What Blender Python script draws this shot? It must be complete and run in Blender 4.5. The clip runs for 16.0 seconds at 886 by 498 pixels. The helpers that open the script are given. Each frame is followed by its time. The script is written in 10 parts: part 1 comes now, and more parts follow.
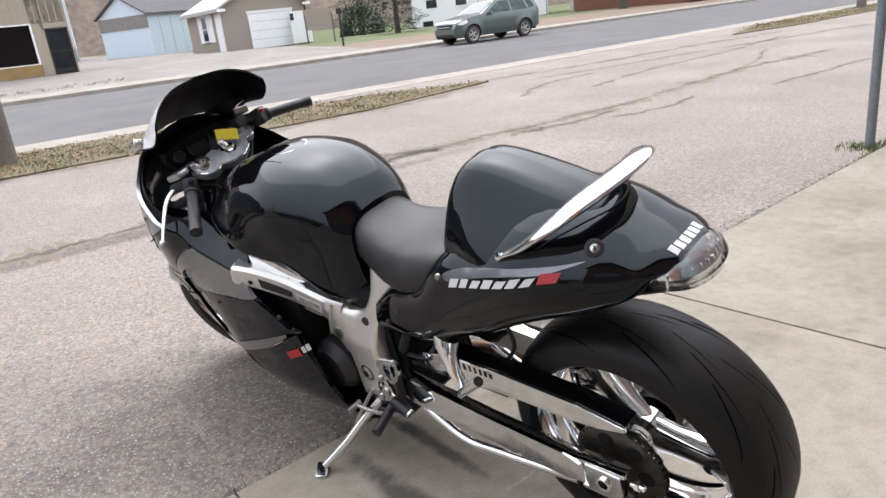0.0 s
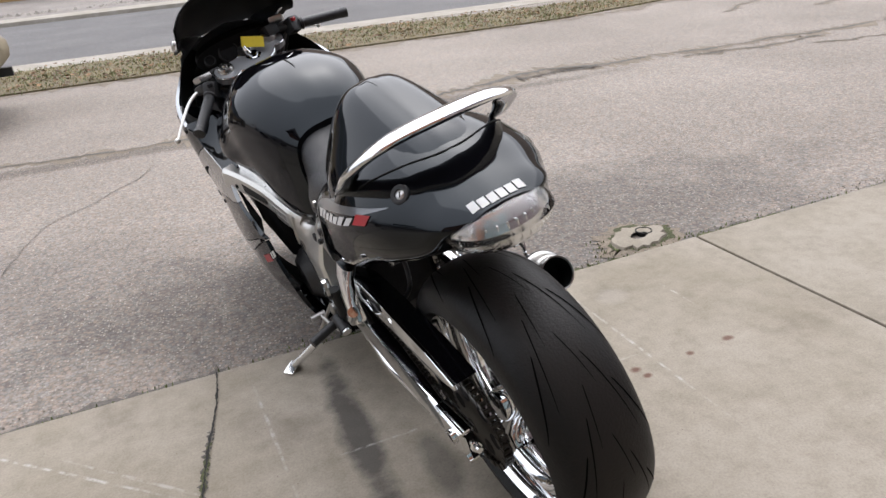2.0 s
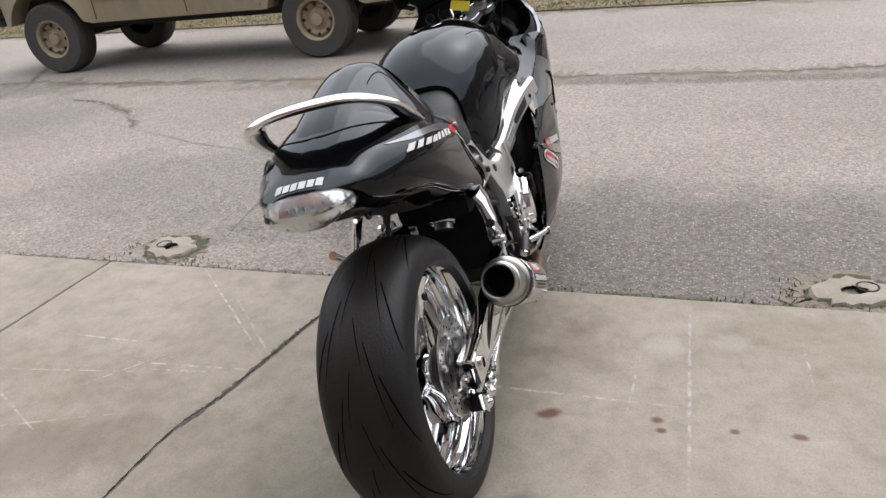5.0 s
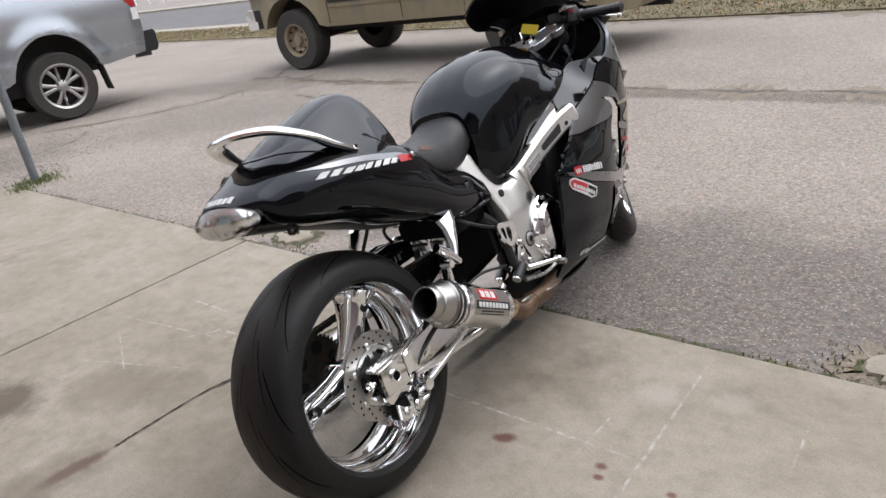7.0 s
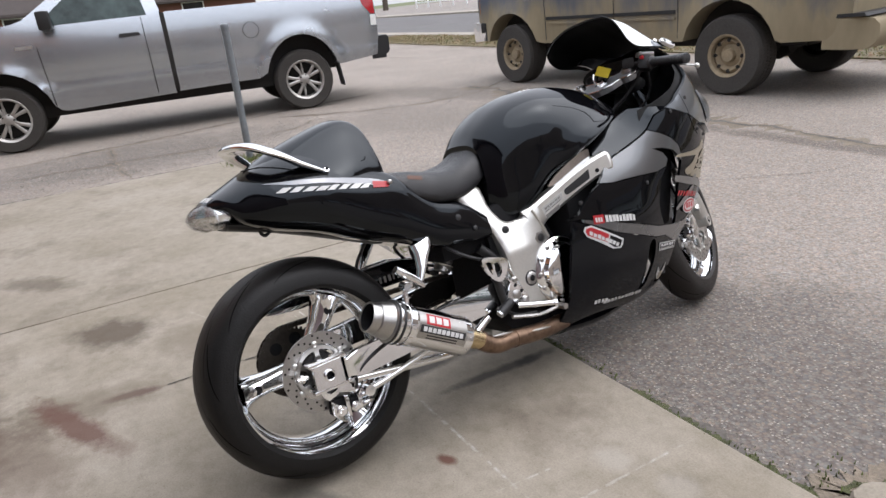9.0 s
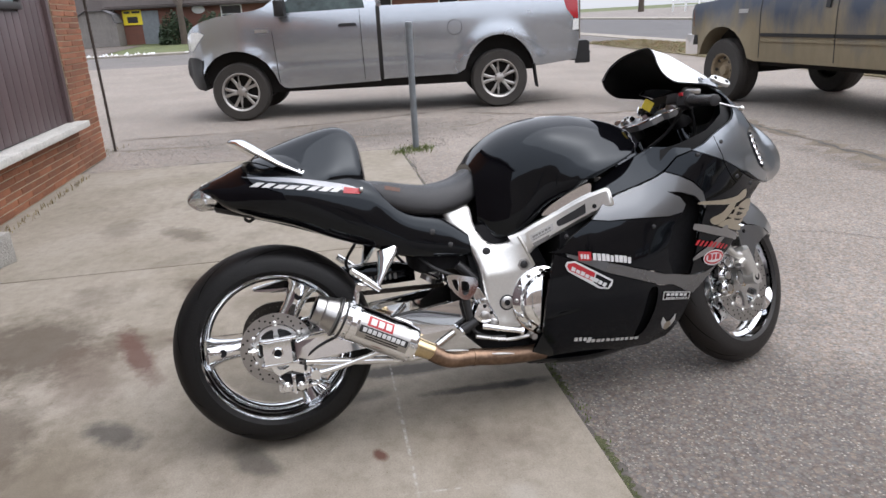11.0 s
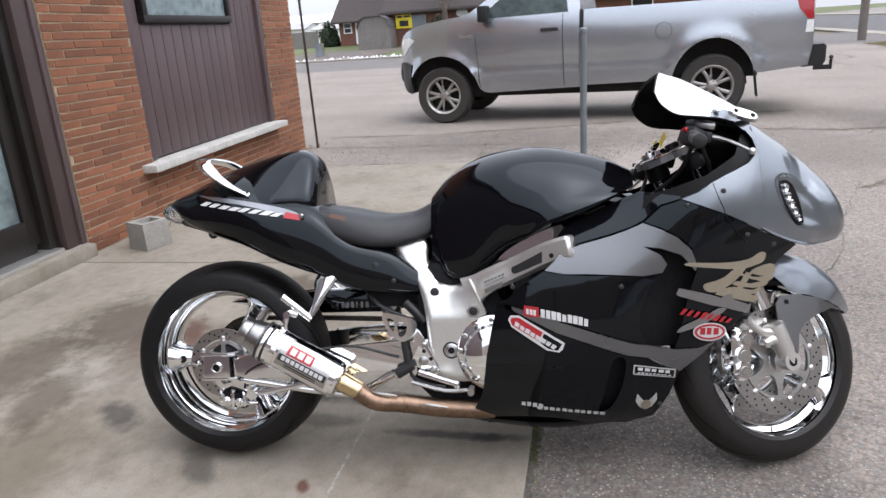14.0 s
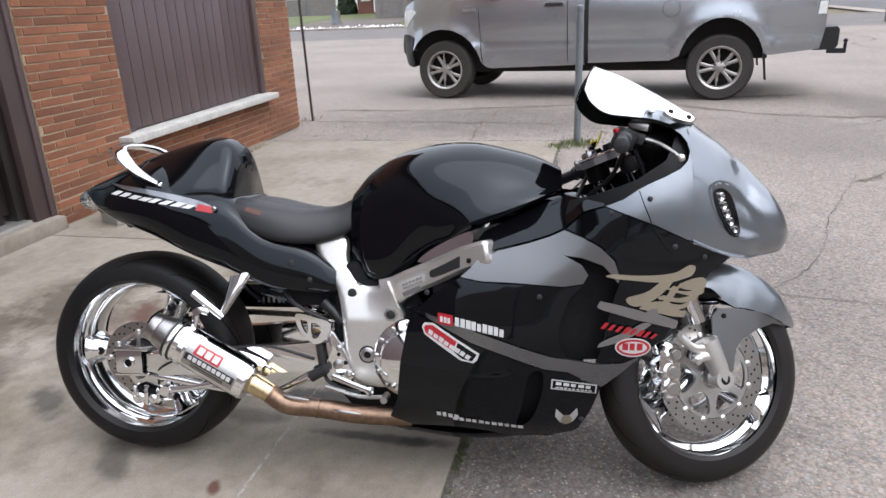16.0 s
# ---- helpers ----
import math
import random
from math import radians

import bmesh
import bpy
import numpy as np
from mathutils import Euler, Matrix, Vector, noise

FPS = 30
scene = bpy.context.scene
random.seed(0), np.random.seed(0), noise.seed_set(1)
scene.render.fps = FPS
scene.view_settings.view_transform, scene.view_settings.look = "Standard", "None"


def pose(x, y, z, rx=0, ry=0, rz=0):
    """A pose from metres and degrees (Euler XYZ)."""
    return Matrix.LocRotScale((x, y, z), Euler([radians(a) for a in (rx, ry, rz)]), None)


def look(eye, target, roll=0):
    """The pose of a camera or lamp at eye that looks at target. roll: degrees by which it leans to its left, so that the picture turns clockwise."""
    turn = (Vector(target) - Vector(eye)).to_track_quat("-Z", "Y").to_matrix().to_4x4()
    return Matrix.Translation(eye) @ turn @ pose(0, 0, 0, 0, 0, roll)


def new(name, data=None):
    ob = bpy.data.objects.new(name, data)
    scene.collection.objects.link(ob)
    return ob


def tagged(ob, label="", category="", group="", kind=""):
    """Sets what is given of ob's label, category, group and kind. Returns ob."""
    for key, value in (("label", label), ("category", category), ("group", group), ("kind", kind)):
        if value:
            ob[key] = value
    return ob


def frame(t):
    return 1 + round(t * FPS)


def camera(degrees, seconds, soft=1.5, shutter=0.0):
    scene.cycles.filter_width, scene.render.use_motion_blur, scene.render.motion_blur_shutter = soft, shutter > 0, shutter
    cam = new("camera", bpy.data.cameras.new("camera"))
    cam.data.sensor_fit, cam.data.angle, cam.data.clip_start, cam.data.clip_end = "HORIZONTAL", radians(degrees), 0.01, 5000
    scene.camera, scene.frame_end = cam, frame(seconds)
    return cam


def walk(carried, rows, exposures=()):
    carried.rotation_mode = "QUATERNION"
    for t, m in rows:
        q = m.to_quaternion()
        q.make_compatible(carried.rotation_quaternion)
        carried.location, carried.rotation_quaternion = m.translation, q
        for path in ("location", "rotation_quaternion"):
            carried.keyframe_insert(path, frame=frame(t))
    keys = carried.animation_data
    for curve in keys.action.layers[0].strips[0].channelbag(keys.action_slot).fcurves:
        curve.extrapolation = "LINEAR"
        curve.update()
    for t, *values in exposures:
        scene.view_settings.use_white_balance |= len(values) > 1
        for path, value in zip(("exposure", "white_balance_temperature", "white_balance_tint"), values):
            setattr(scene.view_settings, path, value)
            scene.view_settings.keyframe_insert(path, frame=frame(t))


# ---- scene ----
cam = camera(65.28, 16.0)
PATH = [
    (0, 0.001, 0.013, 1.231, 71.27, 6.05, -1.82),
    (0.5, 0.222, -0.035, 1.227, 72.35, 5.52, 3.76),
    (1, 0.392, -0.045, 1.215, 71.02, 5.44, 7.75),
    (1.5, 0.536, 0.062, 1.189, 68.00, 5.00, 11.65),
    (2, 0.669, 0.154, 1.193, 65.88, 5.41, 16.76),
    (2.5, 0.885, 0.200, 1.203, 65.08, 5.47, 23.04),
    (3, 1.030, 0.256, 1.201, 63.47, 6.33, 30.59),
    (5.5, 1.660, 0.898, 1.242, 64.58, 5.57, 62.16),
    (6, 1.709, 1.044, 1.250, 64.42, 6.32, 67.18),
    (6.5, 1.865, 1.234, 1.268, 65.88, 7.23, 73.25),
    (7, 1.945, 1.385, 1.258, 66.65, 7.87, 77.53),
    (7.5, 1.930, 1.568, 1.258, 65.90, 7.96, 83.36),
    (8, 1.947, 1.721, 1.264, 66.31, 7.67, 88.63),
    (8.5, 2.061, 1.939, 1.275, 69.12, 6.26, 95.15),
    (9, 2.074, 2.105, 1.266, 70.00, 5.74, 98.97),
    (9.5, 2.009, 2.282, 1.261, 69.60, 5.40, 103.98),
    (10, 1.991, 2.475, 1.269, 70.48, 4.84, 109.68),
    (12.5, 1.541, 3.228, 1.297, 71.05, 1.42, 130.44),
    (13, 1.391, 3.271, 1.276, 71.34, 2.00, 134.22),
    (13.5, 1.257, 3.321, 1.282, 71.18, 2.80, 137.57),
    (14, 1.171, 3.446, 1.297, 72.49, 3.70, 140.18),
    (14.5, 1.087, 3.525, 1.308, 72.88, 3.75, 141.86),
    (15, 0.983, 3.487, 1.314, 72.20, 4.38, 141.18),
    (15.5, 0.923, 3.472, 1.329, 71.17, 3.24, 140.85),
    (16, 0.875, 3.519, 1.326, 70.27, 2.40, 141.92),
]
walk(cam, [(t, pose(x, y, z, rx, ry, rz)) for t, x, y, z, rx, ry, rz in PATH],
     [(0, 1.47, 6300, 13), (1, 1.42, 6300, 13), (2.5, 1.12, 6400, 12), (5.5, 1.14, 6350, 12), (7.2, 1.08, 6350, 12), (9, 1.08, 6300, 13), (12.5, 1.06, 6150, 13), (14.5, 1.20, 6100, 13), (16, 1.22, 6100, 13)])

# ---- light ----
world = bpy.data.worlds.new("overcast_sky")
scene.world = world
world.use_nodes = True
wn, wl = world.node_tree.nodes, world.node_tree.links
sky = wn.new("ShaderNodeTexSky")
sky.sky_type, sky.sun_disc = "NISHITA", False
SUN_UP, SUN_ROUND = 60.0, 345.0
sky.sun_elevation, sky.sun_rotation = radians(SUN_UP), radians(SUN_ROUND)
sky.air_density, sky.dust_density, sky.ozone_density = 1.0, 4.0, 1.0
grey = wn.new("ShaderNodeHueSaturation")
grey.inputs["Saturation"].default_value = 0.42
wl.new(sky.outputs[0], grey.inputs["Color"])
cloud = wn.new("ShaderNodeMix")      # an even cloud cover over the clear sky
cloud.data_type = "RGBA"
cloud.inputs[0].default_value = 0.65
cloud.inputs[7].default_value = (6.6, 6.75, 7.0, 1)
wl.new(grey.outputs[0], cloud.inputs[6])
height = wn.new("ShaderNodeSeparateXYZ")      # an overcast sky is about three times brighter overhead than at its rim
wl.new(wn.new("ShaderNodeTexCoord").outputs["Generated"], height.inputs[0])
dome = wn.new("ShaderNodeMapRange")
dome.inputs["From Min"].default_value, dome.inputs["From Max"].default_value = 0.0, 1.0
dome.inputs["To Min"].default_value, dome.inputs["To Max"].default_value = 0.66, 1.50
wl.new(height.outputs[2], dome.inputs["Value"])
shade = wn.new("ShaderNodeVectorMath")
shade.operation = "SCALE"
wl.new(cloud.outputs[2], shade.inputs[0])
wl.new(dome.outputs[0], shade.inputs["Scale"])
wl.new(shade.outputs[0], wn["Background"].inputs["Color"])
wn["Background"].inputs["Strength"].default_value = 0.128
sun = new("sun", bpy.data.lights.new("sun", "SUN"))
sun.data.energy, sun.data.angle, sun.data.color = 0.6, radians(75), (1.0, 0.98, 0.96)
az = radians(90 - SUN_ROUND)
sun.matrix_world = look((0, 0, 0), (-math.cos(az) * math.cos(radians(SUN_UP)), -math.sin(az) * math.cos(radians(SUN_UP)), -math.sin(radians(SUN_UP))))

# ---- frames of reference ----
SITE = pose(-0.69, 1.70, -0.010, 0, 0, 39.2)        # x along the slab's edge, y towards the street
STREET = pose(-0.69, 1.70, -0.010, 0, 0, 34.8)      # x along the street, y across it
ID = Matrix()


# ---- materials ----
def mat(name, col, rough=0.5, metal=0.0, var=0.15, s1=5.0, s2=70.0, bump=0.0, bs=120.0, coat=0.0, rand=0.0, spec=0.5, rvar=0.1, island=False):
    m = bpy.data.materials.new(name)
    m.use_nodes = True
    n, l = m.node_tree.nodes, m.node_tree.links
    b = n["Principled BSDF"]
    b.inputs["Roughness"].default_value, b.inputs["Metallic"].default_value = rough, metal
    b.inputs["Specular IOR Level"].default_value = spec
    b.inputs["Coat Weight"].default_value = coat
    b.inputs["Coat Roughness"].default_value = 0.03
    tc = n.new("ShaderNodeTexCoord")
    out = None
    facs = []
    for sc, det in ((s1, 5.0), (s2, 3.0)):
        t = n.new("ShaderNodeTexNoise")
        t.inputs["Scale"].default_value, t.inputs["Detail"].default_value = sc, det
        l.new(tc.outputs["Object"], t.inputs["Vector"])
        facs.append(t)
    mx = n.new("ShaderNodeMath")
    mx.operation = "ADD"
    l.new(facs[0].outputs["Fac"], mx.inputs[0])
    l.new(facs[1].outputs["Fac"], mx.inputs[1])
    ramp = n.new("ShaderNodeMapRange")
    ramp.inputs["From Min"].default_value, ramp.inputs["From Max"].default_value = 0.65, 1.35
    l.new(mx.outputs[0], ramp.inputs["Value"])
    mix = n.new("ShaderNodeMix")
    mix.data_type = "RGBA"
    mix.inputs[6].default_value = (*[max(0.0, c * (1 - var)) for c in col], 1)
    mix.inputs[7].default_value = (*[min(1.0, c * (1 + var)) for c in col], 1)
    l.new(ramp.outputs[0], mix.inputs[0])
    out = mix.outputs[2]
    if rand:
        hs = n.new("ShaderNodeHueSaturation")
        if island:
            src = n.new("ShaderNodeNewGeometry").outputs["Random Per Island"]
        else:
            src = n.new("ShaderNodeObjectInfo").outputs["Random"]
        mr = n.new("ShaderNodeMapRange")
        mr.inputs["To Min"].default_value, mr.inputs["To Max"].default_value = 1 - rand, 1 + rand
        l.new(src, mr.inputs["Value"])
        l.new(mr.outputs[0], hs.inputs["Value"])
        l.new(out, hs.inputs["Color"])
        out = hs.outputs[0]
    l.new(out, b.inputs["Base Color"])
    if rvar:
        rr = n.new("ShaderNodeMapRange")
        rr.inputs["To Min"].default_value, rr.inputs["To Max"].default_value = max(0.02, rough - rvar), min(1, rough + rvar)
        l.new(facs[0].outputs["Fac"], rr.inputs["Value"])
        l.new(rr.outputs[0], b.inputs["Roughness"])
    if bump:
        t = n.new("ShaderNodeTexNoise")
        t.inputs["Scale"].default_value, t.inputs["Detail"].default_value = bs, 4.0
        l.new(tc.outputs["Object"], t.inputs["Vector"])
        bp = n.new("ShaderNodeBump")
        bp.inputs["Strength"].default_value, bp.inputs["Distance"].default_value = bump, 0.01
        l.new(t.outputs["Fac"], bp.inputs["Height"])
        l.new(bp.outputs[0], b.inputs["Normal"])
    return m


def ramp_node(n, l, src, stops):
    r = n.new("ShaderNodeValToRGB")
    e = r.color_ramp.elements
    while len(e) < len(stops):
        e.new(0.5)
    for k, (p, c) in enumerate(stops):
        e[k].position, e[k].color = p, (*c, 1) if len(c) == 3 else c
    l.new(src, r.inputs[0])
    return r


def noise_node(n, l, vec, scale, detail=4.0, rough=0.55):
    t = n.new("ShaderNodeTexNoise")
    t.inputs["Scale"].default_value, t.inputs["Detail"].default_value, t.inputs["Roughness"].default_value = scale, detail, rough
    l.new(vec, t.inputs["Vector"])
    return t


def mix_node(n, l, fac, a, b, mode="MIX"):
    m = n.new("ShaderNodeMix")
    m.data_type, m.blend_type = "RGBA", mode
    for sock, v in ((0, fac), (6, a), (7, b)):
        if isinstance(v, bpy.types.NodeSocket):
            l.new(v, m.inputs[sock])
        elif sock == 0:
            m.inputs[0].default_value = v
        else:
            m.inputs[sock].default_value = (*v, 1)
    return m.outputs[2]


def add_marks(n, l, tc, base, marks, ws=9, soft=(1.28, 1.90)):
    """Marks with soft uneven rims: centre, half lengths, turn, colour, strength."""
    warp = noise_node(n, l, tc, ws, 9, 0.68)
    for cx, cy, rx, ry, turn, colour, k in marks:
        mk = n.new("ShaderNodeMapping")
        mk.vector_type = "TEXTURE"
        mk.inputs["Location"].default_value = (cx, cy, 0)
        mk.inputs["Rotation"].default_value = (0, 0, radians(turn))
        mk.inputs["Scale"].default_value = (rx, ry, 50)
        l.new(tc, mk.inputs["Vector"])
        ln = n.new("ShaderNodeVectorMath")
        ln.operation = "LENGTH"
        l.new(mk.outputs[0], ln.inputs[0])
        ad = n.new("ShaderNodeMath")
        ad.operation = "MULTIPLY_ADD"
        ad.inputs[1].default_value = 1.6
        l.new(warp.outputs["Fac"], ad.inputs[0])
        l.new(ln.outputs["Value"], ad.inputs[2])
        fall = ramp_node(n, l, ad.outputs[0], ((0.0, (k, k, k)), (1.0, (0, 0, 0))))
        sc = n.new("ShaderNodeMapRange")
        sc.inputs["From Min"].default_value, sc.inputs["From Max"].default_value = soft
        l.new(ad.outputs[0], sc.inputs["Value"])
        l.new(sc.outputs[0], fall.inputs[0])
        fac = fall.outputs[0]
        if min(rx, ry) < 0.01:      # thin scratches are broken up along their length
            gaps = ramp_node(n, l, noise_node(n, l, tc, 26, 5, 0.6).outputs["Fac"], ((0.44, (0, 0, 0)), (0.60, (1, 1, 1))))
            fac = mix_node(n, l, 1.0, fac, gaps.outputs[0], "MULTIPLY")
        base = mix_node(n, l, fac, base, colour)
    return base


def asphalt_mat(name, dark, light, stone, amount=0.45, scale=95.0, marks=(), rough=0.9):
    """Worn asphalt: binder, pale stones of two sizes, broad damp or dusty patches."""
    m = bpy.data.materials.new(name)
    m.use_nodes = True
    n, l = m.node_tree.nodes, m.node_tree.links
    b = n["Principled BSDF"]
    vec = n.new("ShaderNodeTexCoord").outputs["Object"]
    broad = noise_node(n, l, vec, 0.55, 6)
    base = mix_node(n, l, ramp_node(n, l, broad.outputs["Fac"], ((0.36, (0, 0, 0)), (0.64, (1, 1, 1)))).outputs[0], dark, light)
    fine = noise_node(n, l, vec, 45, 3)
    base = add_marks(n, l, vec, base, marks, 3, (1.32, 1.86))
    w = n.new("ShaderNodeTexVoronoi")
    w.inputs["Scale"].default_value = scale * 0.8
    l.new(vec, w.inputs["Vector"])
    pick = n.new("ShaderNodeSeparateColor")
    l.new(w.outputs["Color"], pick.inputs[0])
    base = mix_node(n, l, 1.0, base, mix_node(n, l, pick.outputs[0], (0.84, 0.84, 0.86), (1.18, 1.15, 1.13)), "MULTIPLY")
    base = mix_node(n, l, 1.0, base, mix_node(n, l, pick.outputs[2], (0.93, 1.0, 1.08), (1.07, 0.99, 0.95)), "MULTIPLY")
    base = mix_node(n, l, 1.0, base, ramp_node(n, l, w.outputs["Distance"], ((0.45, (1, 1, 1)), (0.75, (0.72, 0.72, 0.72)))).outputs[0], "MULTIPLY")
    v = n.new("ShaderNodeTexVoronoi")
    v.inputs["Scale"].default_value = scale
    l.new(vec, v.inputs["Vector"])
    spot = ramp_node(n, l, v.outputs["Distance"], ((0.25, (1, 1, 1)), (0.5, (0, 0, 0))))
    sel = n.new("ShaderNodeMath")
    sel.operation = "GREATER_THAN"
    sel.inputs[1].default_value = 1 - amount
    sep = n.new("ShaderNodeSeparateColor")
    l.new(v.outputs["Color"], sep.inputs[0])
    l.new(sep.outputs[0], sel.inputs[0])
    k = n.new("ShaderNodeMath")
    k.operation = "MULTIPLY"
    l.new(spot.outputs[0], k.inputs[0])
    l.new(sel.outputs[0], k.inputs[1])
    tone = mix_node(n, l, sep.outputs[1], [c * 0.42 for c in stone], [min(1.0, c * 1.1) for c in stone])
    base = mix_node(n, l, k.outputs[0], base, tone)
    grain = ramp_node(n, l, fine.outputs["Fac"], ((0.32, (0.70, 0.70, 0.70)), (0.68, (0.98, 0.98, 0.98))))
    base = mix_node(n, l, 1.0, base, grain.outputs[0], "MULTIPLY")
    l.new(base, b.inputs["Base Color"])
    b.inputs["Roughness"].default_value = rough
    b.inputs["Specular IOR Level"].default_value = 0.3
    h = n.new("ShaderNodeMath")
    h.operation = "ADD"
    l.new(k.outputs[0], h.inputs[0])
    l.new(fine.outputs["Fac"], h.inputs[1])
    bp = n.new("ShaderNodeBump")
    bp.inputs["Strength"].default_value, bp.inputs["Distance"].default_value = 0.55, 0.004
    l.new(h.outputs[0], bp.inputs["Height"])
    l.new(bp.outputs[0], b.inputs["Normal"])
    return m


def concrete_mat(name, pale, mid, stain, seed=0.0, marks=()):
    """Trowelled concrete: cloudy tone, brown blotches, pits and pale scratches."""
    m = bpy.data.materials.new(name)
    m.use_nodes = True
    n, l = m.node_tree.nodes, m.node_tree.links
    b = n["Principled BSDF"]
    tc = n.new("ShaderNodeTexCoord").outputs["Object"]
    mp = n.new("ShaderNodeMapping")
    mp.inputs["Location"].default_value = (seed, seed * 0.7, 0)
    l.new(tc, mp.inputs["Vector"])
    vec = mp.outputs[0]
    a = noise_node(n, l, vec, 1.3, 9, 0.66)
    base = mix_node(n, l, ramp_node(n, l, a.outputs["Fac"], ((0.36, (0, 0, 0)), (0.62, (1, 1, 1)))).outputs[0], [c * f for c, f in zip(mid, (0.88, 0.87, 0.82))], pale)
    s = noise_node(n, l, vec, 1.9, 8, 0.62)
    base = mix_node(n, l, ramp_node(n, l, s.outputs["Fac"], ((0.56, (0, 0, 0)), (0.70, (0.6, 0.6, 0.6)))).outputs[0], base, stain)
    md = noise_node(n, l, vec, 14, 9, 0.72)
    base = mix_node(n, l, 1.0, base, ramp_node(n, l, md.outputs["Fac"], ((0.32, (0.84, 0.83, 0.81)), (0.5, (1, 1, 1)), (0.68, (1.12, 1.12, 1.13)))).outputs[0], "MULTIPLY")
    g = noise_node(n, l, vec, 160, 3)
    base = mix_node(n, l, 1.0, base, ramp_node(n, l, g.outputs["Fac"], ((0.3, (0.84, 0.84, 0.84)), (0.6, (1, 1, 1)))).outputs[0], "MULTIPLY")
    v = n.new("ShaderNodeTexVoronoi")
    v.inputs["Scale"].default_value = 28
    l.new(vec, v.inputs["Vector"])
    pit = ramp_node(n, l, v.outputs["Distance"], ((0.03, (0.35, 0.33, 0.3)), (0.07, (1, 1, 1))))
    base = mix_node(n, l, 0.6, base, mix_node(n, l, 1.0, base, pit.outputs[0], "MULTIPLY"))
    st = n.new("ShaderNodeMapping")
    st.inputs["Scale"].default_value = (0.5, 11.0, 1)
    st.inputs["Rotation"].default_value = (0, 0, 0.6)
    l.new(vec, st.inputs["Vector"])
    w = noise_node(n, l, st.outputs[0], 3.0, 6, 0.7)
    base = mix_node(n, l, ramp_node(n, l, w.outputs["Fac"], ((0.69, (0, 0, 0)), (0.74, (0.4, 0.4, 0.4)))).outputs[0], base, [min(1, c * 1.35) for c in pale])
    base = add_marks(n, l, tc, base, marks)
    l.new(base, b.inputs["Base Color"])
    b.inputs["Roughness"].default_value = 0.85
    b.inputs["Specular IOR Level"].default_value = 0.3
    bp = n.new("ShaderNodeBump")
    bp.inputs["Strength"].default_value, bp.inputs["Distance"].default_value = 0.25, 0.003
    l.new(g.outputs["Fac"], bp.inputs["Height"])
    l.new(bp.outputs[0], b.inputs["Normal"])
    return m


def glass_mat(name, tint=(0.9, 0.95, 0.95), rough=0.02):
    m = bpy.data.materials.new(name)
    m.use_nodes = True
    b = m.node_tree.nodes["Principled BSDF"]
    b.inputs["Base Color"].default_value = (*tint, 1)
    b.inputs["Roughness"].default_value = rough
    b.inputs["Transmission Weight"].default_value = 1.0
    b.inputs["IOR"].default_value = 1.45
    return m


LOT_MARKS = [  # darker worn and oily patches of the lot, with bike shade painted in, street axes
    (-5.7, -1.2, 1.1, 2.0, 4, (0.1302, 0.1166, 0.1004), 0.7), (-6.6, 3.0, 1.6, 0.5, 10, (0.1364, 0.1209, 0.1023), 0.5),
    (1.2, 0.55, 2.2, 0.75, 4, (0.0868, 0.07874, 0.07192), 0.54), (-1.3, 0.9, 1.6, 0.9, 0, (0.0868, 0.07936, 0.07316), 0.36), (-5.0, 2.0, 1.5, 1.1, 10, (0.1488, 0.1333, 0.1147), 0.4), (0.2, 3.4, 4.0, 0.16, 2, (0.0806, 0.0651, 0.0527), 0.6),
]
M_LOT = asphalt_mat("old_asphalt", (0.2493, 0.2189, 0.1847), (0.3053, 0.2703, 0.2305), (0.3614, 0.3286, 0.2877), 0.36, 100, LOT_MARKS)
M_ROAD = asphalt_mat("road_asphalt", (0.1209, 0.1178, 0.1159), (0.1519, 0.1476, 0.1438), (0.186, 0.1798, 0.1705), 0.25, 60)
M_CRACK = mat("crack_dirt", (0.093, 0.0837, 0.07316), 0.95, var=0.5, s1=3, s2=60)
M_HOLE = mat("dark_hole", (0.0124, 0.01116, 0.00992), 0.9, var=0.3)
OCHRE_STAIN = (0.1178, 0.0961, 0.0682)
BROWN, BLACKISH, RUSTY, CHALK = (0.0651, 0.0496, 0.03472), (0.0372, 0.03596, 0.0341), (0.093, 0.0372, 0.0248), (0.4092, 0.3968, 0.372)
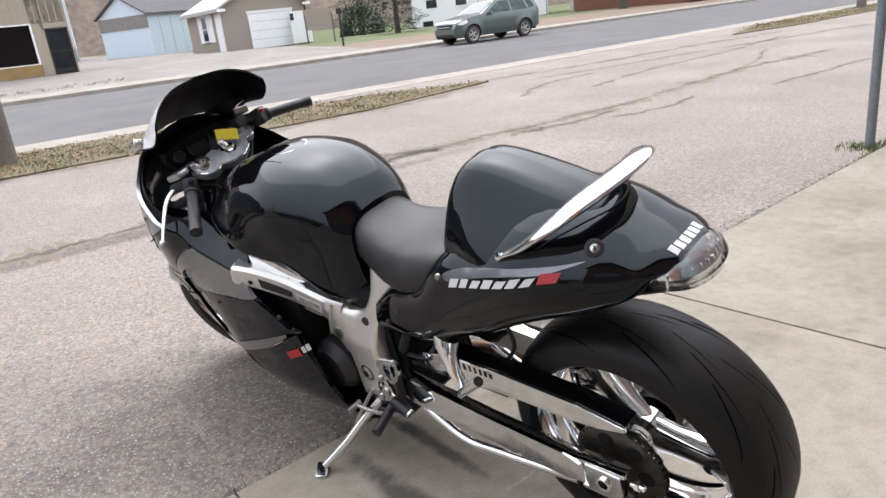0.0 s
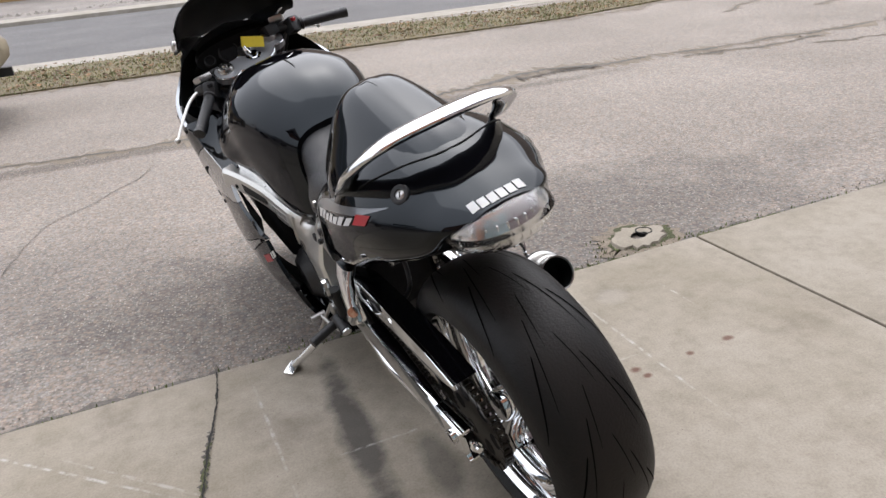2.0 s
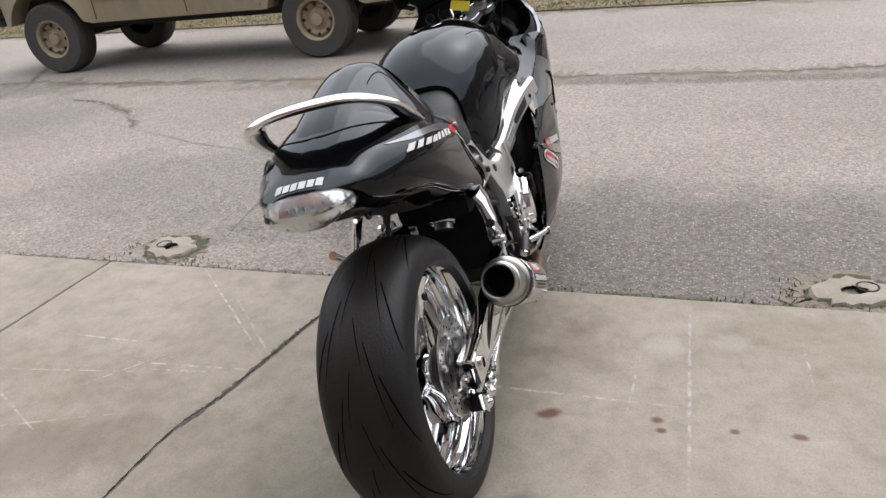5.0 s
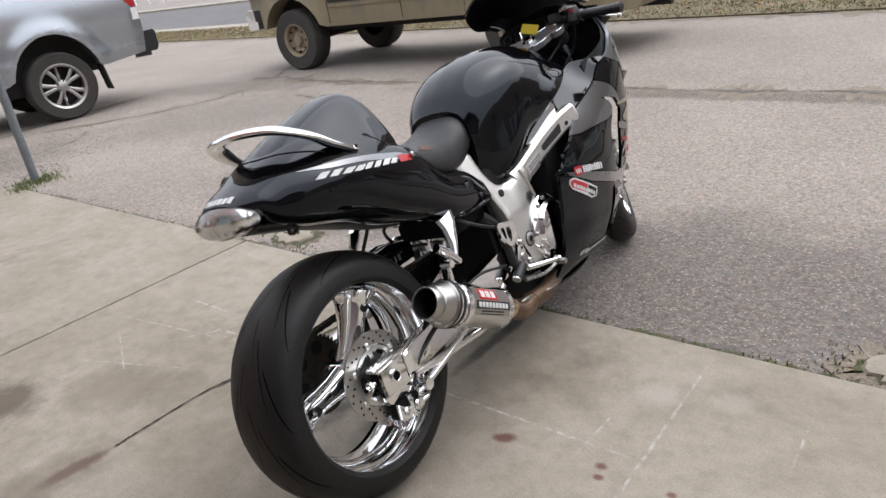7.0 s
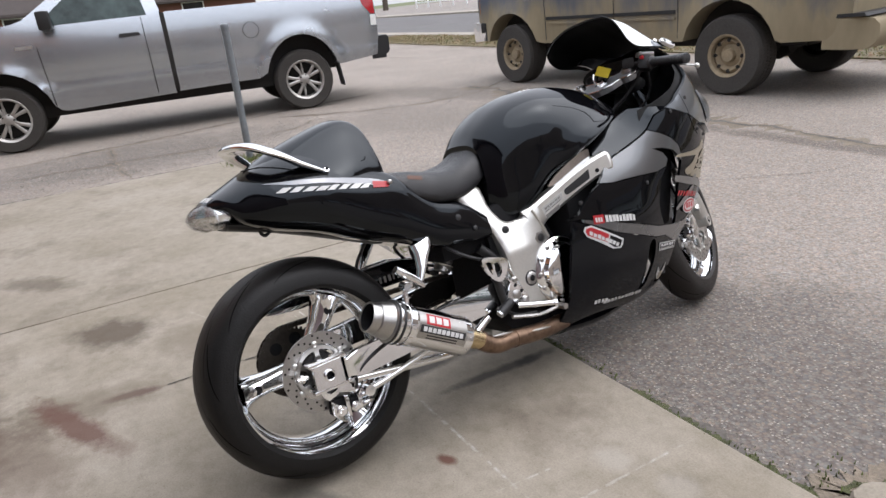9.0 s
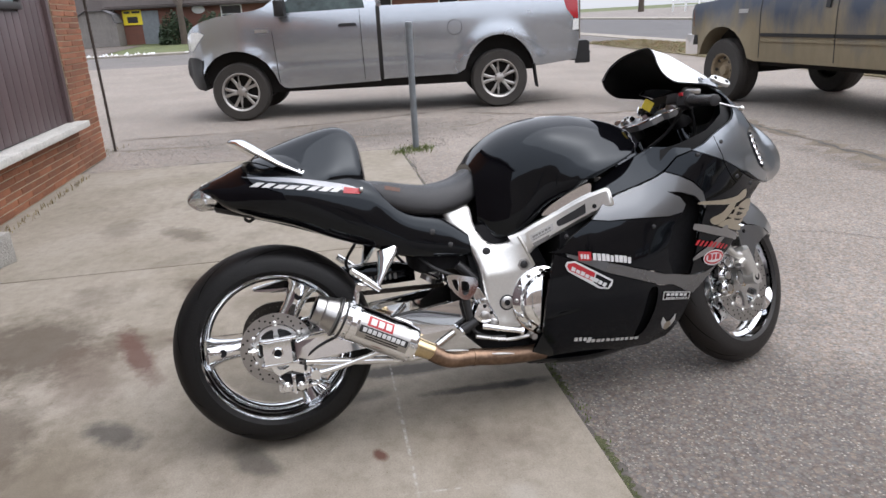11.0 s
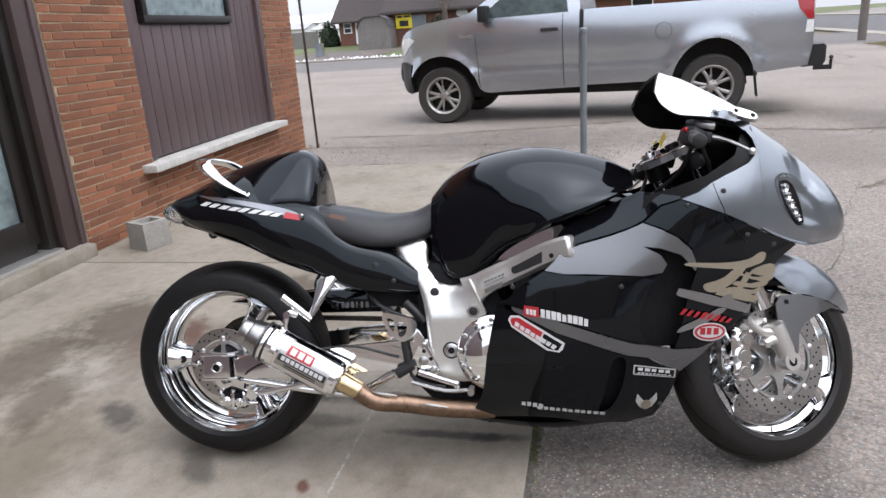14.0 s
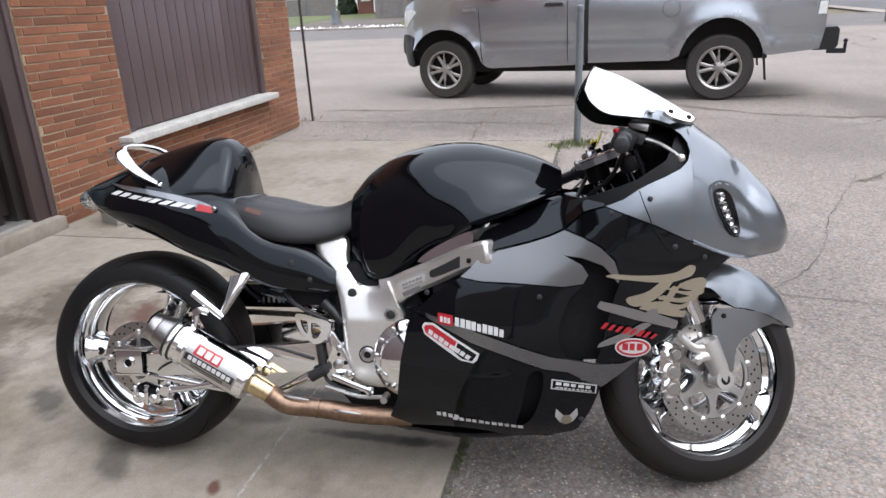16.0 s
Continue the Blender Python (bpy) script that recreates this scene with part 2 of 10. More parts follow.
MARKS = [  # stains, scuffs and blackish streaks on the apron: x, y, half lengths, turn, colour, strength
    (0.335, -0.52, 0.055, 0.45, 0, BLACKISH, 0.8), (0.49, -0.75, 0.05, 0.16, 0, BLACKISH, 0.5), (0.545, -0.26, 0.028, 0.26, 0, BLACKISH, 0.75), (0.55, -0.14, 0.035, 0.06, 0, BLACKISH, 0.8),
    (-0.30, -2.1, 0.46, 0.32, 35, BROWN, 0.75), (-0.87, -1.42, 0.24, 0.17, 40, BROWN, 0.8), (-0.20, -1.42, 0.035, 0.13, -10, (0.0744, 0.0372, 0.0341), 0.9), (-0.27, -1.66, 0.05, 0.07, 0, (0.0806, 0.0341, 0.0279), 0.85), (-0.24, -1.6, 0.14, 0.34, -10, OCHRE_STAIN, 0.6), (-0.5, -1.1, 0.3, 0.16, 25, OCHRE_STAIN, 0.5), (0.9, -1.7, 0.5, 0.2, 15, OCHRE_STAIN, 0.6), (0.0, -1.8, 0.38, 0.16, 20, (0.0992, 0.0713, 0.0527), 0.55), (-0.10, -1.62, 0.34, 0.06, 25, (0.085, 0.038, 0.028), 0.8), (0.15, -2.3, 0.44, 0.24, 10, BROWN, 0.65),
    (0.53, -1.55, 0.16, 0.07, 50, BLACKISH, 0.7), (0.8, -1.07, 0.13, 0.06, 40, BLACKISH, 0.55), (-1.9, -1.72, 0.3, 0.12, 40, BROWN, 0.6), (0.87, -0.675, 0.035, 0.022, 20, RUSTY, 0.9), (1.15, -0.65, 0.022, 0.016, 0, RUSTY, 0.85),
    (1.16, -0.69, 0.018, 0.013, 0, RUSTY, 0.85), (1.34, -0.66, 0.015, 0.012, 0, RUSTY, 0.8), (1.49, -0.65, 0.025, 0.015, 0, RUSTY, 0.8), (0.45, -1.95, 0.3, 0.15, 20, BROWN, 0.6), (-2.2, -2.2, 0.3, 0.15, 10, BROWN, 0.35),
    (0.70, -0.585, 0.5, 0.006, 0, CHALK, 0.7), (1.23, -0.5, 0.006, 0.5, 0, CHALK, 0.6), (0.12, -0.4, 0.006, 0.3, 3, CHALK, 0.55), (-0.25, -0.40, 0.30, 0.006, -44, CHALK, 0.45), (1.16, -0.29, 0.09, 0.06, 20, CHALK, 0.15), (1.35, -0.24, 0.07, 0.06, 0, CHALK, 0.15), (1.55, -0.33, 0.005, 0.12, 0, CHALK, 0.6), (1.08, -0.5, 0.005, 0.14, -4, CHALK, 0.5), (-0.42, -0.29, 0.42, 0.006, -42, CHALK, 0.7), (-0.35, -0.66, 0.30, 0.005, 4, CHALK, 0.6), (-0.75, -0.56, 0.22, 0.005, 0, CHALK, 0.7), (-0.35, -0.69, 0.18, 0.005, 6, CHALK, 0.7), (-0.55, -0.72, 0.14, 0.005, 50, CHALK, 0.6), (-0.7, -0.75, 0.4, 0.005, 8, CHALK, 0.5), (-0.8, -0.95, 0.25, 0.005, -25, CHALK, 0.5), (-0.62, -1.0, 0.3, 0.005, 20, CHALK, 0.45),
]
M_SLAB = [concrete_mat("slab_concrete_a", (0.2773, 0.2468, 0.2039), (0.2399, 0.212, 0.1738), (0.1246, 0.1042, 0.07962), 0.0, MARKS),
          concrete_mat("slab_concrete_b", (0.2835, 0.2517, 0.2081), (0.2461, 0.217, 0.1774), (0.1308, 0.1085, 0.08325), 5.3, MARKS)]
M_KERB = concrete_mat("kerb_concrete", (0.31, 0.2852, 0.248), (0.2666, 0.2418, 0.2077), (0.1674, 0.1426, 0.1116), 2.0)
M_GRAVEL = asphalt_mat("gravel", (0.2232, 0.2015, 0.1798), (0.2852, 0.2604, 0.2325), (0.3844, 0.3596, 0.3224), 0.5, 30)
M_TURF = mat("turf", (0.1178, 0.0961, 0.0527), 0.95, var=0.45, s1=1.2, s2=25, bump=0.5, bs=60)
M_LAWN = mat("lawn", (0.0868, 0.1023, 0.0372), 0.95, var=0.45, s1=0.5, s2=20, bump=0.5, bs=60)
M_GRASS = mat("grass_blade", (0.1054, 0.1302, 0.0403), 0.8, var=0.4, rand=0.4, island=True)
M_STRAW = mat("dry_blade", (0.186, 0.1488, 0.0682), 0.85, var=0.3, rand=0.4, island=True)
M_LEAF = mat("dead_leaf", (0.1426, 0.0806, 0.0372), 0.8, var=0.4, rand=0.5, island=True)
M_STONES = mat("loose_stone", (0.2108, 0.1922, 0.1674), 0.9, var=0.3, rand=0.35, island=True)
M_BRICK = mat("orange_brick", (0.2015, 0.0775, 0.0372), 0.88, var=0.32, s1=8, s2=90, bump=0.5, bs=120, rand=0.28)
M_SIDEROAD = asphalt_mat("side_road_asphalt", (0.155, 0.1457, 0.1333), (0.186, 0.1736, 0.1612), (0.2356, 0.2232, 0.2046), 0.3, 60)
M_DRIVE = asphalt_mat("drive_gravel", (0.1302, 0.1116, 0.0961), (0.1674, 0.1457, 0.124), (0.2232, 0.2046, 0.1798), 0.4, 30)
M_SOIL = mat("packed_soil", (0.155, 0.1271, 0.0961), 0.95, var=0.4, s1=6, s2=80, bump=0.5, bs=120)
M_LITTER = mat("leaf_litter", (0.1612, 0.1147, 0.0806), 0.95, var=0.35, s1=0.9, s2=14, bump=0.5, bs=40)
M_MOSS = mat("moss", (0.0527, 0.05704, 0.0217), 0.95, var=0.5, s1=18, s2=160, bump=0.6, bs=200)
M_MORTAR = mat("mortar", (0.3224, 0.2573, 0.1767), 0.95, var=0.25, bump=0.4)
M_BOARD = mat("brown_board", (0.07936, 0.05332, 0.05456), 0.5, var=0.18, s1=3, s2=40, bump=0.1, bs=60, rand=0.1)
M_SILL = mat("painted_sill", (0.44, 0.43, 0.40), 0.7, var=0.25, s1=7, s2=50, bump=0.3)
M_BRONZE = mat("bronze_frame", (0.0186, 0.01488, 0.01364), 0.4, metal=0.3, var=0.15)
M_BRONZE2 = mat("brown_casing", (0.0527, 0.0341, 0.03224), 0.5, var=0.12)
# opaque glass; pale blotches in its colour stand in for reflected cloud
M_SKYGLASS = mat("sky_tinted_glass", (0.155, 0.1984, 0.2046), 0.14, var=0.6, s1=2.2, s2=9, rvar=0.05)
M_PLYWOOD = mat("dark_room", (0.0186, 0.0186, 0.01984), 0.8)
M_BLOCK = mat("cinder_block", (0.2666, 0.2542, 0.2294), 0.95, var=0.22, s1=9, s2=90, bump=0.8, bs=90)
M_GALV = mat("galvanised_post", (0.1674, 0.186, 0.1984), 0.55, metal=0.35, var=0.2, s1=6, s2=40)
M_RUST = mat("rusty_rod", (0.0465, 0.0341, 0.0279), 0.8, var=0.35)
M_WOODPOLE = mat("weathered_pole", (0.1364, 0.1178, 0.1023), 0.9, var=0.3, s1=3, s2=40, bump=0.5, bs=30)
M_TAN = mat("tan_siding", (0.3224, 0.279, 0.217), 0.7, var=0.08)
M_WHITE = mat("white_siding", (0.72, 0.73, 0.73), 0.6, var=0.06)
M_BEIGE = mat("beige_siding", (0.2604, 0.2232, 0.186), 0.7, var=0.07)
M_OCHRE = mat("ochre_base", (0.248, 0.1612, 0.0682), 0.8, var=0.25, s1=3)
M_ROOF = mat("grey_shingle", (0.0868, 0.0837, 0.0868), 0.9, var=0.2, s1=2, s2=14)
M_ROOFW = mat("pale_roof", (0.341, 0.3286, 0.3162), 0.7, var=0.1)
M_BLUE = mat("blue_panel", (0.031, 0.0806, 0.1612), 0.5, var=0.1)
M_BLUEW = mat("pale_blue_siding", (0.48, 0.55, 0.60), 0.6, var=0.1)
M_REDBRICK = mat("red_brick_wall", (0.1488, 0.0651, 0.0465), 0.85, var=0.2, s1=2, s2=40)
M_DARKROOF = mat("brown_shingle", (0.0465, 0.0372, 0.0341), 0.9, var=0.25, s1=2, s2=14)
M_GREYWOOD = mat("grey_board", (0.186, 0.1736, 0.1612), 0.85, var=0.2, s1=3, s2=30)
M_SIGN = mat("yellow_sign", (0.72, 0.58, 0.02), 0.5, var=0.05)
M_BLACKINK = mat("black_ink", (0.0124, 0.0124, 0.0124), 0.5, var=0.0)
M_WINDOW = mat("far_window", (0.0186, 0.0217, 0.0248), 0.06, var=0.4, s1=0.6, s2=2, rvar=0.03)
M_BARK = mat("bark", (0.0744, 0.0589, 0.0465), 0.9, var=0.3, bump=0.6, bs=20)
M_CONIFER = mat("conifer_needles", (0.0279, 0.0465, 0.031), 0.8, var=0.4, rand=0.4, island=True)
M_BUSH = mat("bush_leaves", (0.0186, 0.0341, 0.0124), 0.8, var=0.4, rand=0.4, island=True)
M_TWIG = mat("bare_twigs", (0.0992, 0.0806, 0.0682), 0.9, var=0.3)
M_SNOW = mat("old_snow", (0.72, 0.73, 0.74), 0.8, var=0.1)
M_ORANGE = mat("orange_machine", (0.60, 0.09, 0.02), 0.4, var=0.1)


# ---- mesh helpers ----
def part(name, bm, material, parent=None, label="", smooth=True, matrix=None):
    me = bpy.data.meshes.new(name)
    bmesh.ops.recalc_face_normals(bm, faces=bm.faces)
    bm.to_mesh(me)
    bm.free()
    if smooth:
        me.shade_smooth()
        me.set_sharp_from_angle(angle=radians(38))
    for m in material if isinstance(material, (list, tuple)) else [material]:
        me.materials.append(m)
    ob = new(name, me)
    if parent is not None:
        ob.parent = parent
    if matrix is not None:
        ob.matrix_basis = matrix
    if label:
        ob["label"] = label
    return ob


def thing(name, label, category, matrix=ID, group="", kind=""):
    ob = new(name)
    ob.empty_display_size = 0.1
    ob.matrix_basis = matrix
    return tagged(ob, label, category, group, kind)


def box(bm, c, s, rot=(0, 0, 0), bevel=0.0):
    m = pose(*c, *rot) @ Matrix.Diagonal((*s, 1))
    r = bmesh.ops.create_cube(bm, size=1, matrix=m)
    if bevel:
        ed = list({e for v in r["verts"] for e in v.link_edges})
        bmesh.ops.bevel(bm, geom=ed, offset=bevel, segments=2, profile=0.6, affect="EDGES")
    return bm


def basis(axis):
    a = Vector(axis).normalized()
    t = Vector((0, 0, 1)) if abs(a.z) < 0.9 else Vector((0, 1, 0))
    x = t.cross(a).normalized()
    return x, a.cross(x).normalized(), a


def rings(bm, rows, closed=True, caps=True):
    """Bridges rows of points, each row a closed ring unless closed is False."""
    vs = [[bm.verts.new(p) for p in r] for r in rows]
    k = len(rows[0])
    for a, b in zip(vs, vs[1:]):
        for i in range(k if closed else k - 1):
            j = (i + 1) % k
            try:
                bm.faces.new((a[i], a[j], b[j], b[i]))
            except ValueError:
                pass
    if closed and caps:
        bm.faces.new(vs[0][::-1])
        bm.faces.new(vs[-1])
    return bm


def cyl(bm, p0, p1, r0, r1=None, seg=24, caps=True):
    p0, p1 = Vector(p0), Vector(p1)
    r1 = r0 if r1 is None else r1
    x, y, a = basis(p1 - p0)
    rows = [[p + (x * math.cos(t) + y * math.sin(t)) * r for t in [2 * math.pi * i / seg for i in range(seg)]] for p, r in ((p0, r0), (p1, r1))]
    return rings(bm, rows, caps=caps)


def lathe(bm, prof, origin, axis, seg=64, caps=False, arc=(0, 2 * math.pi)):
    """prof: (radius, height along the axis) from one end to the other."""
    x, y, a = basis(axis)
    o = Vector(origin)
    full = abs(arc[1] - arc[0] - 2 * math.pi) < 1e-6
    ts = [arc[0] + (arc[1] - arc[0]) * i / seg for i in range(seg if full else seg + 1)]
    rows = [[o + a * h + (x * math.cos(t) + y * math.sin(t)) * r for t in ts] for r, h in prof]
    return rings(bm, rows, closed=full, caps=caps)


def smooth_path(pts, n=8):
    """Catmull-Rom through the points."""
    p = [Vector(q) for q in pts]
    p = [p[0] * 2 - p[1]] + p + [p[-1] * 2 - p[-2]]
    out = []
    for i in range(1, len(p) - 2):
        for k in range(n):
            t = k / n
            out.append(0.5 * (2 * p[i] + (p[i + 1] - p[i - 1]) * t + (2 * p[i - 1] - 5 * p[i] + 4 * p[i + 1] - p[i + 2]) * t * t + (3 * p[i] - p[i - 1] - 3 * p[i + 1] + p[i + 2]) * t ** 3))
    return out + [p[-2]]


def tube(bm, pts, r, seg=12, n=6, flat=None, up=(0, 0, 1)):
    """A pipe along the points; r may be a list; flat: (width, thickness) factors across and along up."""
    path = smooth_path(pts, n) if n > 1 else [Vector(p) for p in pts]
    rs = np.interp(np.linspace(0, 1, len(path)), np.linspace(0, 1, len(r)), r) if isinstance(r, (list, tuple)) else [r] * len(path)
    fx, fy = flat or (1, 1)
    rows = []
    for i, p in enumerate(path):
        d = (path[min(i + 1, len(path) - 1)] - path[max(i - 1, 0)]).normalized()
        s = d.cross(Vector(up))
        s = s.normalized() if s.length > 1e-4 else Vector((1, 0, 0))
        u = s.cross(d).normalized()
        rows.append([p + s * (math.cos(t) * rs[i] * fx) + u * (math.sin(t) * rs[i] * fy) for t in [2 * math.pi * k / seg for k in range(seg)]])
    return rings(bm, rows)


def plate(bm, outline, y0, y1, bevel=0.0):
    """A flat plate: the (x, z) outline between two y."""
    a = [bm.verts.new((x, y0, z)) for x, z in outline]
    b = [bm.verts.new((x, y1, z)) for x, z in outline]
    fs = [bm.faces.new(a), bm.faces.new(b[::-1])]
    k = len(a)
    for i in range(k):
        fs.append(bm.faces.new((a[i], b[i], b[(i + 1) % k], a[(i + 1) % k])))
    if bevel:
        ed = list({e for f in fs[:2] for e in f.edges})
        bmesh.ops.bevel(bm, geom=ed, offset=bevel, segments=2, profile=0.5, affect="EDGES")
    return bm


def curve2(pts, n=5, closed=True):
    """Rounds a closed (x, z) outline."""
    p = [Vector((*q, 0)) for q in pts]
    k = len(p)
    out = []
    for i in range(k):
        a, b, c, d = p[i - 1], p[i], p[(i + 1) % k], p[(i + 2) % k]
        for j in range(n):
            t = j / n
            q = 0.5 * (2 * b + (c - a) * t + (2 * a - 5 * b + 4 * c - d) * t * t + (3 * b - a - 3 * c + d) * t ** 3)
            out.append((q.x, q.y))
    return out


def inside(x, z, poly):
    c = False
    for (x0, z0), (x1, z1) in zip(poly, poly[1:] + poly[:1]):
        if (z0 > z) != (z1 > z) and x < (x1 - x0) * (z - z0) / (z1 - z0) + x0:
            c = not c
    return c


def patch(bm, outline, fn, step=0.02, holes=(), thick=0.0, flip=False):
    """A curved panel: the (x, z) outline filled and laid on y = fn(x, z); thick: depth of its rim inwards."""
    from mathutils import geometry
    loops = [list(outline)] + [list(h) for h in holes]
    vs, ed = [], []
    for lp in loops:
        pts = []
        for (x0, z0), (x1, z1) in zip(lp, lp[1:] + lp[:1]):
            k = max(1, int(math.hypot(x1 - x0, z1 - z0) / step))
            pts += [(x0 + (x1 - x0) * i / k, z0 + (z1 - z0) * i / k) for i in range(k)]
        s = len(vs)
        vs += [Vector(p) for p in pts]
        ed += [(s + i, s + (i + 1) % len(pts)) for i in range(len(pts))]
    xs, zs = [p[0] for p in loops[0]], [p[1] for p in loops[0]]
    nx, nz = int((max(xs) - min(xs)) / step), int((max(zs) - min(zs)) / step)
    rim = np.array([v[:] for v in vs])
    for i in range(1, nx):
        for j in range(1, nz):
            q = (min(xs) + (max(xs) - min(xs)) * i / nx, min(zs) + (max(zs) - min(zs)) * j / nz)
            if np.min(np.abs(rim - q).sum(1)) > step * 0.6 and inside(*q, loops[0]) and not any(inside(*q, h) for h in loops[1:]):
                vs.append(Vector(q))
    co, eds, fs, *_ = geometry.delaunay_2d_cdt(vs, ed, [], 0, 1e-6)
    bv = [bm.verts.new((c.x, fn(c.x, c.y), c.y)) for c in co]
    sg = 1 if sum(fn(c.x, c.y) for c in co) >= 0 else -1
    faces = []
    for f in fs:
        cx, cz = sum(co[i].x for i in f) / len(f), sum(co[i].y for i in f) / len(f)
        if inside(cx, cz, loops[0]) and not any(inside(cx, cz, h) for h in loops[1:]):
            faces.append(bm.faces.new([bv[i] for i in f]))
    if thick:
        rim_e = [e for e in {e for f in faces for e in f.edges} if sum(1 for f in e.link_faces if f in set(faces)) == 1]
        r = bmesh.ops.extrude_edge_only(bm, edges=rim_e)
        for v in r["geom"]:
            if isinstance(v, bmesh.types.BMVert):
                v.co.y -= sg * thick
    bmesh.ops.delete(bm, geom=[v for v in bm.verts if not v.link_faces], context="VERTS")
    return bm


def skin(bm, sections, n=4, m=4, mirror=True, caps=True):
    """A smooth body through half sections (x, ((y, z), ...)) from the top middle round to the bottom middle."""
    rows = [smooth_path([(x, y, z) for y, z in pr], m) for x, pr in sections]
    cols = [smooth_path([r[i] for r in rows], n) for i in range(len(rows[0]))]
    rows = [[c[k] for c in cols] for k in range(len(cols[0]))]
    full = []
    for r in rows:
        half = [Vector((p.x, max(0.0, p.y), p.z)) for p in r]
        left = [Vector((p.x, -p.y, p.z)) for p in half[1:-1]][::-1]
        full.append(half + left)
    return rings(bm, full, caps=caps)


def arc_outline(cx, cz, r, a0, a1, n=14):
    return [(cx + r * math.cos(radians(a0 + (a1 - a0) * i / n)), cz + r * math.sin(radians(a0 + (a1 - a0) * i / n))) for i in range(n + 1)]


def bolt(name, c, axis, r, h, material, parent, seg=14, head=0.6):
    bm = bmesh.new()
    lathe(bm, [(0.0, h), (r * head, h), (r, h * 0.6), (r, -0.004)], c, axis, seg)
    return part(name, bm, material, parent)


def sheet(name, outline, z, material, matrix, label, category, depth=0.05):
    """A flat piece of ground with a rim; the outline in x, y."""
    bm = bmesh.new()
    a = [bm.verts.new((x, y, z)) for x, y in outline]
    b = [bm.verts.new((x, y, z - depth)) for x, y in outline]
    bm.faces.new(a)
    for i in range(len(a)):
        bm.faces.new((a[i], b[i], b[(i + 1) % len(a)], a[(i + 1) % len(a)]))
    return tagged(part(name, bm, material, smooth=False, matrix=matrix), label, category, kind="structure")

# ---- ground, street ----
bm = bmesh.new()
box(bm, (0, 0, -0.3), (1200, 1200, 0.4))
tagged(part("ground", bm, M_TURF, smooth=False, matrix=STREET), "dull winter grass reaching to the horizon", "ground", kind="structure")
sheet("parking_lot", [(-25, -60), (34, -60), (34, 10.02), (-25, 10.02)], -0.012, M_LOT, STREET, "worn pale grey asphalt lot with cracks", "parking lot", 0.08)
sheet("road", [(-300, 11.0), (300, 11.0), (300, 24.0), (-300, 24.0)], -0.02, M_ROAD, STREET, "dark grey asphalt street", "road", 0.07)
sheet("gutter", [(-300, 10.02), (300, 10.02), (300, 11.0), (-300, 11.0)], -0.006, M_KERB, STREET, "pale concrete gutter along the street", "gutter", 0.05)
sheet("cross_street", [(-37.1, -300), (-25.02, -300), (-25.02, 10.0), (-37.1, 10.0)], -0.03, M_SIDEROAD, STREET, "grey asphalt side street", "road", 0.06)


def bank(name, x0, x1, rows, material, label, category, matrix=STREET):
    """Ground that rises across the street: rows of (y, z)."""
    bm = bmesh.new()
    xs = [x0 + (x1 - x0) * i / 40 for i in range(41)]
    rings(bm, [[(x, y, z + 0.03 * noise.noise((x * 0.3, y * 0.3, 0)) * (1 if k > 1 else 0)) for x in xs] for k, (y, z) in enumerate(rows)], closed=False)
    return tagged(part(name, bm, material, matrix=matrix), label, category, kind="structure")


bank("kerb", -300, 300, [(23.9, -0.1), (23.9, 0.10), (24.08, 0.12), (25.6, 0.13), (25.6, -0.1)], M_KERB, "pale concrete kerb and walk across the street", "kerb")
bank("gravel_yard", -120, 16.5, [(25.6, 0.125), (28, 0.2), (31, 0.33), (35, 0.49), (45, 0.52), (60, 0.6), (90, 0.9)], M_GRAVEL, "pale gravel yard rising to the shop", "gravel")
bank("leaf_strip", 16.5, 300, [(25.6, 0.125), (28, 0.2), (31.2, 0.32)], M_LITTER, "reddish brown dead leaves along the far lawn", "verge")
bank("lawn", 16.5, 300, [(31.2, 0.32), (33, 0.38), (35, 0.42), (60, 0.55), (160, 0.9)], M_LAWN, "patchy green and brown lawn", "lawn")
bank("far_lawn", -300, -120, [(25.6, 0.125), (30, 0.25), (60, 0.5), (160, 0.9)], M_LAWN, "green lawn across the street", "lawn")
SIDE = STREET @ pose(0, 0, 0, 0, 0, 90)
bank("side_kerb", -200, 7.6, [(37.0, -0.1), (37.0, 0.06), (37.2, 0.09), (37.9, 0.10), (37.9, -0.1)], M_KERB, "pale concrete kerb of the side street", "kerb", SIDE)
bank("near_lawn", -200, 7.6, [(37.9, 0.09), (38.5, 0.12), (40, 0.17), (42, 0.25), (46, 0.38), (50, 0.66), (56, 0.55), (90, 0.5), (200, 0.6)], M_LAWN, "green lawn beyond the side street", "lawn", SIDE)
bank("driveway", -22.5, -15.2, [(37.9, 0.115), (38.5, 0.15), (40, 0.215), (42, 0.30), (45.2, 0.38)], M_DRIVE, "grey gravel drive to a garden shed", "driveway", SIDE)


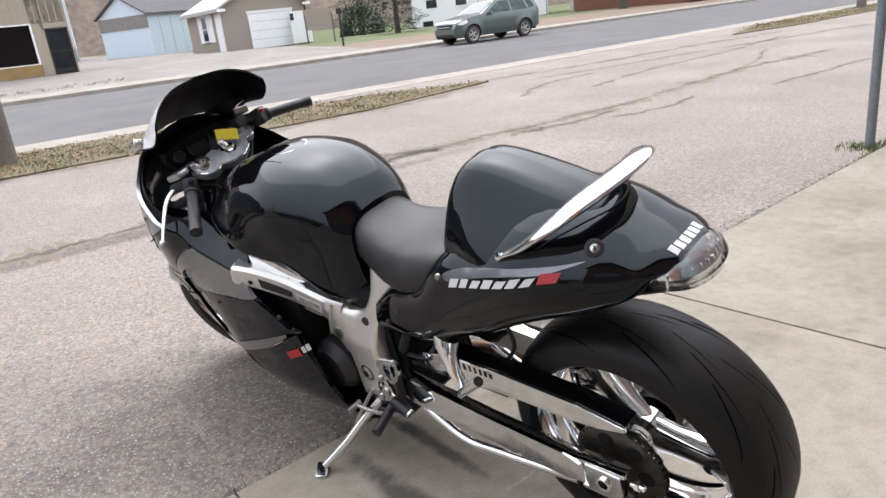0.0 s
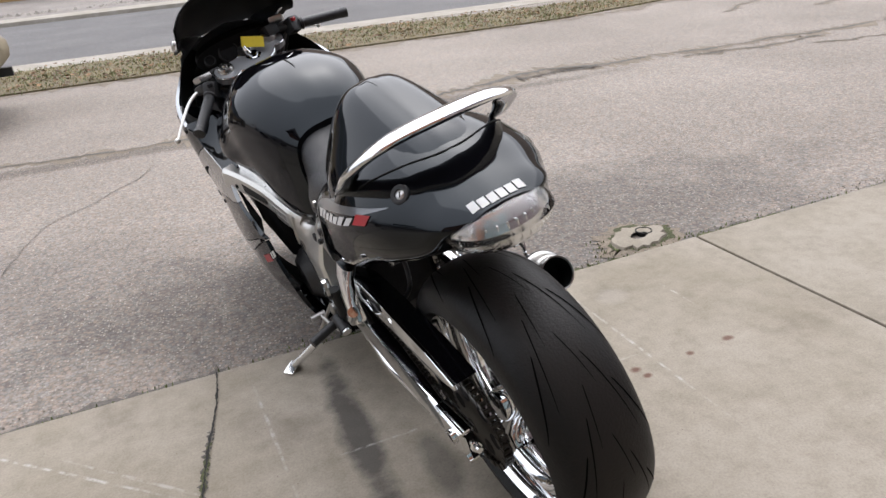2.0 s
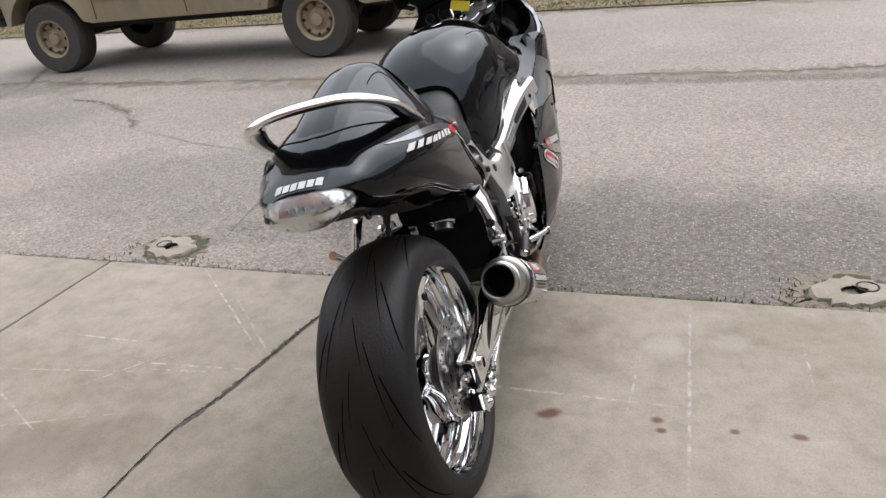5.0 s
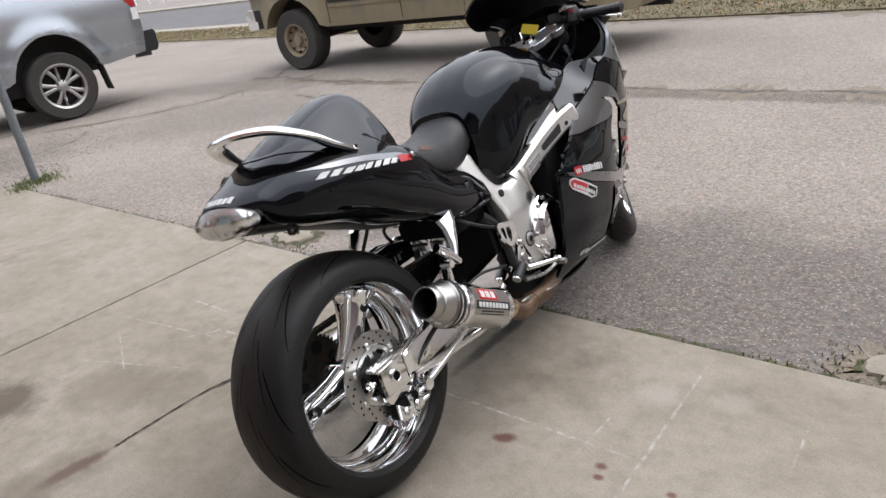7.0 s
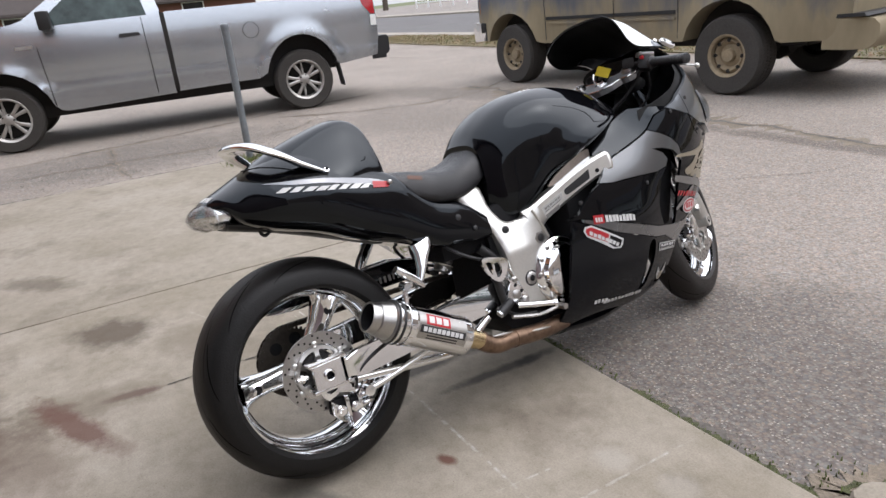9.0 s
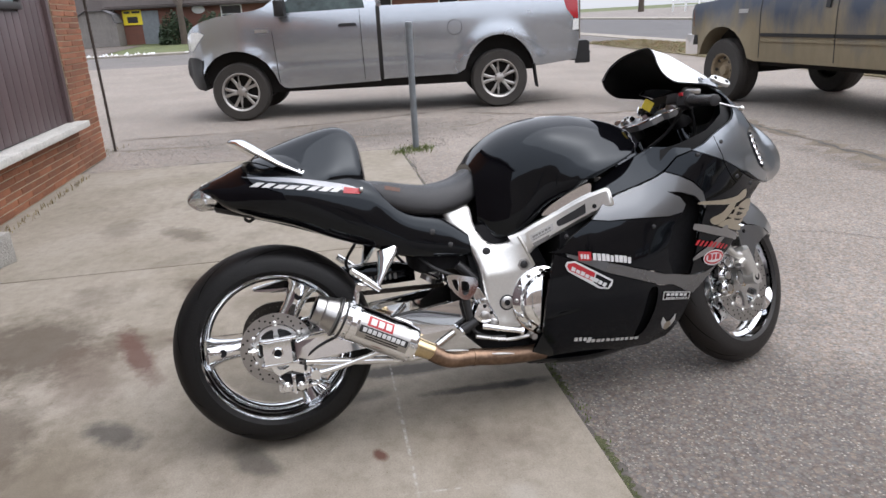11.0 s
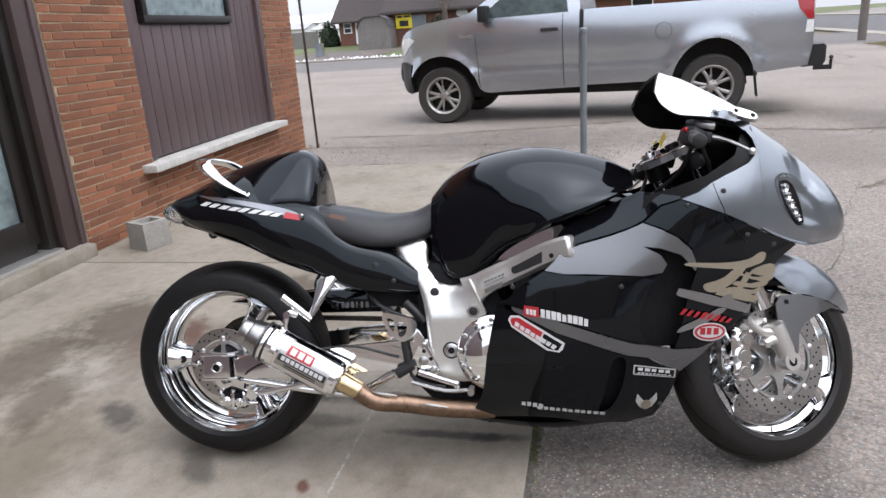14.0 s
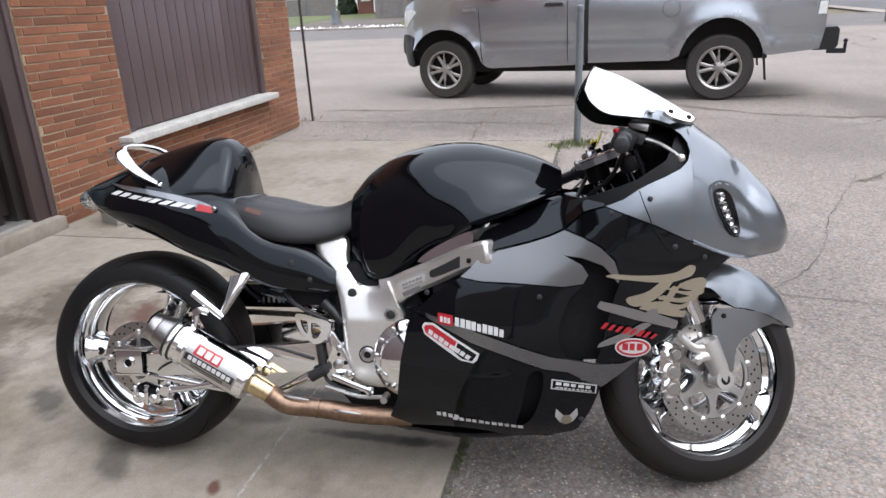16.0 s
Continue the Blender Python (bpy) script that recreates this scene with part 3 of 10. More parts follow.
def ribbon(bm, pts, w, z, jag=0.5, seed=1, n=6, wander=0.0):
    """A crack: an uneven strip along the points, wandering to and fro."""
    rnd = random.Random(seed)
    path = smooth_path([(x, y, 0) for x, y in pts], n)
    rows = []
    for i, p in enumerate(path):
        d = (path[min(i + 1, len(path) - 1)] - path[max(i - 1, 0)]).normalized()
        s = Vector((-d.y, d.x, 0))
        q = w * (0.45 + jag * rnd.random()) * (0.35 if i in (0, len(path) - 1) else 1)
        c = p + s * (rnd.random() - 0.5) * w * 1.2
        if wander:
            c = c + s * wander * (1.6 * noise.noise((p.x * 1.3, p.y * 1.3, seed)) + 1.1 * noise.noise((p.x * 5, p.y * 5, seed + 7)) + 0.7 * noise.noise((p.x * 17, p.y * 17, seed + 3)))
            q *= max(0.12, 0.9 + 1.5 * noise.noise((p.x * 2.3, p.y * 2.3, seed + 11)))
        rows.append([(c.x - s.x * q, c.y - s.y * q, z), (c.x + s.x * q * 0.8, c.y + s.y * q * 0.8, z)])
    rings(bm, rows, closed=False)


lot_cracks = thing("asphalt_cracks", "dark weathered cracks across the old asphalt", "crack", SITE, kind="structure")
CRACKS = [
    (0.045, [(-6.6, 4.15), (-4.7, 3.9), (-2.7, 3.8), (-1.0, 3.68), (0.0, 3.58), (0.8, 3.55), (1.6, 3.56), (2.4, 3.6), (3.3, 3.75), (3.9, 3.58), (4.8, 3.5), (5.75, 3.42), (6.5, 3.26), (8.1, 3.45), (9.8, 3.52), (12.5, 3.2)]),
    (0.004, [(-0.10, 3.6), (-0.17, 2.8), (-0.46, 2.32), (-0.70, 2.02), (-0.81, 1.49), (-0.90, 1.0), (-0.90, 0.6), (-0.82, 0.2)]),
    (0.004, [(-0.84, 1.2), (-1.4, 1.55), (-2.4, 1.9), (-3.3, 2.3)]), (0.018, [(-6.8, 1.2), (-6.0, 2.3), (-5.86, 3.3), (-6.0, 3.95), (-6.9, 5.2)]),
    (0.006, [(-6.4, 3.6), (-5.6, 3.2), (-5.2, 2.6), (-5.6, 2.2), (-6.2, 2.6)]), (0.075, [(3.02, 3.61), (3.2, 3.57), (3.4, 3.6), (3.6, 3.57), (3.85, 3.56)]), (0.018, [(5.8, 2.9), (6.4, 2.75), (7.3, 2.8)]), (0.03, [(4.6, 3.3), (5.4, 3.1), (6.2, 3.1)]),
    (0.05, [(7.8, 7.9), (9.5, 7.7), (11.5, 7.2), (14.0, 6.9), (17.0, 6.2)]), (0.04, [(9.0, 6.8), (11.0, 6.3), (14.0, 5.6), (18.0, 4.6)]), (0.03, [(8.0, 4.8), (10.0, 5.2), (12.5, 5.2), (16.0, 5.6)]),
    (0.03, [(7.0, 5.4), (8.2, 6.0), (9.6, 6.1)]), (0.02, [(9.7, 3.5), (11.2, 3.9), (13.0, 4.6)]), (0.02, [(8.2, 2.3), (9.6, 2.2), (11.0, 2.1)]), (0.018, [(-5.75, -3.3), (-5.7, -2.2), (-5.6, -1.0), (-5.44, 0.0), (-5.7, 1.0), (-6.1, 1.4)]),
    (0.025, [(-6.6, -3.3), (-6.6, -1.6), (-6.8, -0.4), (-7.4, 1.5), (-7.6, 3.0)]), (0.02, [(-4.5, -0.9), (-5.6, -0.95), (-6.8, -0.9)]), (0.02, [(-13, 6.5), (-16, 6.0), (-18, 7.0), (-22, 6.8)]), (0.02, [(-3.0, 2.2), (-3.8, 2.9), (-4.6, 3.2)]),
]
for k, (w, pts) in enumerate(CRACKS):
    bm = bmesh.new()
    ribbon(bm, pts, w * 0.62, -0.008, 1.2, k, 26, 0.05 if w > 0.01 else 0.02)
    part("crack", bm, M_CRACK, lot_cracks, smooth=False)
    if w > 0.015:
        bm = bmesh.new()
        ribbon(bm, pts, w * (2.0 if k else 2.6), -0.0105, 1.4, k, 26, 0.05)
        part("crack_soil", bm, M_SOIL, lot_cracks, smooth=False)

# ---- the concrete apron ----
JOINTS = [-4.45, -1.25, 1.93, 5.12, 8.3, 11.5]
apron = thing("pavement", "stained beige concrete apron with joints and scuffs beside a brick building", "pavement", SITE, kind="structure")
for k, (a, b) in enumerate(zip(JOINTS, JOINTS[1:])):
    bm = bmesh.new()
    box(bm, ((a + b) / 2, -1.57, -0.06), (b - a - 0.012, 3.14, 0.12), bevel=0.005)
    part("slab", bm, M_SLAB[k % 2], apron, smooth=False)
bm = bmesh.new()
ribbon(bm, [(0.01, 0.0), (-0.01, -0.19), (-0.05, -0.38), (-0.07, -0.5), (-0.10, -0.68), (-0.13, -0.82), (-0.17, -0.95), (-0.18, -1.15), (-0.18, -1.3)], 0.0030, 0.0038, 1.2, 7, 14)
part("crack", bm, M_HOLE, apron, "crack across one slab", smooth=False)
bm = bmesh.new()
ribbon(bm, [(-0.03, -0.30), (-0.05, -0.38), (-0.07, -0.5), (-0.10, -0.68), (-0.13, -0.82), (-0.16, -0.93)], 0.008, 0.0030, 1.3, 9, 16)
part("crack", bm, M_CRACK, apron, smooth=False)
bm = bmesh.new()
ribbon(bm, [(-0.045, -0.36), (-0.06, -0.44), (-0.08, -0.56), (-0.095, -0.64)], 0.006, 0.0034, 1.3, 19, 14)
part("moss", bm, M_MOSS, apron, smooth=False)
bm = bmesh.new()
ribbon(bm, [(-4.5 + 0.25 * k, 0.010 + 0.006 * math.sin(k * 1.7)) for k in range(65)], 0.020, -0.0095, 1.1, 41, 10, 0.012)
part("joint_dirt", bm, M_CRACK, lot_cracks, smooth=False)
for k, (u, v, w) in enumerate(((0.42, 0.66, 0.016), (0.92, 1.30, 0.020), (1.36, 1.66, 0.014), (-0.55, -0.30, 0.010), (-1.5, -1.15, 0.012), (1.95, 2.4, 0.014), (4.7, 5.4, 0.03))):
    bm = bmesh.new()
    ribbon(bm, [(u + (v - u) * q / 6, 0.012) for q in range(7)], w, -0.0088, 1.3, 50 + k, 8, 0.008)
    part("moss", bm, M_MOSS, lot_cracks, smooth=False)
bm = bmesh.new()
ribbon(bm, [(-4.475, -3.1 + 0.25 * k) for k in range(14)], 0.03, -0.0085, 1.3, 43, 10, 0.03)
part("joint_dirt", bm, M_CRACK, lot_cracks, smooth=False)


def tufts(name, label, spots, material, seed, h=(0.02, 0.06), z=0.0, matrix=SITE, w=0.003, lean=0.6):
    """Many thin blades: each spot (x, y, spread x, spread y, count)."""
    rnd = random.Random(seed)
    verts, faces = [], []
    for cx, cy, sx, sy, cnt in spots:
        for _ in range(cnt):
            x, y = cx + rnd.gauss(0, sx), cy + rnd.gauss(0, sy)
            a, hh, t = rnd.random() * 6.28, rnd.uniform(*h), rnd.random() * lean
            c, s = math.cos(a), math.sin(a)
            k = len(verts)
            verts += [(x - s * w, y + c * w, z), (x + s * w, y - c * w, z), (x + c * hh * t * 0.4 + s * w * 0.7, y + s * hh * t * 0.4 - c * w * 0.7, z + hh * 0.65), (x + c * hh * t, y + s * hh * t, z + hh)]
            faces += [(k, k + 1, k + 2), (k, k + 2, k + 3)]
    me = bpy.data.meshes.new(name)
    me.from_pydata(verts, [], faces)
    me.materials.append(material)
    ob = new(name, me)
    ob.matrix_basis = matrix
    return tagged(ob, label, "grass", kind="stuff")


edge = [(-4.3 + 0.12 * k, 0.012, 0.05, 0.010, 5) for k in range(80)]
tufts("weeds", "small green weeds along the edge of the concrete", edge + [(0.5, 0.02, 0.12, 0.015, 40), (0.75, 0.02, 0.1, 0.015, 20), (1.45, 0.02, 0.1, 0.015, 20), (1.54, 0.12, 0.03, 0.05, 40), (1.95, 0.03, 0.07, 0.015, 30), (-1.26, 0.14, 0.03, 0.05, 40), (-0.85, 0.05, 0.05, 0.03, 40)], M_GRASS, 3, (0.006, 0.018), -0.01)
tufts("grass_tuft", "green grass tuft round the foot of a steel post", [(-4.33, 0.18, 0.11, 0.09, 500), (-4.2, -0.02, 0.07, 0.05, 200), (5.05, 0.14, 0.09, 0.07, 260), (5.3, 0.03, 0.2, 0.02, 120)], M_GRASS, 4, (0.012, 0.045), -0.01)
tufts("wall_weeds", "dry weeds in the joint at the foot of the wall", [(-2.0 - 0.2 * k, -3.0, 0.1, 0.02, 14) for k in range(12)] + [(-5.6, -3.2, 0.2, 0.1, 60)], M_STRAW, 5, (0.015, 0.05), 0.0)

# verge along the street
def verge(name, outline, label, seed, n, green):
    sheet(name, outline, 0.012, M_TURF, STREET, label, "verge", 0.05)
    rnd = random.Random(seed)
    xs, ys = [p[0] for p in outline], [p[1] for p in outline]
    spots = []
    while len(spots) < n:
        x, y = rnd.uniform(min(xs), max(xs)), rnd.uniform(min(ys), max(ys))
        if inside(x, y, outline):
            spots.append((x, y, 0.14, 0.12, 8))
    cut = int(n * green)
    tufts("verge_grass", "thin green grass on the verge", spots[:cut], M_GRASS, seed + 1, (0.012, 0.042), 0.01, STREET, 0.006, 1.5)
    tufts("verge_straw", "dry straw-coloured grass on the verge", spots[cut:], M_STRAW, seed + 2, (0.01, 0.04), 0.01, STREET, 0.006, 1.6)
    verts, faces = [], []
    for x, y, *_ in rnd.sample(spots, min(len(spots), n // 2)):
        x, y, a, r = x + rnd.gauss(0, 0.2), y + rnd.gauss(0, 0.2), rnd.random() * 6.28, rnd.uniform(0.02, 0.05)
        k = len(verts)
        z = 0.03
        for t, q in ((0, 1), (1.3, 0.6), (2.6, 0.8), (3.9, 0.6), (5.2, 0.7)):
            verts.append((x + r * q * math.cos(a + t), y + r * q * math.sin(a + t), z + rnd.uniform(0, 0.03)))
        faces.append(tuple(range(k, k + 5)))
    me = bpy.data.meshes.new("fallen_leaves")
    me.from_pydata(verts, [], faces)
    me.materials.append(M_LEAF)
    ob = new("fallen_leaves", me)
    ob.matrix_basis = STREET
    tagged(ob, "brown fallen leaves scattered on the verge", "leaves", kind="stuff")


verge("verge_1", [(-24.5, 7.58), (-6, 7.55), (5.0, 7.45), (7.9, 8.2), (6.0, 9.3), (0, 9.85), (-24.5, 9.9)], "worn grass verge with dead leaves", 11, 5200, 0.26)
bm = bmesh.new()
ribbon(bm, [(-24, 7.52), (-18, 7.55), (-12, 7.50), (-6, 7.52), (0, 7.48), (5.2, 7.42), (7.6, 8.05)], 0.17, -0.0085, 1.0, 31, 60, 0.10)
tagged(part("verge_soil", bm, M_SOIL, smooth=False, matrix=STREET), "bare soil edge of the grass verge", "soil", kind="structure")
verge("verge_2", [(16.2, 8.5), (18.5, 8.1), (33, 8.1), (33, 9.9), (19, 9.6)], "dry grass verge", 12, 1400, 0.2)


def debris(name, label, spots, material, seed, size, z, matrix=SITE):
    """Loose stones: small uneven lumps."""
    rnd = random.Random(seed)
    verts, faces = [], []
    for cx, cy, sx, sy, cnt in spots:
        for _ in range(cnt):
            x, y, r, a = cx + rnd.uniform(-sx, sx), cy + rnd.uniform(-sy, sy), rnd.uniform(*size), rnd.random() * 6.28
            k = len(verts)
            for t in (0, 2.1, 4.2):
                verts.append((x + r * math.cos(a + t) * rnd.uniform(0.7, 1.2), y + r * math.sin(a + t) * rnd.uniform(0.7, 1.2), z - 0.002))
            verts.append((x, y, z + r * rnd.uniform(0.5, 1.0)))
            faces += [(k, k + 1, k + 3), (k + 1, k + 2, k + 3), (k + 2, k, k + 3)]
    me = bpy.data.meshes.new(name)
    me.from_pydata(verts, [], faces)
    me.materials.append(material)
    ob = new(name, me)
    ob.matrix_basis = matrix
    return tagged(ob, label, "stones", kind="stuff")


debris("loose_grit", "loose pale grit on the asphalt by the slab", [(1.0, 0.7, 4.5, 0.7, 9000), (-0.5, 2.0, 3.5, 1.2, 4000)], M_STONES, 21, (0.0015, 0.0045), -0.012)
debris("edge_grit", "dark grit gathered along the slab edge", [(0.5, 0.04, 5.0, 0.05, 2600), (-1.6, -3.07, 1.6, 0.035, 900)], M_STONES, 22, (0.002, 0.006), -0.011)
debris("corner_grit", "broken asphalt grit and dirt by the building corner", [(-5.4, -0.9, 0.7, 2.0, 2600), (-5.7, 1.0, 0.8, 0.6, 900), (-4.7, 0.35, 0.3, 0.2, 500)], M_STONES, 27, (0.003, 0.012), -0.012)
debris("rubble", "broken pale stones along the far kerb", [(1.5, 27.6, 4.5, 0.8, 260), (-3, 27.2, 5, 0.6, 120)], M_STONES, 23, (0.04, 0.14), 0.15, STREET)
debris("old_snow", "thin remains of old snow along the side street", [(-37.1, -18, 0.3, 11, 120), (-38.0, -17, 0.4, 4, 25)], M_SNOW, 24, (0.05, 0.17), 0.08, STREET)

# ---- the motorcycle ----
from mathutils.bvhtree import BVHTree
M_BLACK = mat("gloss_black_paint", (0.002604, 0.002604, 0.003472), 0.045, var=0.1, rvar=0.02)
M_BLACK.node_tree.nodes["Principled BSDF"].inputs["IOR"].default_value = 1.39
M_BLACK.node_tree.nodes["Principled BSDF"].inputs["Specular Tint"].default_value = (0.84, 0.93, 1.0, 1)
M_SILVER = mat("grey_metallic_paint", (0.17, 0.19, 0.21), 0.3, metal=0.8, var=0.04, s2=300, coat=1.0, rvar=0.04)
M_PALE = mat("pale_grey_paint", (0.150, 0.155, 0.160), 0.28, metal=0.85, var=0.04, s2=300, coat=1.0, rvar=0.04)
M_CHROME = mat("chrome", (0.82, 0.83, 0.84), 0.05, metal=1.0, var=0.03, rvar=0.02)
M_ALU = mat("brushed_aluminium", (0.63, 0.62, 0.59), 0.36, metal=0.85, var=0.06, s1=3, s2=120, rvar=0.08)
M_STEEL = mat("brake_steel", (0.40, 0.39, 0.375), 0.3, metal=1.0, var=0.08, s2=150)
M_RUBBER = mat("tyre_rubber", (0.00589, 0.00558, 0.00558), 0.5, var=0.3, s1=7, s2=90, bump=0.12, bs=200, spec=0.27)
rn, rl = M_RUBBER.node_tree.nodes, M_RUBBER.node_tree.links
sepr = rn.new("ShaderNodeSeparateXYZ")
rl.new(rn.new("ShaderNodeTexCoord").outputs["Object"], sepr.inputs[0])
crown = rn.new("ShaderNodeMath")
crown.operation = "ABSOLUTE"
rl.new(sepr.outputs[1], crown.inputs[0])
dust = rn.new("ShaderNodeMapRange")
dust.inputs["From Min"].default_value, dust.inputs["From Max"].default_value = 0.085, 0.035
dust.inputs["To Min"].default_value, dust.inputs["To Max"].default_value = 0.0, 0.75
rl.new(crown.outputs[0], dust.inputs["Value"])
rubber = rn["Principled BSDF"].inputs["Base Color"]
rl.new(mix_node(rn, rl, dust.outputs[0], rubber.links[0].from_socket, (0.0186, 0.0152, 0.013)), rubber)
M_GROOVE = mat("tyre_groove", (0.00248, 0.00248, 0.00248), 0.9, var=0.1, spec=0.05)
M_VINYL = mat("black_vinyl", (0.00744, 0.00744, 0.00899), 0.36, var=0.15, bump=0.25, bs=600)
M_PLASTIC = mat("matt_black_plastic", (0.01116, 0.01116, 0.01209), 0.5, var=0.2, bump=0.1, bs=300)
M_DARK = mat("engine_dark", (0.00992, 0.00992, 0.01085), 0.7, var=0.3, spec=0.12)
# white base colour stands in for the sky mirrored in the windscreen
M_SKYSCREEN = mat("sky_white_screen", (0.70, 0.71, 0.71), 0.12, var=0.03, coat=0.6)
M_INNER = mat("screen_inside", (0.0031, 0.0031, 0.0031), 0.5, var=0.1, spec=0.15)
M_HEAT = mat("heat_stained_steel", (0.20, 0.135, 0.095), 0.42, metal=1.0, var=0.35, s1=14, s2=60)
M_BRASS = mat("straw_steel", (0.56, 0.44, 0.26), 0.25, metal=1.0, var=0.2)
M_CHAIN = mat("oiled_chain", (0.05, 0.043, 0.036), 0.45, metal=0.8, var=0.3)
M_LENS = glass_mat("clear_lens", (0.98, 0.98, 0.98), 0.03)
M_SATIN = mat("satin_steel", (0.56, 0.555, 0.54), 0.3, metal=1.0, var=0.06, s2=150)
M_CLAMP = mat("cast_clamp", (0.3224, 0.3286, 0.341), 0.38, metal=0.45, var=0.06, s2=120)
M_REFL = mat("lamp_reflector", (0.80, 0.81, 0.82), 0.16, metal=1.0, var=0.10, bump=0.35, bs=28)
M_TAG = mat("yellow_tag", (0.56, 0.43, 0.008), 0.6, var=0.05)
M_WHITE_DECAL = mat("white_decal", (0.52, 0.52, 0.515), 0.35, var=0.03)
M_RED_DECAL = mat("red_decal", (0.341, 0.0124, 0.0186), 0.35, var=0.05)
M_GOLD_DECAL = mat("champagne_decal", (0.3224, 0.2852, 0.217), 0.32, metal=0.5, var=0.06)
M_GREY_DECAL = mat("grey_decal", (0.186, 0.1798, 0.1736), 0.35, metal=0.4, var=0.06)
M_LABEL = mat("silver_label", (0.50, 0.50, 0.49), 0.35, metal=0.3, var=0.12, s2=220)
M_BROWNPATCH = mat("brown_leather", (0.0806, 0.031, 0.0155), 0.6, var=0.3, s2=120)

LEAN = radians(12.3)
BX = Vector((-0.70007, 0.71407, 0))
BY = Vector((-0.71407, -0.70007, 0)) * math.cos(LEAN) - Vector((0, 0, math.sin(LEAN)))
BZ = BX.cross(BY)
BIKE = Matrix((BX, BY, BZ)).transposed().to_4x4()
BIKE.translation = (0.4428, 1.3838, -0.0028)
bike = thing("motorcycle", "black and grey sport motorcycle with chrome wheels on its side stand", "motorcycle", BIKE)
REAR, FRONT = Vector((0, -0.0115, 0.314)), Vector((1.680, 0, 0.280))

# side surface of the fairing: half width at (x, z)
FAIR = [
    (0.78, ((0.10, 0.10), (0.16, 0.18), (0.25, 0.225), (0.40, 0.243), (0.55, 0.240), (0.70, 0.20), (0.85, 0.16))),
    (1.00, ((0.10, 0.10), (0.16, 0.20), (0.30, 0.272), (0.45, 0.285), (0.58, 0.279), (0.66, 0.256), (0.72, 0.225), (0.82, 0.185))),
    (1.20, ((0.09, 0.10), (0.16, 0.21), (0.30, 0.275), (0.45, 0.297), (0.60, 0.290), (0.72, 0.258), (0.82, 0.205), (0.86, 0.17))),
    (1.40, ((0.10, 0.08), (0.20, 0.185), (0.30, 0.23), (0.42, 0.262), (0.60, 0.292), (0.75, 0.302), (0.80, 0.295), (0.90, 0.27), (0.98, 0.22))),
    (1.50, ((0.20, 0.15), (0.30, 0.205), (0.42, 0.245), (0.60, 0.283), (0.78, 0.298), (0.90, 0.268), (0.98, 0.214), (1.035, 0.186))),
    (1.60, ((0.30, 0.14), (0.42, 0.20), (0.60, 0.25), (0.75, 0.265), (0.85, 0.25), (0.92, 0.224), (0.98, 0.178), (1.00, 0.160), (1.015, 0.12), (1.026, 0.0))),
    (1.70, ((0.40, 0.10), (0.55, 0.17), (0.65, 0.202), (0.75, 0.21), (0.85, 0.180), (0.91, 0.138), (0.945, 0.085), (0.963, 0.0))),
    (1.80, ((0.55, 0.06), (0.60, 0.10), (0.65, 0.135), (0.72, 0.148), (0.79, 0.122), (0.84, 0.075), (0.869, 0.0))),
    (1.87, ((0.60, 0.0), (0.64, 0.045), (0.68, 0.078), (0.72, 0.082), (0.77, 0.06), (0.795, 0.0))),
    (1.905, ((0.62, 0.0), (0.69, 0.012), (0.74, 0.0))),
]


def fair(x, z):
    xs = [f[0] for f in FAIR]
    x = min(max(x, xs[0]), xs[-1])
    i = max(0, min(len(xs) - 2, sum(1 for v in xs if v <= x) - 1))
    t = (x - xs[i]) / (xs[i + 1] - xs[i])
    w = []
    for _, pr in FAIR[i:i + 2]:
        zs, ys = [p[0] for p in pr], [p[1] for p in pr]
        w.append(float(np.interp(z, zs, ys)))
    return w[0] * (1 - t) + w[1] * t


def fair_smooth(x, z, d=0.036):
    """The same surface with its creases rounded."""
    k = 1.0 if x < 1.66 else 0.4
    return sum(fair(x + i * d * k / 2, z + j * d * k / 2) for i in (-2, -1, 0, 1, 2) for j in (-2, -1, 0, 1, 2)) / 25


def side_panel(name, outline, material, parent, off=0.0, step=0.022, thick=0.012, sides=(1, -1), label="", fn=fair_smooth, holes=()):
    for sgn in sides:
        bm = bmesh.new()
        patch(bm, outline, lambda x, z: sgn * (fn(x, z) + off), step, holes, thick)
        part(name, bm, material, parent, label)


NOSE = [(1.387, 0.789), (1.43, 0.805), (1.466, 0.829), (1.50, 0.846), (1.536, 0.861), (1.572, 0.878), (1.593, 0.898), (1.601, 0.921), (1.596, 0.945), (1.580, 0.966), (1.556, 0.985), (1.522, 1.003), (1.486, 1.017), (1.496, 1.030), (1.52, 1.032), (1.56, 1.022), (1.612, 1.004), (1.612, 0.692), (1.51, 0.741), (1.44, 0.768)]
side_panel("upper_fairing", NOSE, M_SILVER, bike, label="grey metallic upper fairing")
# nose: a closed shell round the front
NOSE_TOP = ((1.605, 1.022), (1.65, 0.999), (1.70, 0.962), (1.75, 0.920), (1.80, 0.871), (1.84, 0.827), (1.87, 0.784), (1.888, 0.745), (1.898, 0.71))
NOSE_LOW = ((1.605, 0.694), (1.66, 0.668), (1.715, 0.650), (1.775, 0.640), (1.83, 0.640), (1.872, 0.650), (1.89, 0.665), (1.902, 0.69))


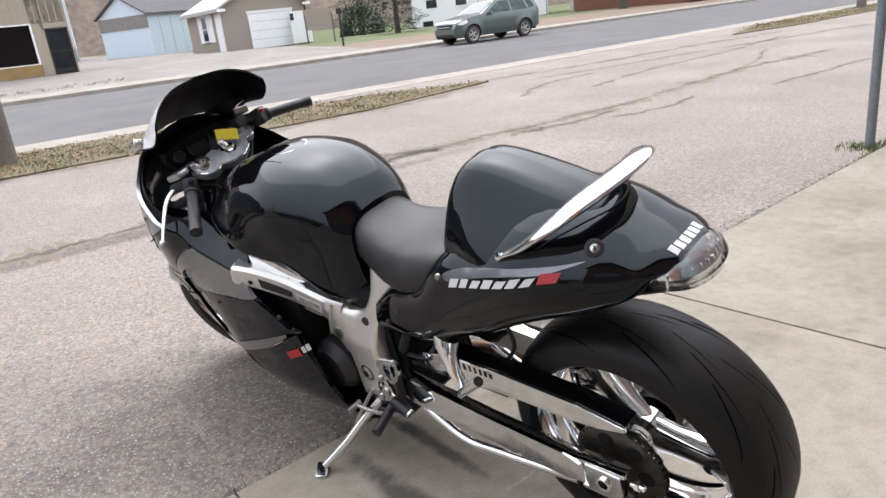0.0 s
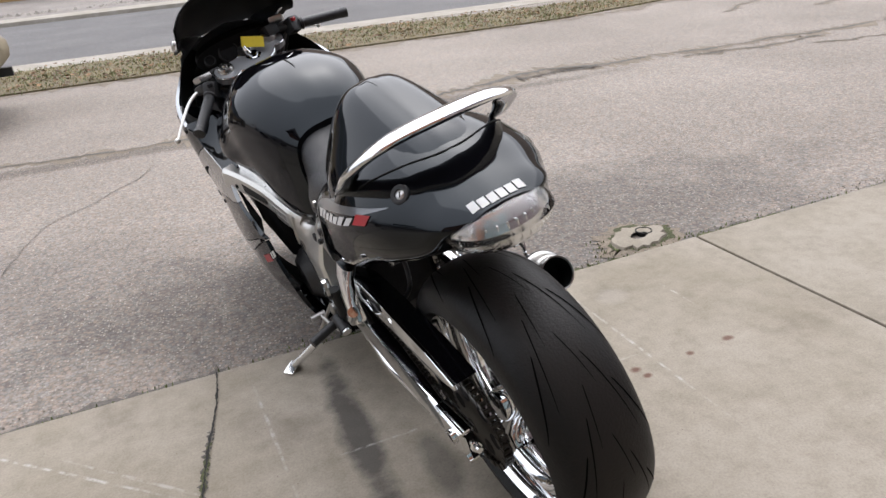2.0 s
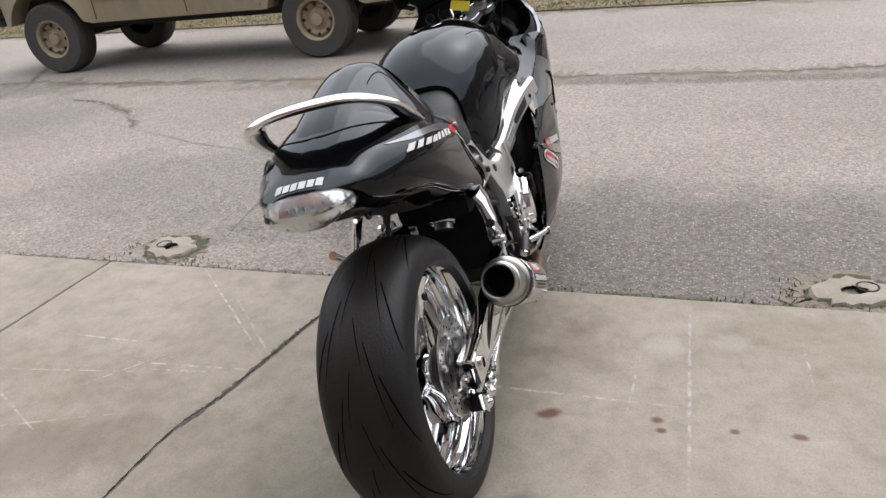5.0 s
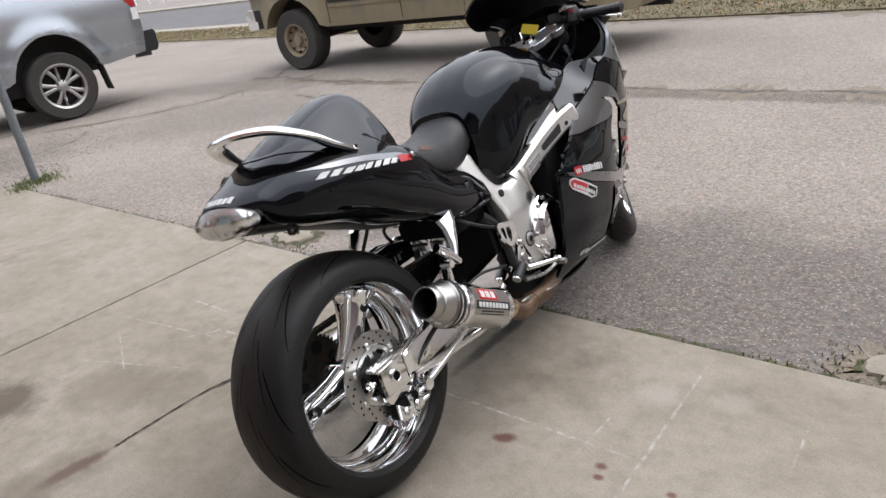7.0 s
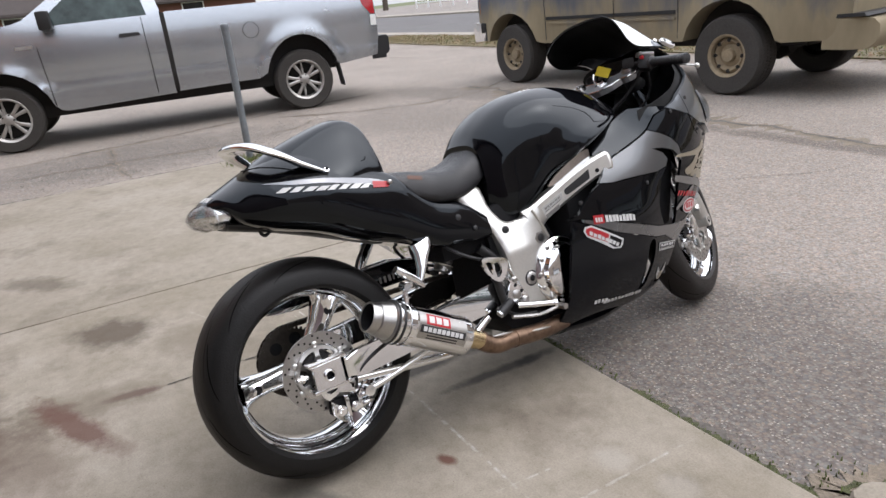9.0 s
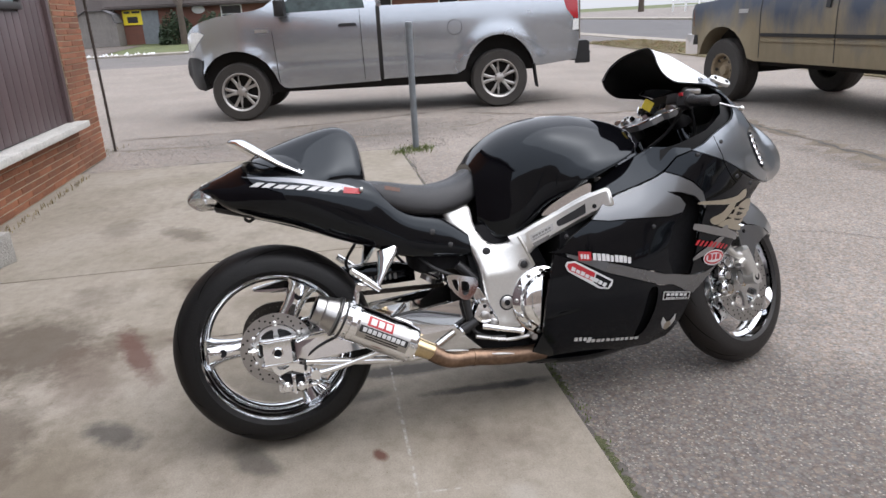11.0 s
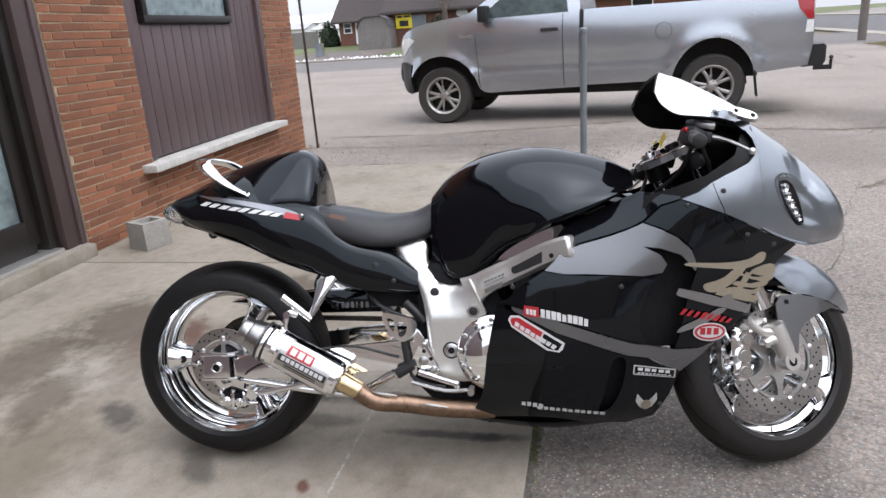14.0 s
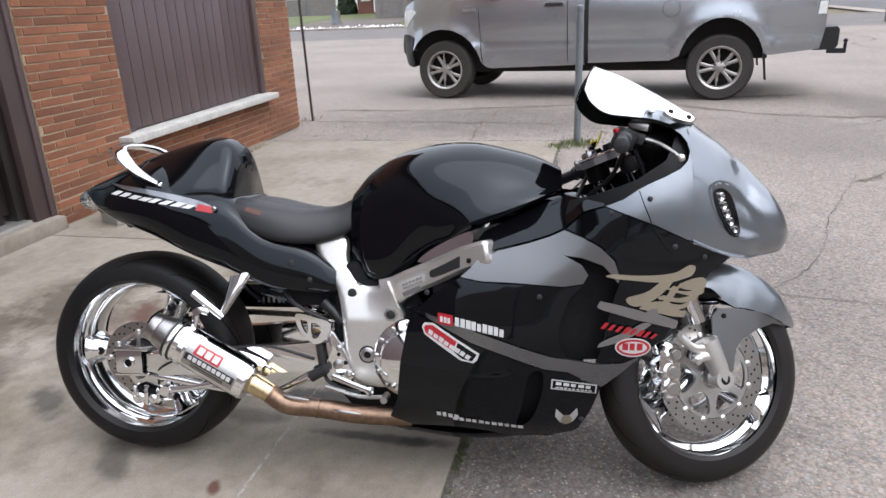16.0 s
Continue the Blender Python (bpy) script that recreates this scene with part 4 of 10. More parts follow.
def nose_half(x, f):
    """Half width of the nose at x, f from the bottom line (0) to the top line (1)."""
    zt, zb = (float(np.interp(x, [p[0] for p in c], [p[1] for p in c])) for c in (NOSE_TOP, NOSE_LOW))
    if x < 1.80:
        return fair_smooth(x, zb + (zt - zb) * f) * (1 if f < 0.93 else max(0.0, (1 - f) / 0.07) ** 0.5)
    t = min(1.0, max(0.0, (x - 1.80) / 0.106))
    return 0.145 * math.sqrt(max(0.0, 1 - t * t)) * max(0.0, 1 - abs(2 * f - 0.9) ** 2.6 / 1.32) ** 0.6


sec = []
for x in (1.605, 1.64, 1.68, 1.72, 1.76, 1.80, 1.84, 1.87, 1.89, 1.902):
    zt, zb = (float(np.interp(x, [p[0] for p in c], [p[1] for p in c])) for c in (NOSE_TOP, NOSE_LOW))
    row = [(0.0, zt)]
    for k in range(1, 10):
        f = 0.5 + 0.5 * math.cos(math.pi * k / 9)
        q = 0.0 if x < 1.62 else 0.03
        w = sum(nose_half(x + q * i, f) for i in (-1, -0.5, 0, 0.5, 1)) / 5 if x < 1.86 else nose_half(x, f)
        row.append((w, zb + (zt - zb) * f))
    row.append((0.0, zb))
    sec.append((x, tuple(row)))
RECESS = curve2([(1.648, 0.829), (1.665, 0.845), (1.692, 0.846), (1.727, 0.835), (1.765, 0.807), (1.796, 0.769), (1.816, 0.731), (1.822, 0.698), (1.806, 0.681), (1.774, 0.683), (1.736, 0.693), (1.704, 0.711), (1.673, 0.751), (1.653, 0.797)], 3)
HEADLIGHT = curve2([(1.665, 0.82), (1.688, 0.825), (1.711, 0.81), (1.725, 0.779), (1.736, 0.738), (1.737, 0.712), (1.723, 0.704), (1.702, 0.72), (1.676, 0.762), (1.663, 0.802)], 3)


def rim_gap(x, z, outline):
    """Distance of a point to an outline."""
    best = 9.0
    for (x0, z0), (x1, z1) in zip(outline, outline[1:] + outline[:1]):
        dx, dz = x1 - x0, z1 - z0
        t = max(0.0, min(1.0, ((x - x0) * dx + (z - z0) * dz) / (dx * dx + dz * dz + 1e-12)))
        best = min(best, math.hypot(x - x0 - t * dx, z - z0 - t * dz))
    return best


bm = bmesh.new()
skin(bm, sec, 12, 6, caps=False)
NOSE_TREE = BVHTree.FromBMesh(bm)
cut = [f for f in bm.faces if inside(f.calc_center_median().x, f.calc_center_median().z, RECESS) and rim_gap(f.calc_center_median().x, f.calc_center_median().z, RECESS) > 0.007]
bmesh.ops.delete(bm, geom=cut, context="FACES")
part("nose_fairing", bm, M_SILVER, bike, "grey metallic nose with two recessed headlamp windows")
MID = [(1.387, 0.786), (1.44, 0.765), (1.51, 0.738), (1.612, 0.689), (1.715, 0.649), (1.66, 0.612), (1.625, 0.565), (1.585, 0.50), (1.55, 0.445), (1.50, 0.402), (1.44, 0.376), (1.372, 0.376), (1.385, 0.42), (1.405, 0.53), (1.427, 0.60), (1.414, 0.655), (1.378, 0.689), (1.335, 0.713), (1.292, 0.730), (1.336, 0.770)]
side_panel("middle_fairing", MID, M_BLACK, bike, off=-0.001)
COWL_SIDE = [(1.05, 0.658), (1.054, 0.686), (1.078, 0.716), (1.141, 0.747), (1.22, 0.781), (1.295, 0.812), (1.385, 0.796), (1.384, 0.790), (1.334, 0.775), (1.288, 0.734), (1.254, 0.717), (1.2, 0.699), (1.116, 0.677)]


def cowl_y(x, z):
    """The fairing's skin turned in towards the tank above the arch."""
    low = float(np.interp(x, (1.05, 1.116, 1.2, 1.254, 1.288, 1.334, 1.385), (0.658, 0.677, 0.699, 0.717, 0.734, 0.775, 0.790)))
    up = max(0.0, z - low)
    mid = 0.006 * math.exp(-((up - 0.050) / 0.028) ** 2) * max(0.0, 1 - abs(x - 1.20) / 0.10)
    return fair_smooth(x, low) - 1.0 * up - mid


side_panel("cockpit_panel", COWL_SIDE, M_BLACK, bike, off=-0.002, label="gloss black panel beside the tank", fn=cowl_y, step=0.014)
ARCH = [(1.061, 0.645), (1.116, 0.671), (1.2, 0.693), (1.254, 0.711), (1.288, 0.727), (1.333, 0.709), (1.376, 0.685), (1.411, 0.651), (1.426, 0.607), (1.421, 0.594), (1.404, 0.617), (1.383, 0.640), (1.332, 0.658), (1.286, 0.664), (1.33, 0.641), (1.347, 0.615), (1.335, 0.592), (1.286, 0.584), (1.197, 0.590), (1.136, 0.593), (1.075, 0.594), (1.020, 0.604), (1.044, 0.625)]
side_panel("duct_arch", ARCH, M_PALE, bike, label="pale grey panel arching over the air duct")
UPPER = [(0.872, 0.515), (0.915, 0.525), (0.945, 0.555), (0.979, 0.578), (1.018, 0.601), (1.075, 0.591), (1.136, 0.588), (1.197, 0.587), (1.286, 0.581), (1.335, 0.589), (1.30, 0.55), (1.275, 0.48), (1.275, 0.44), (1.295, 0.392), (1.26, 0.398), (0.925, 0.508), (0.885, 0.512)]
side_panel("side_fairing", UPPER, M_BLACK, bike, off=-0.001)
STRIPE = [(0.925, 0.505), (1.26, 0.394), (1.30, 0.388), (1.372, 0.372), (1.44, 0.372), (1.49, 0.394), (1.44, 0.345), (1.39, 0.305), (1.36, 0.318), (1.30, 0.352), (1.24, 0.362), (1.05, 0.43), (0.93, 0.493)]
side_panel("fairing_stripe", STRIPE, M_PALE, bike, off=0.0005, label="pale grey swept stripe")
LOWER = [(0.885, 0.508), (0.925, 0.49), (1.05, 0.427), (1.24, 0.359), (1.30, 0.349), (1.36, 0.315), (1.388, 0.303), (1.365, 0.23), (1.335, 0.165), (1.325, 0.148), (1.27, 0.135), (1.10, 0.128), (0.90, 0.13), (0.80, 0.138), (0.80, 0.17), (0.835, 0.25), (0.85, 0.36), (0.872, 0.46)]
LOWDUCT = curve2([(1.20, 0.345), (1.235, 0.35), (1.228, 0.27), (1.20, 0.20), (1.165, 0.185), (1.18, 0.25)], 4)
side_panel("lower_fairing", LOWER, M_BLACK, bike, off=-0.001, holes=[LOWDUCT])
# dark backing behind the ducts and inside the fairing
side_panel("duct_wall", [(1.20, 0.70), (1.36, 0.70), (1.44, 0.62), (1.42, 0.37), (1.26, 0.37)], M_DARK, bike, off=-0.055, thick=0)
side_panel("duct_wall", [(1.13, 0.38), (1.26, 0.38), (1.26, 0.16), (1.13, 0.16)], M_DARK, bike, off=-0.045, thick=0)
for nm, c, d in (("crankcase", (1.05, 0, 0.27), (0.46, 0.30, 0.30)), ("cylinder_block", (1.12, 0, 0.52), (0.38, 0.40, 0.26)), ("gearbox", (0.75, 0, 0.37), (0.26, 0.24, 0.26)), ("air_box", (0.62, 0, 0.55), (0.30, 0.22, 0.14))):
    bm = bmesh.new()
    box(bm, c, d, bevel=0.03)
    part(nm, bm, M_DARK, bike)
bm = bmesh.new()
plate(bm, [(0.612, 0.256), (0.645, 0.300), (0.655, 0.400), (0.640, 0.500), (0.612, 0.60), (0.70, 0.62), (0.86, 0.58), (0.92, 0.45), (0.90, 0.17), (0.80, 0.160), (0.69, 0.174)], -0.128, 0.128, 0.012)
part("engine_case", bm, M_DARK, bike, "dark engine casing behind the frame")
# belly pan
bm = bmesh.new()
skin(bm, [(0.82, ((0, 0.14), (0.10, 0.15), (0.165, 0.15), (0.12, 0.125), (0, 0.12))), (1.05, ((0, 0.13), (0.12, 0.135), (0.172, 0.135), (0.12, 0.10), (0, 0.09))), (1.34, ((0, 0.17), (0.09, 0.17), (0.135, 0.165), (0.09, 0.13), (0, 0.125)))])
part("belly_pan", bm, M_BLACK, bike)

# tank
bm = bmesh.new()
TANK = [
    (0.688, ((0, 0.822), (0.06, 0.816), (0.103, 0.785), (0.116, 0.70), (0.095, 0.605), (0, 0.59))),
    (0.74, ((0, 0.880), (0.082, 0.866), (0.140, 0.812), (0.150, 0.70), (0.130, 0.570), (0, 0.555))),
    (0.82, ((0, 0.928), (0.097, 0.911), (0.170, 0.848), (0.180, 0.72), (0.158, 0.590), (0, 0.575))),
    (0.92, ((0, 0.953), (0.10, 0.938), (0.182, 0.885), (0.208, 0.78), (0.175, 0.66), (0, 0.64))),
    (1.03, ((0, 0.957), (0.09, 0.946), (0.165, 0.898), (0.218, 0.810), (0.226, 0.722), (0, 0.70))),
    (1.13, ((0, 0.938), (0.085, 0.930), (0.150, 0.892), (0.203, 0.822), (0.220, 0.760), (0, 0.745))),
    (1.22, ((0, 0.912), (0.075, 0.905), (0.125, 0.876), (0.172, 0.832), (0.192, 0.797), (0, 0.785))),
    (1.285, ((0, 0.880), (0.06, 0.876), (0.09, 0.862), (0.12, 0.843), (0.128, 0.825), (0, 0.82))),
]
skin(bm, TANK, 5, 4)
tank = part("fuel_tank", bm, M_BLACK, bike, "gloss black bulging fuel tank")

# seat
bm = bmesh.new()
skin(bm, [
    (0.335, ((0, 0.800), (0.08, 0.803), (0.135, 0.792), (0.155, 0.765), (0.14, 0.735), (0, 0.73))),
    (0.40, ((0, 0.785), (0.08, 0.792), (0.14, 0.785), (0.165, 0.745), (0.15, 0.70), (0, 0.69))),
    (0.48, ((0, 0.768), (0.08, 0.775), (0.14, 0.765), (0.165, 0.715), (0.145, 0.675), (0, 0.67))),
    (0.56, ((0, 0.762), (0.07, 0.766), (0.12, 0.752), (0.145, 0.70), (0.125, 0.668), (0, 0.665))),
    (0.64, ((0, 0.778), (0.06, 0.778), (0.10, 0.758), (0.118, 0.715), (0.105, 0.682), (0, 0.68))),
    (0.70, ((0, 0.812), (0.055, 0.808), (0.09, 0.785), (0.10, 0.745), (0.09, 0.715), (0, 0.71))),
    (0.728, ((0, 0.822), (0.04, 0.818), (0.065, 0.80), (0.07, 0.775), (0.06, 0.755), (0, 0.75))),
], 4, 4)
SEAT_TREE = BVHTree.FromBMesh(bm)
part("seat", bm, M_VINYL, bike, "black vinyl rider seat with a small badge")

# tail
bm = bmesh.new()
skin(bm, [
    (-0.168, ((0, 0.838), (0.03, 0.836), (0.05, 0.831), (0.055, 0.828), (0.04, 0.826), (0, 0.825))),
    (-0.150, ((0, 0.846), (0.05, 0.841), (0.082, 0.828), (0.088, 0.818), (0.065, 0.812), (0, 0.81))),
    (-0.125, ((0, 0.857), (0.06, 0.851), (0.10, 0.834), (0.112, 0.815), (0.09, 0.795), (0, 0.785))),
    (-0.09, ((0, 0.872), (0.06, 0.865), (0.114, 0.840), (0.132, 0.802), (0.11, 0.765), (0, 0.750))),
    (-0.01, ((0, 0.905), (0.075, 0.895), (0.143, 0.856), (0.174, 0.802), (0.14, 0.735), (0, 0.715))),
    (0.10, ((0, 0.930), (0.075, 0.915), (0.155, 0.864), (0.198, 0.790), (0.16, 0.70), (0, 0.68))),
    (0.22, ((0, 0.89), (0.08, 0.875), (0.156, 0.826), (0.194, 0.764), (0.17, 0.645), (0, 0.63))),
    (0.34, ((0, 0.80), (0.09, 0.80), (0.155, 0.79), (0.185, 0.73), (0.17, 0.60), (0, 0.59))),
    (0.44, ((0, 0.70), (0.09, 0.70), (0.14, 0.70), (0.172, 0.67), (0.165, 0.555), (0, 0.55))),
    (0.56, ((0, 0.66), (0.08, 0.66), (0.13, 0.66), (0.155, 0.63), (0.152, 0.535), (0, 0.53))),
    (0.645, ((0, 0.60), (0.07, 0.60), (0.12, 0.60), (0.14, 0.58), (0.138, 0.525), (0, 0.52))),
], 4, 4)
TAIL = [bm.copy()]
part("tail_fairing", bm, M_BLACK, bike, "gloss black tail fairing")
bm = bmesh.new()
skin(bm, [
    (-0.060, ((0, 0.876), (0.05, 0.869), (0.104, 0.840), (0.140, 0.800), (0.10, 0.785), (0, 0.78))),
    (0.02, ((0, 0.922), (0.054, 0.912), (0.109, 0.870), (0.166, 0.806), (0.11, 0.79), (0, 0.79))),
    (0.12, ((0, 0.956), (0.056, 0.944), (0.109, 0.896), (0.182, 0.806), (0.12, 0.79), (0, 0.79))),
    (0.22, ((0, 0.981), (0.055, 0.968), (0.106, 0.912), (0.168, 0.820), (0.11, 0.80), (0, 0.80))),
    (0.280, ((0, 0.982), (0.055, 0.969), (0.100, 0.914), (0.150, 0.82), (0.10, 0.79), (0, 0.79))),
    (0.318, ((0, 0.955), (0.055, 0.945), (0.098, 0.90), (0.140, 0.81), (0.09, 0.78), (0, 0.78))),
    (0.334, ((0, 0.905), (0.045, 0.90), (0.085, 0.865), (0.115, 0.80), (0.07, 0.775), (0, 0.775))),
], 5, 5)
TAIL.append(bm.copy())
tv, tf = [], []
for q in TAIL:
    q.verts.index_update()
    k = len(tv)
    tv += [v.co.copy() for v in q.verts]
    tf += [[v.index + k for v in f.verts] for f in q.faces]
TAIL_TREE = BVHTree.FromPolygons(tv, tf)
part("seat_hump", bm, M_BLACK, bike, "gloss black rear seat hump")

# grab rail
bm = bmesh.new()
rail = [(0.130, -0.164, 0.850), (0.075, -0.163, 0.880), (0.020, -0.150, 0.920), (-0.028, -0.100, 0.953), (-0.048, 0, 0.963), (-0.028, 0.100, 0.953), (0.020, 0.150, 0.920), (0.075, 0.163, 0.880), (0.130, 0.164, 0.850)]
tube(bm, rail, [0.013, 0.021, 0.025, 0.025, 0.025, 0.025, 0.025, 0.021, 0.013], 20, 8, flat=(1.0, 0.42))
part("grab_rail", bm, M_CHROME, bike, "polished chrome arched grab rail")

# tail lamp
LAMP = [(0.834, 0.060, -0.172), (0.826, 0.080, -0.190), (0.812, 0.094, -0.206), (0.798, 0.098, -0.212), (0.784, 0.090, -0.208), (0.771, 0.070, -0.196), (0.761, 0.045, -0.178)]


def lamp_ring(z, w, tip, inset=0.0):
    out = []
    for i in range(36):
        t = 2 * math.pi * i / 36
        c = math.cos(t)
        out.append((-0.128 + (tip + inset + 0.128) * (abs(c) ** 0.8 if c > 0 else 0.0) - (0.02 * c if c < 0 else 0), (w - inset) * math.sin(t), z))
    return out


bm = bmesh.new()
rings(bm, [lamp_ring(*q) for q in LAMP])
tail_lamp = part("tail_lamp", bm, M_LENS, bike, "clear ribbed tail lamp lens")
tail_lamp.visible_shadow = False
bm = bmesh.new()
rings(bm, [lamp_ring(z + 0.002, w, tip, 0.016) for z, w, tip in LAMP[1:6]])
part("reflector", bm, M_REFL, tail_lamp)
for k in range(11):
    y = -0.080 + 0.016 * k
    bm = bmesh.new()
    x = -0.205 + 6.5 * y * y
    box(bm, (x + 0.012, y, 0.797), (0.004, 0.003, 0.036 - 2.0 * y * y), (0, -8, 0), 0.001)
    part("lens_rib", bm, M_REFL, tail_lamp)

# frame spars
FRAME = curve2([(0.566, 0.690), (0.605, 0.694), (0.648, 0.692), (0.668, 0.674), (0.672, 0.622), (0.694, 0.572), (0.715, 0.556), (0.742, 0.550), (0.770, 0.553), (0.803, 0.570), (0.815, 0.546), (0.834, 0.502), (0.848, 0.468), (0.830, 0.460), (0.806, 0.436), (0.796, 0.383), (0.799, 0.314), (0.795, 0.266), (0.750, 0.264), (0.700, 0.276), (0.678, 0.31), (0.671, 0.36), (0.669, 0.43), (0.664, 0.48), (0.648, 0.539), (0.614, 0.592), (0.586, 0.640)], 3)
FRAME_RIM = [p for p in FRAME[::2]]


def frame_y(x, z):
    """Outer face of the frame plate: it leans in towards the seat and rounds off at its edges."""
    edge = max(0.0, 1 - rim_gap(x, z, FRAME_RIM) / 0.013) if x < 0.80 else 0.0
    return 0.1755 - 0.31 * max(0.0, z - 0.46) * min(1.0, max(0.0, (0.82 - x) / 0.08)) - 0.009 * edge * edge


SPAR = [(0.800, 0.146, 0.530), (0.86, 0.163, 0.566), (0.95, 0.186, 0.606), (1.03, 0.222, 0.645), (1.075, 0.244, 0.662), (1.102, 0.258, 0.670)]
for sgn in (1, -1):
    bm = bmesh.new()
    patch(bm, FRAME, lambda x, z: sgn * frame_y(x, z), 0.010, thick=0.036)
    fr = part("frame_spar", bm, M_ALU, bike, "satin aluminium frame spar")
    rows = []
    path = smooth_path([(x, sgn * y, z) for x, y, z in SPAR], 5)
    for i, p in enumerate(path):
        d = (path[min(i + 1, len(path) - 1)] - path[max(i - 1, 0)]).normalized()
        side = d.cross(Vector((0, 0, 1))).normalized() * (-sgn)
        up = side.cross(d).normalized()
        up = up if up.z > 0 else -up
        end = len(path) - 1 - i
        h, w = (0.036 - 0.004 * i / len(path)) * (0.72, 0.94, 1.0)[min(end, 2)] * (1.35, 1.25, 1.12, 1.04, 1.0)[min(i, 4)], (0.016, 0.021, 0.022)[min(end, 2)]
        rows.append([p + side * a + up * c for a, c in ((w, -h * 0.7), (w, h * 0.7), (w * 0.6, h), (-w, h), (-w, -h), (w * 0.6, -h))])
    bm = bmesh.new()
    rings(bm, rows)
    part("upper_spar", bm, M_ALU, fr)
    bm = bmesh.new()
    tube(bm, [(0.802, sgn * 0.172, 0.571), (0.814, sgn * 0.1755, 0.546), (0.832, sgn * 0.177, 0.504), (0.847, sgn * 0.175, 0.470)], 0.0045, 8, 4)
    part("weld_seam", bm, M_ALU, fr)

# wheels
def tyre_profile(r, w, bead, n=14):
    """Cross-section of a road tyre from bead to bead."""
    half = w / 2
    out = []
    for i in range(n + 1):
        t = math.pi * i / n
        y = -math.cos(t) * half
        out.append((bead + (r - bead) * (max(0.0, math.sin(t)) ** 0.62), y))
    return [(bead - 0.012, -half * 0.86)] + out + [(bead - 0.012, half * 0.86)]


def wheel(parent, name, m, r, w, bead, rim_w, spokes, label):
    hub = new(name)
    hub.parent, hub.matrix_basis = parent, m
    hub.empty_display_size = 0.05
    hub["label"] = label
    bm = bmesh.new()
    lathe(bm, tyre_profile(r, w, bead), (0, 0, 0), (0, 1, 0), 96)
    part("tyre", bm, M_RUBBER, hub, "black low-profile road tyre")
    h = rim_w / 2
    bm = bmesh.new()
    prof = [(bead + 0.004, -h), (bead + 0.006, -h + 0.006), (bead - 0.008, -h + 0.012), (bead - 0.012, -h + 0.022), (bead - 0.017, -h + 0.030), (bead - 0.019, -h * 0.5), (bead - 0.034, -h * 0.36), (bead - 0.038, -h * 0.2), (bead - 0.038, h * 0.2), (bead - 0.034, h * 0.36), (bead - 0.019, h * 0.5), (bead - 0.017, h - 0.030), (bead - 0.012, h - 0.022), (bead - 0.008, h - 0.012), (bead + 0.006, h - 0.006), (bead + 0.004, h), (bead - 0.002, h - 0.001)]
    lathe(bm, [(bead - 0.002, -h + 0.001)] + prof, (0, 0, 0), (0, 1, 0), 96)
    part("rim", bm, M_CHROME, hub, "deep chrome rim")
    bm = bmesh.new()
    lathe(bm, [(0.0, -0.07), (0.032, -0.07), (0.036, -0.065), (0.038, -0.03), (0.055, -0.02), (0.055, 0.02), (0.038, 0.03), (0.036, 0.065), (0.032, 0.07), (0.0, 0.07)], (0, 0, 0), (0, 1, 0), 40)
    part("wheel_hub", bm, M_CHROME, hub)
    for a in spokes:
        bm = bmesh.new()
        c, s = math.cos(radians(a)), math.sin(radians(a))
        rows = []
        for q, ww, th in ((0.03, 0.045, 0.035), (0.08, 0.033, 0.036), (0.13, 0.031, 0.040), (bead - 0.075, 0.036, 0.048), (bead - 0.05, 0.044, 0.056), (bead - 0.033, 0.066, 0.066)):
            rows.append([(c * q - s * ww * math.cos(t), th * math.sin(t), s * q + c * ww * math.cos(t)) for t in [2 * math.pi * i / 20 for i in range(20)]])
        rings(bm, rows)
        part("spoke", bm, M_CHROME, hub)
        for sg in (1, -1):
            q = bead - 0.075
            bm = bmesh.new()
            cyl(bm, (c * q, sg * 0.030, s * q), (c * q, sg * 0.0487, s * q), 0.0125, seg=18)
            part("spoke_hole", bm, M_DARK, hub)
    return hub


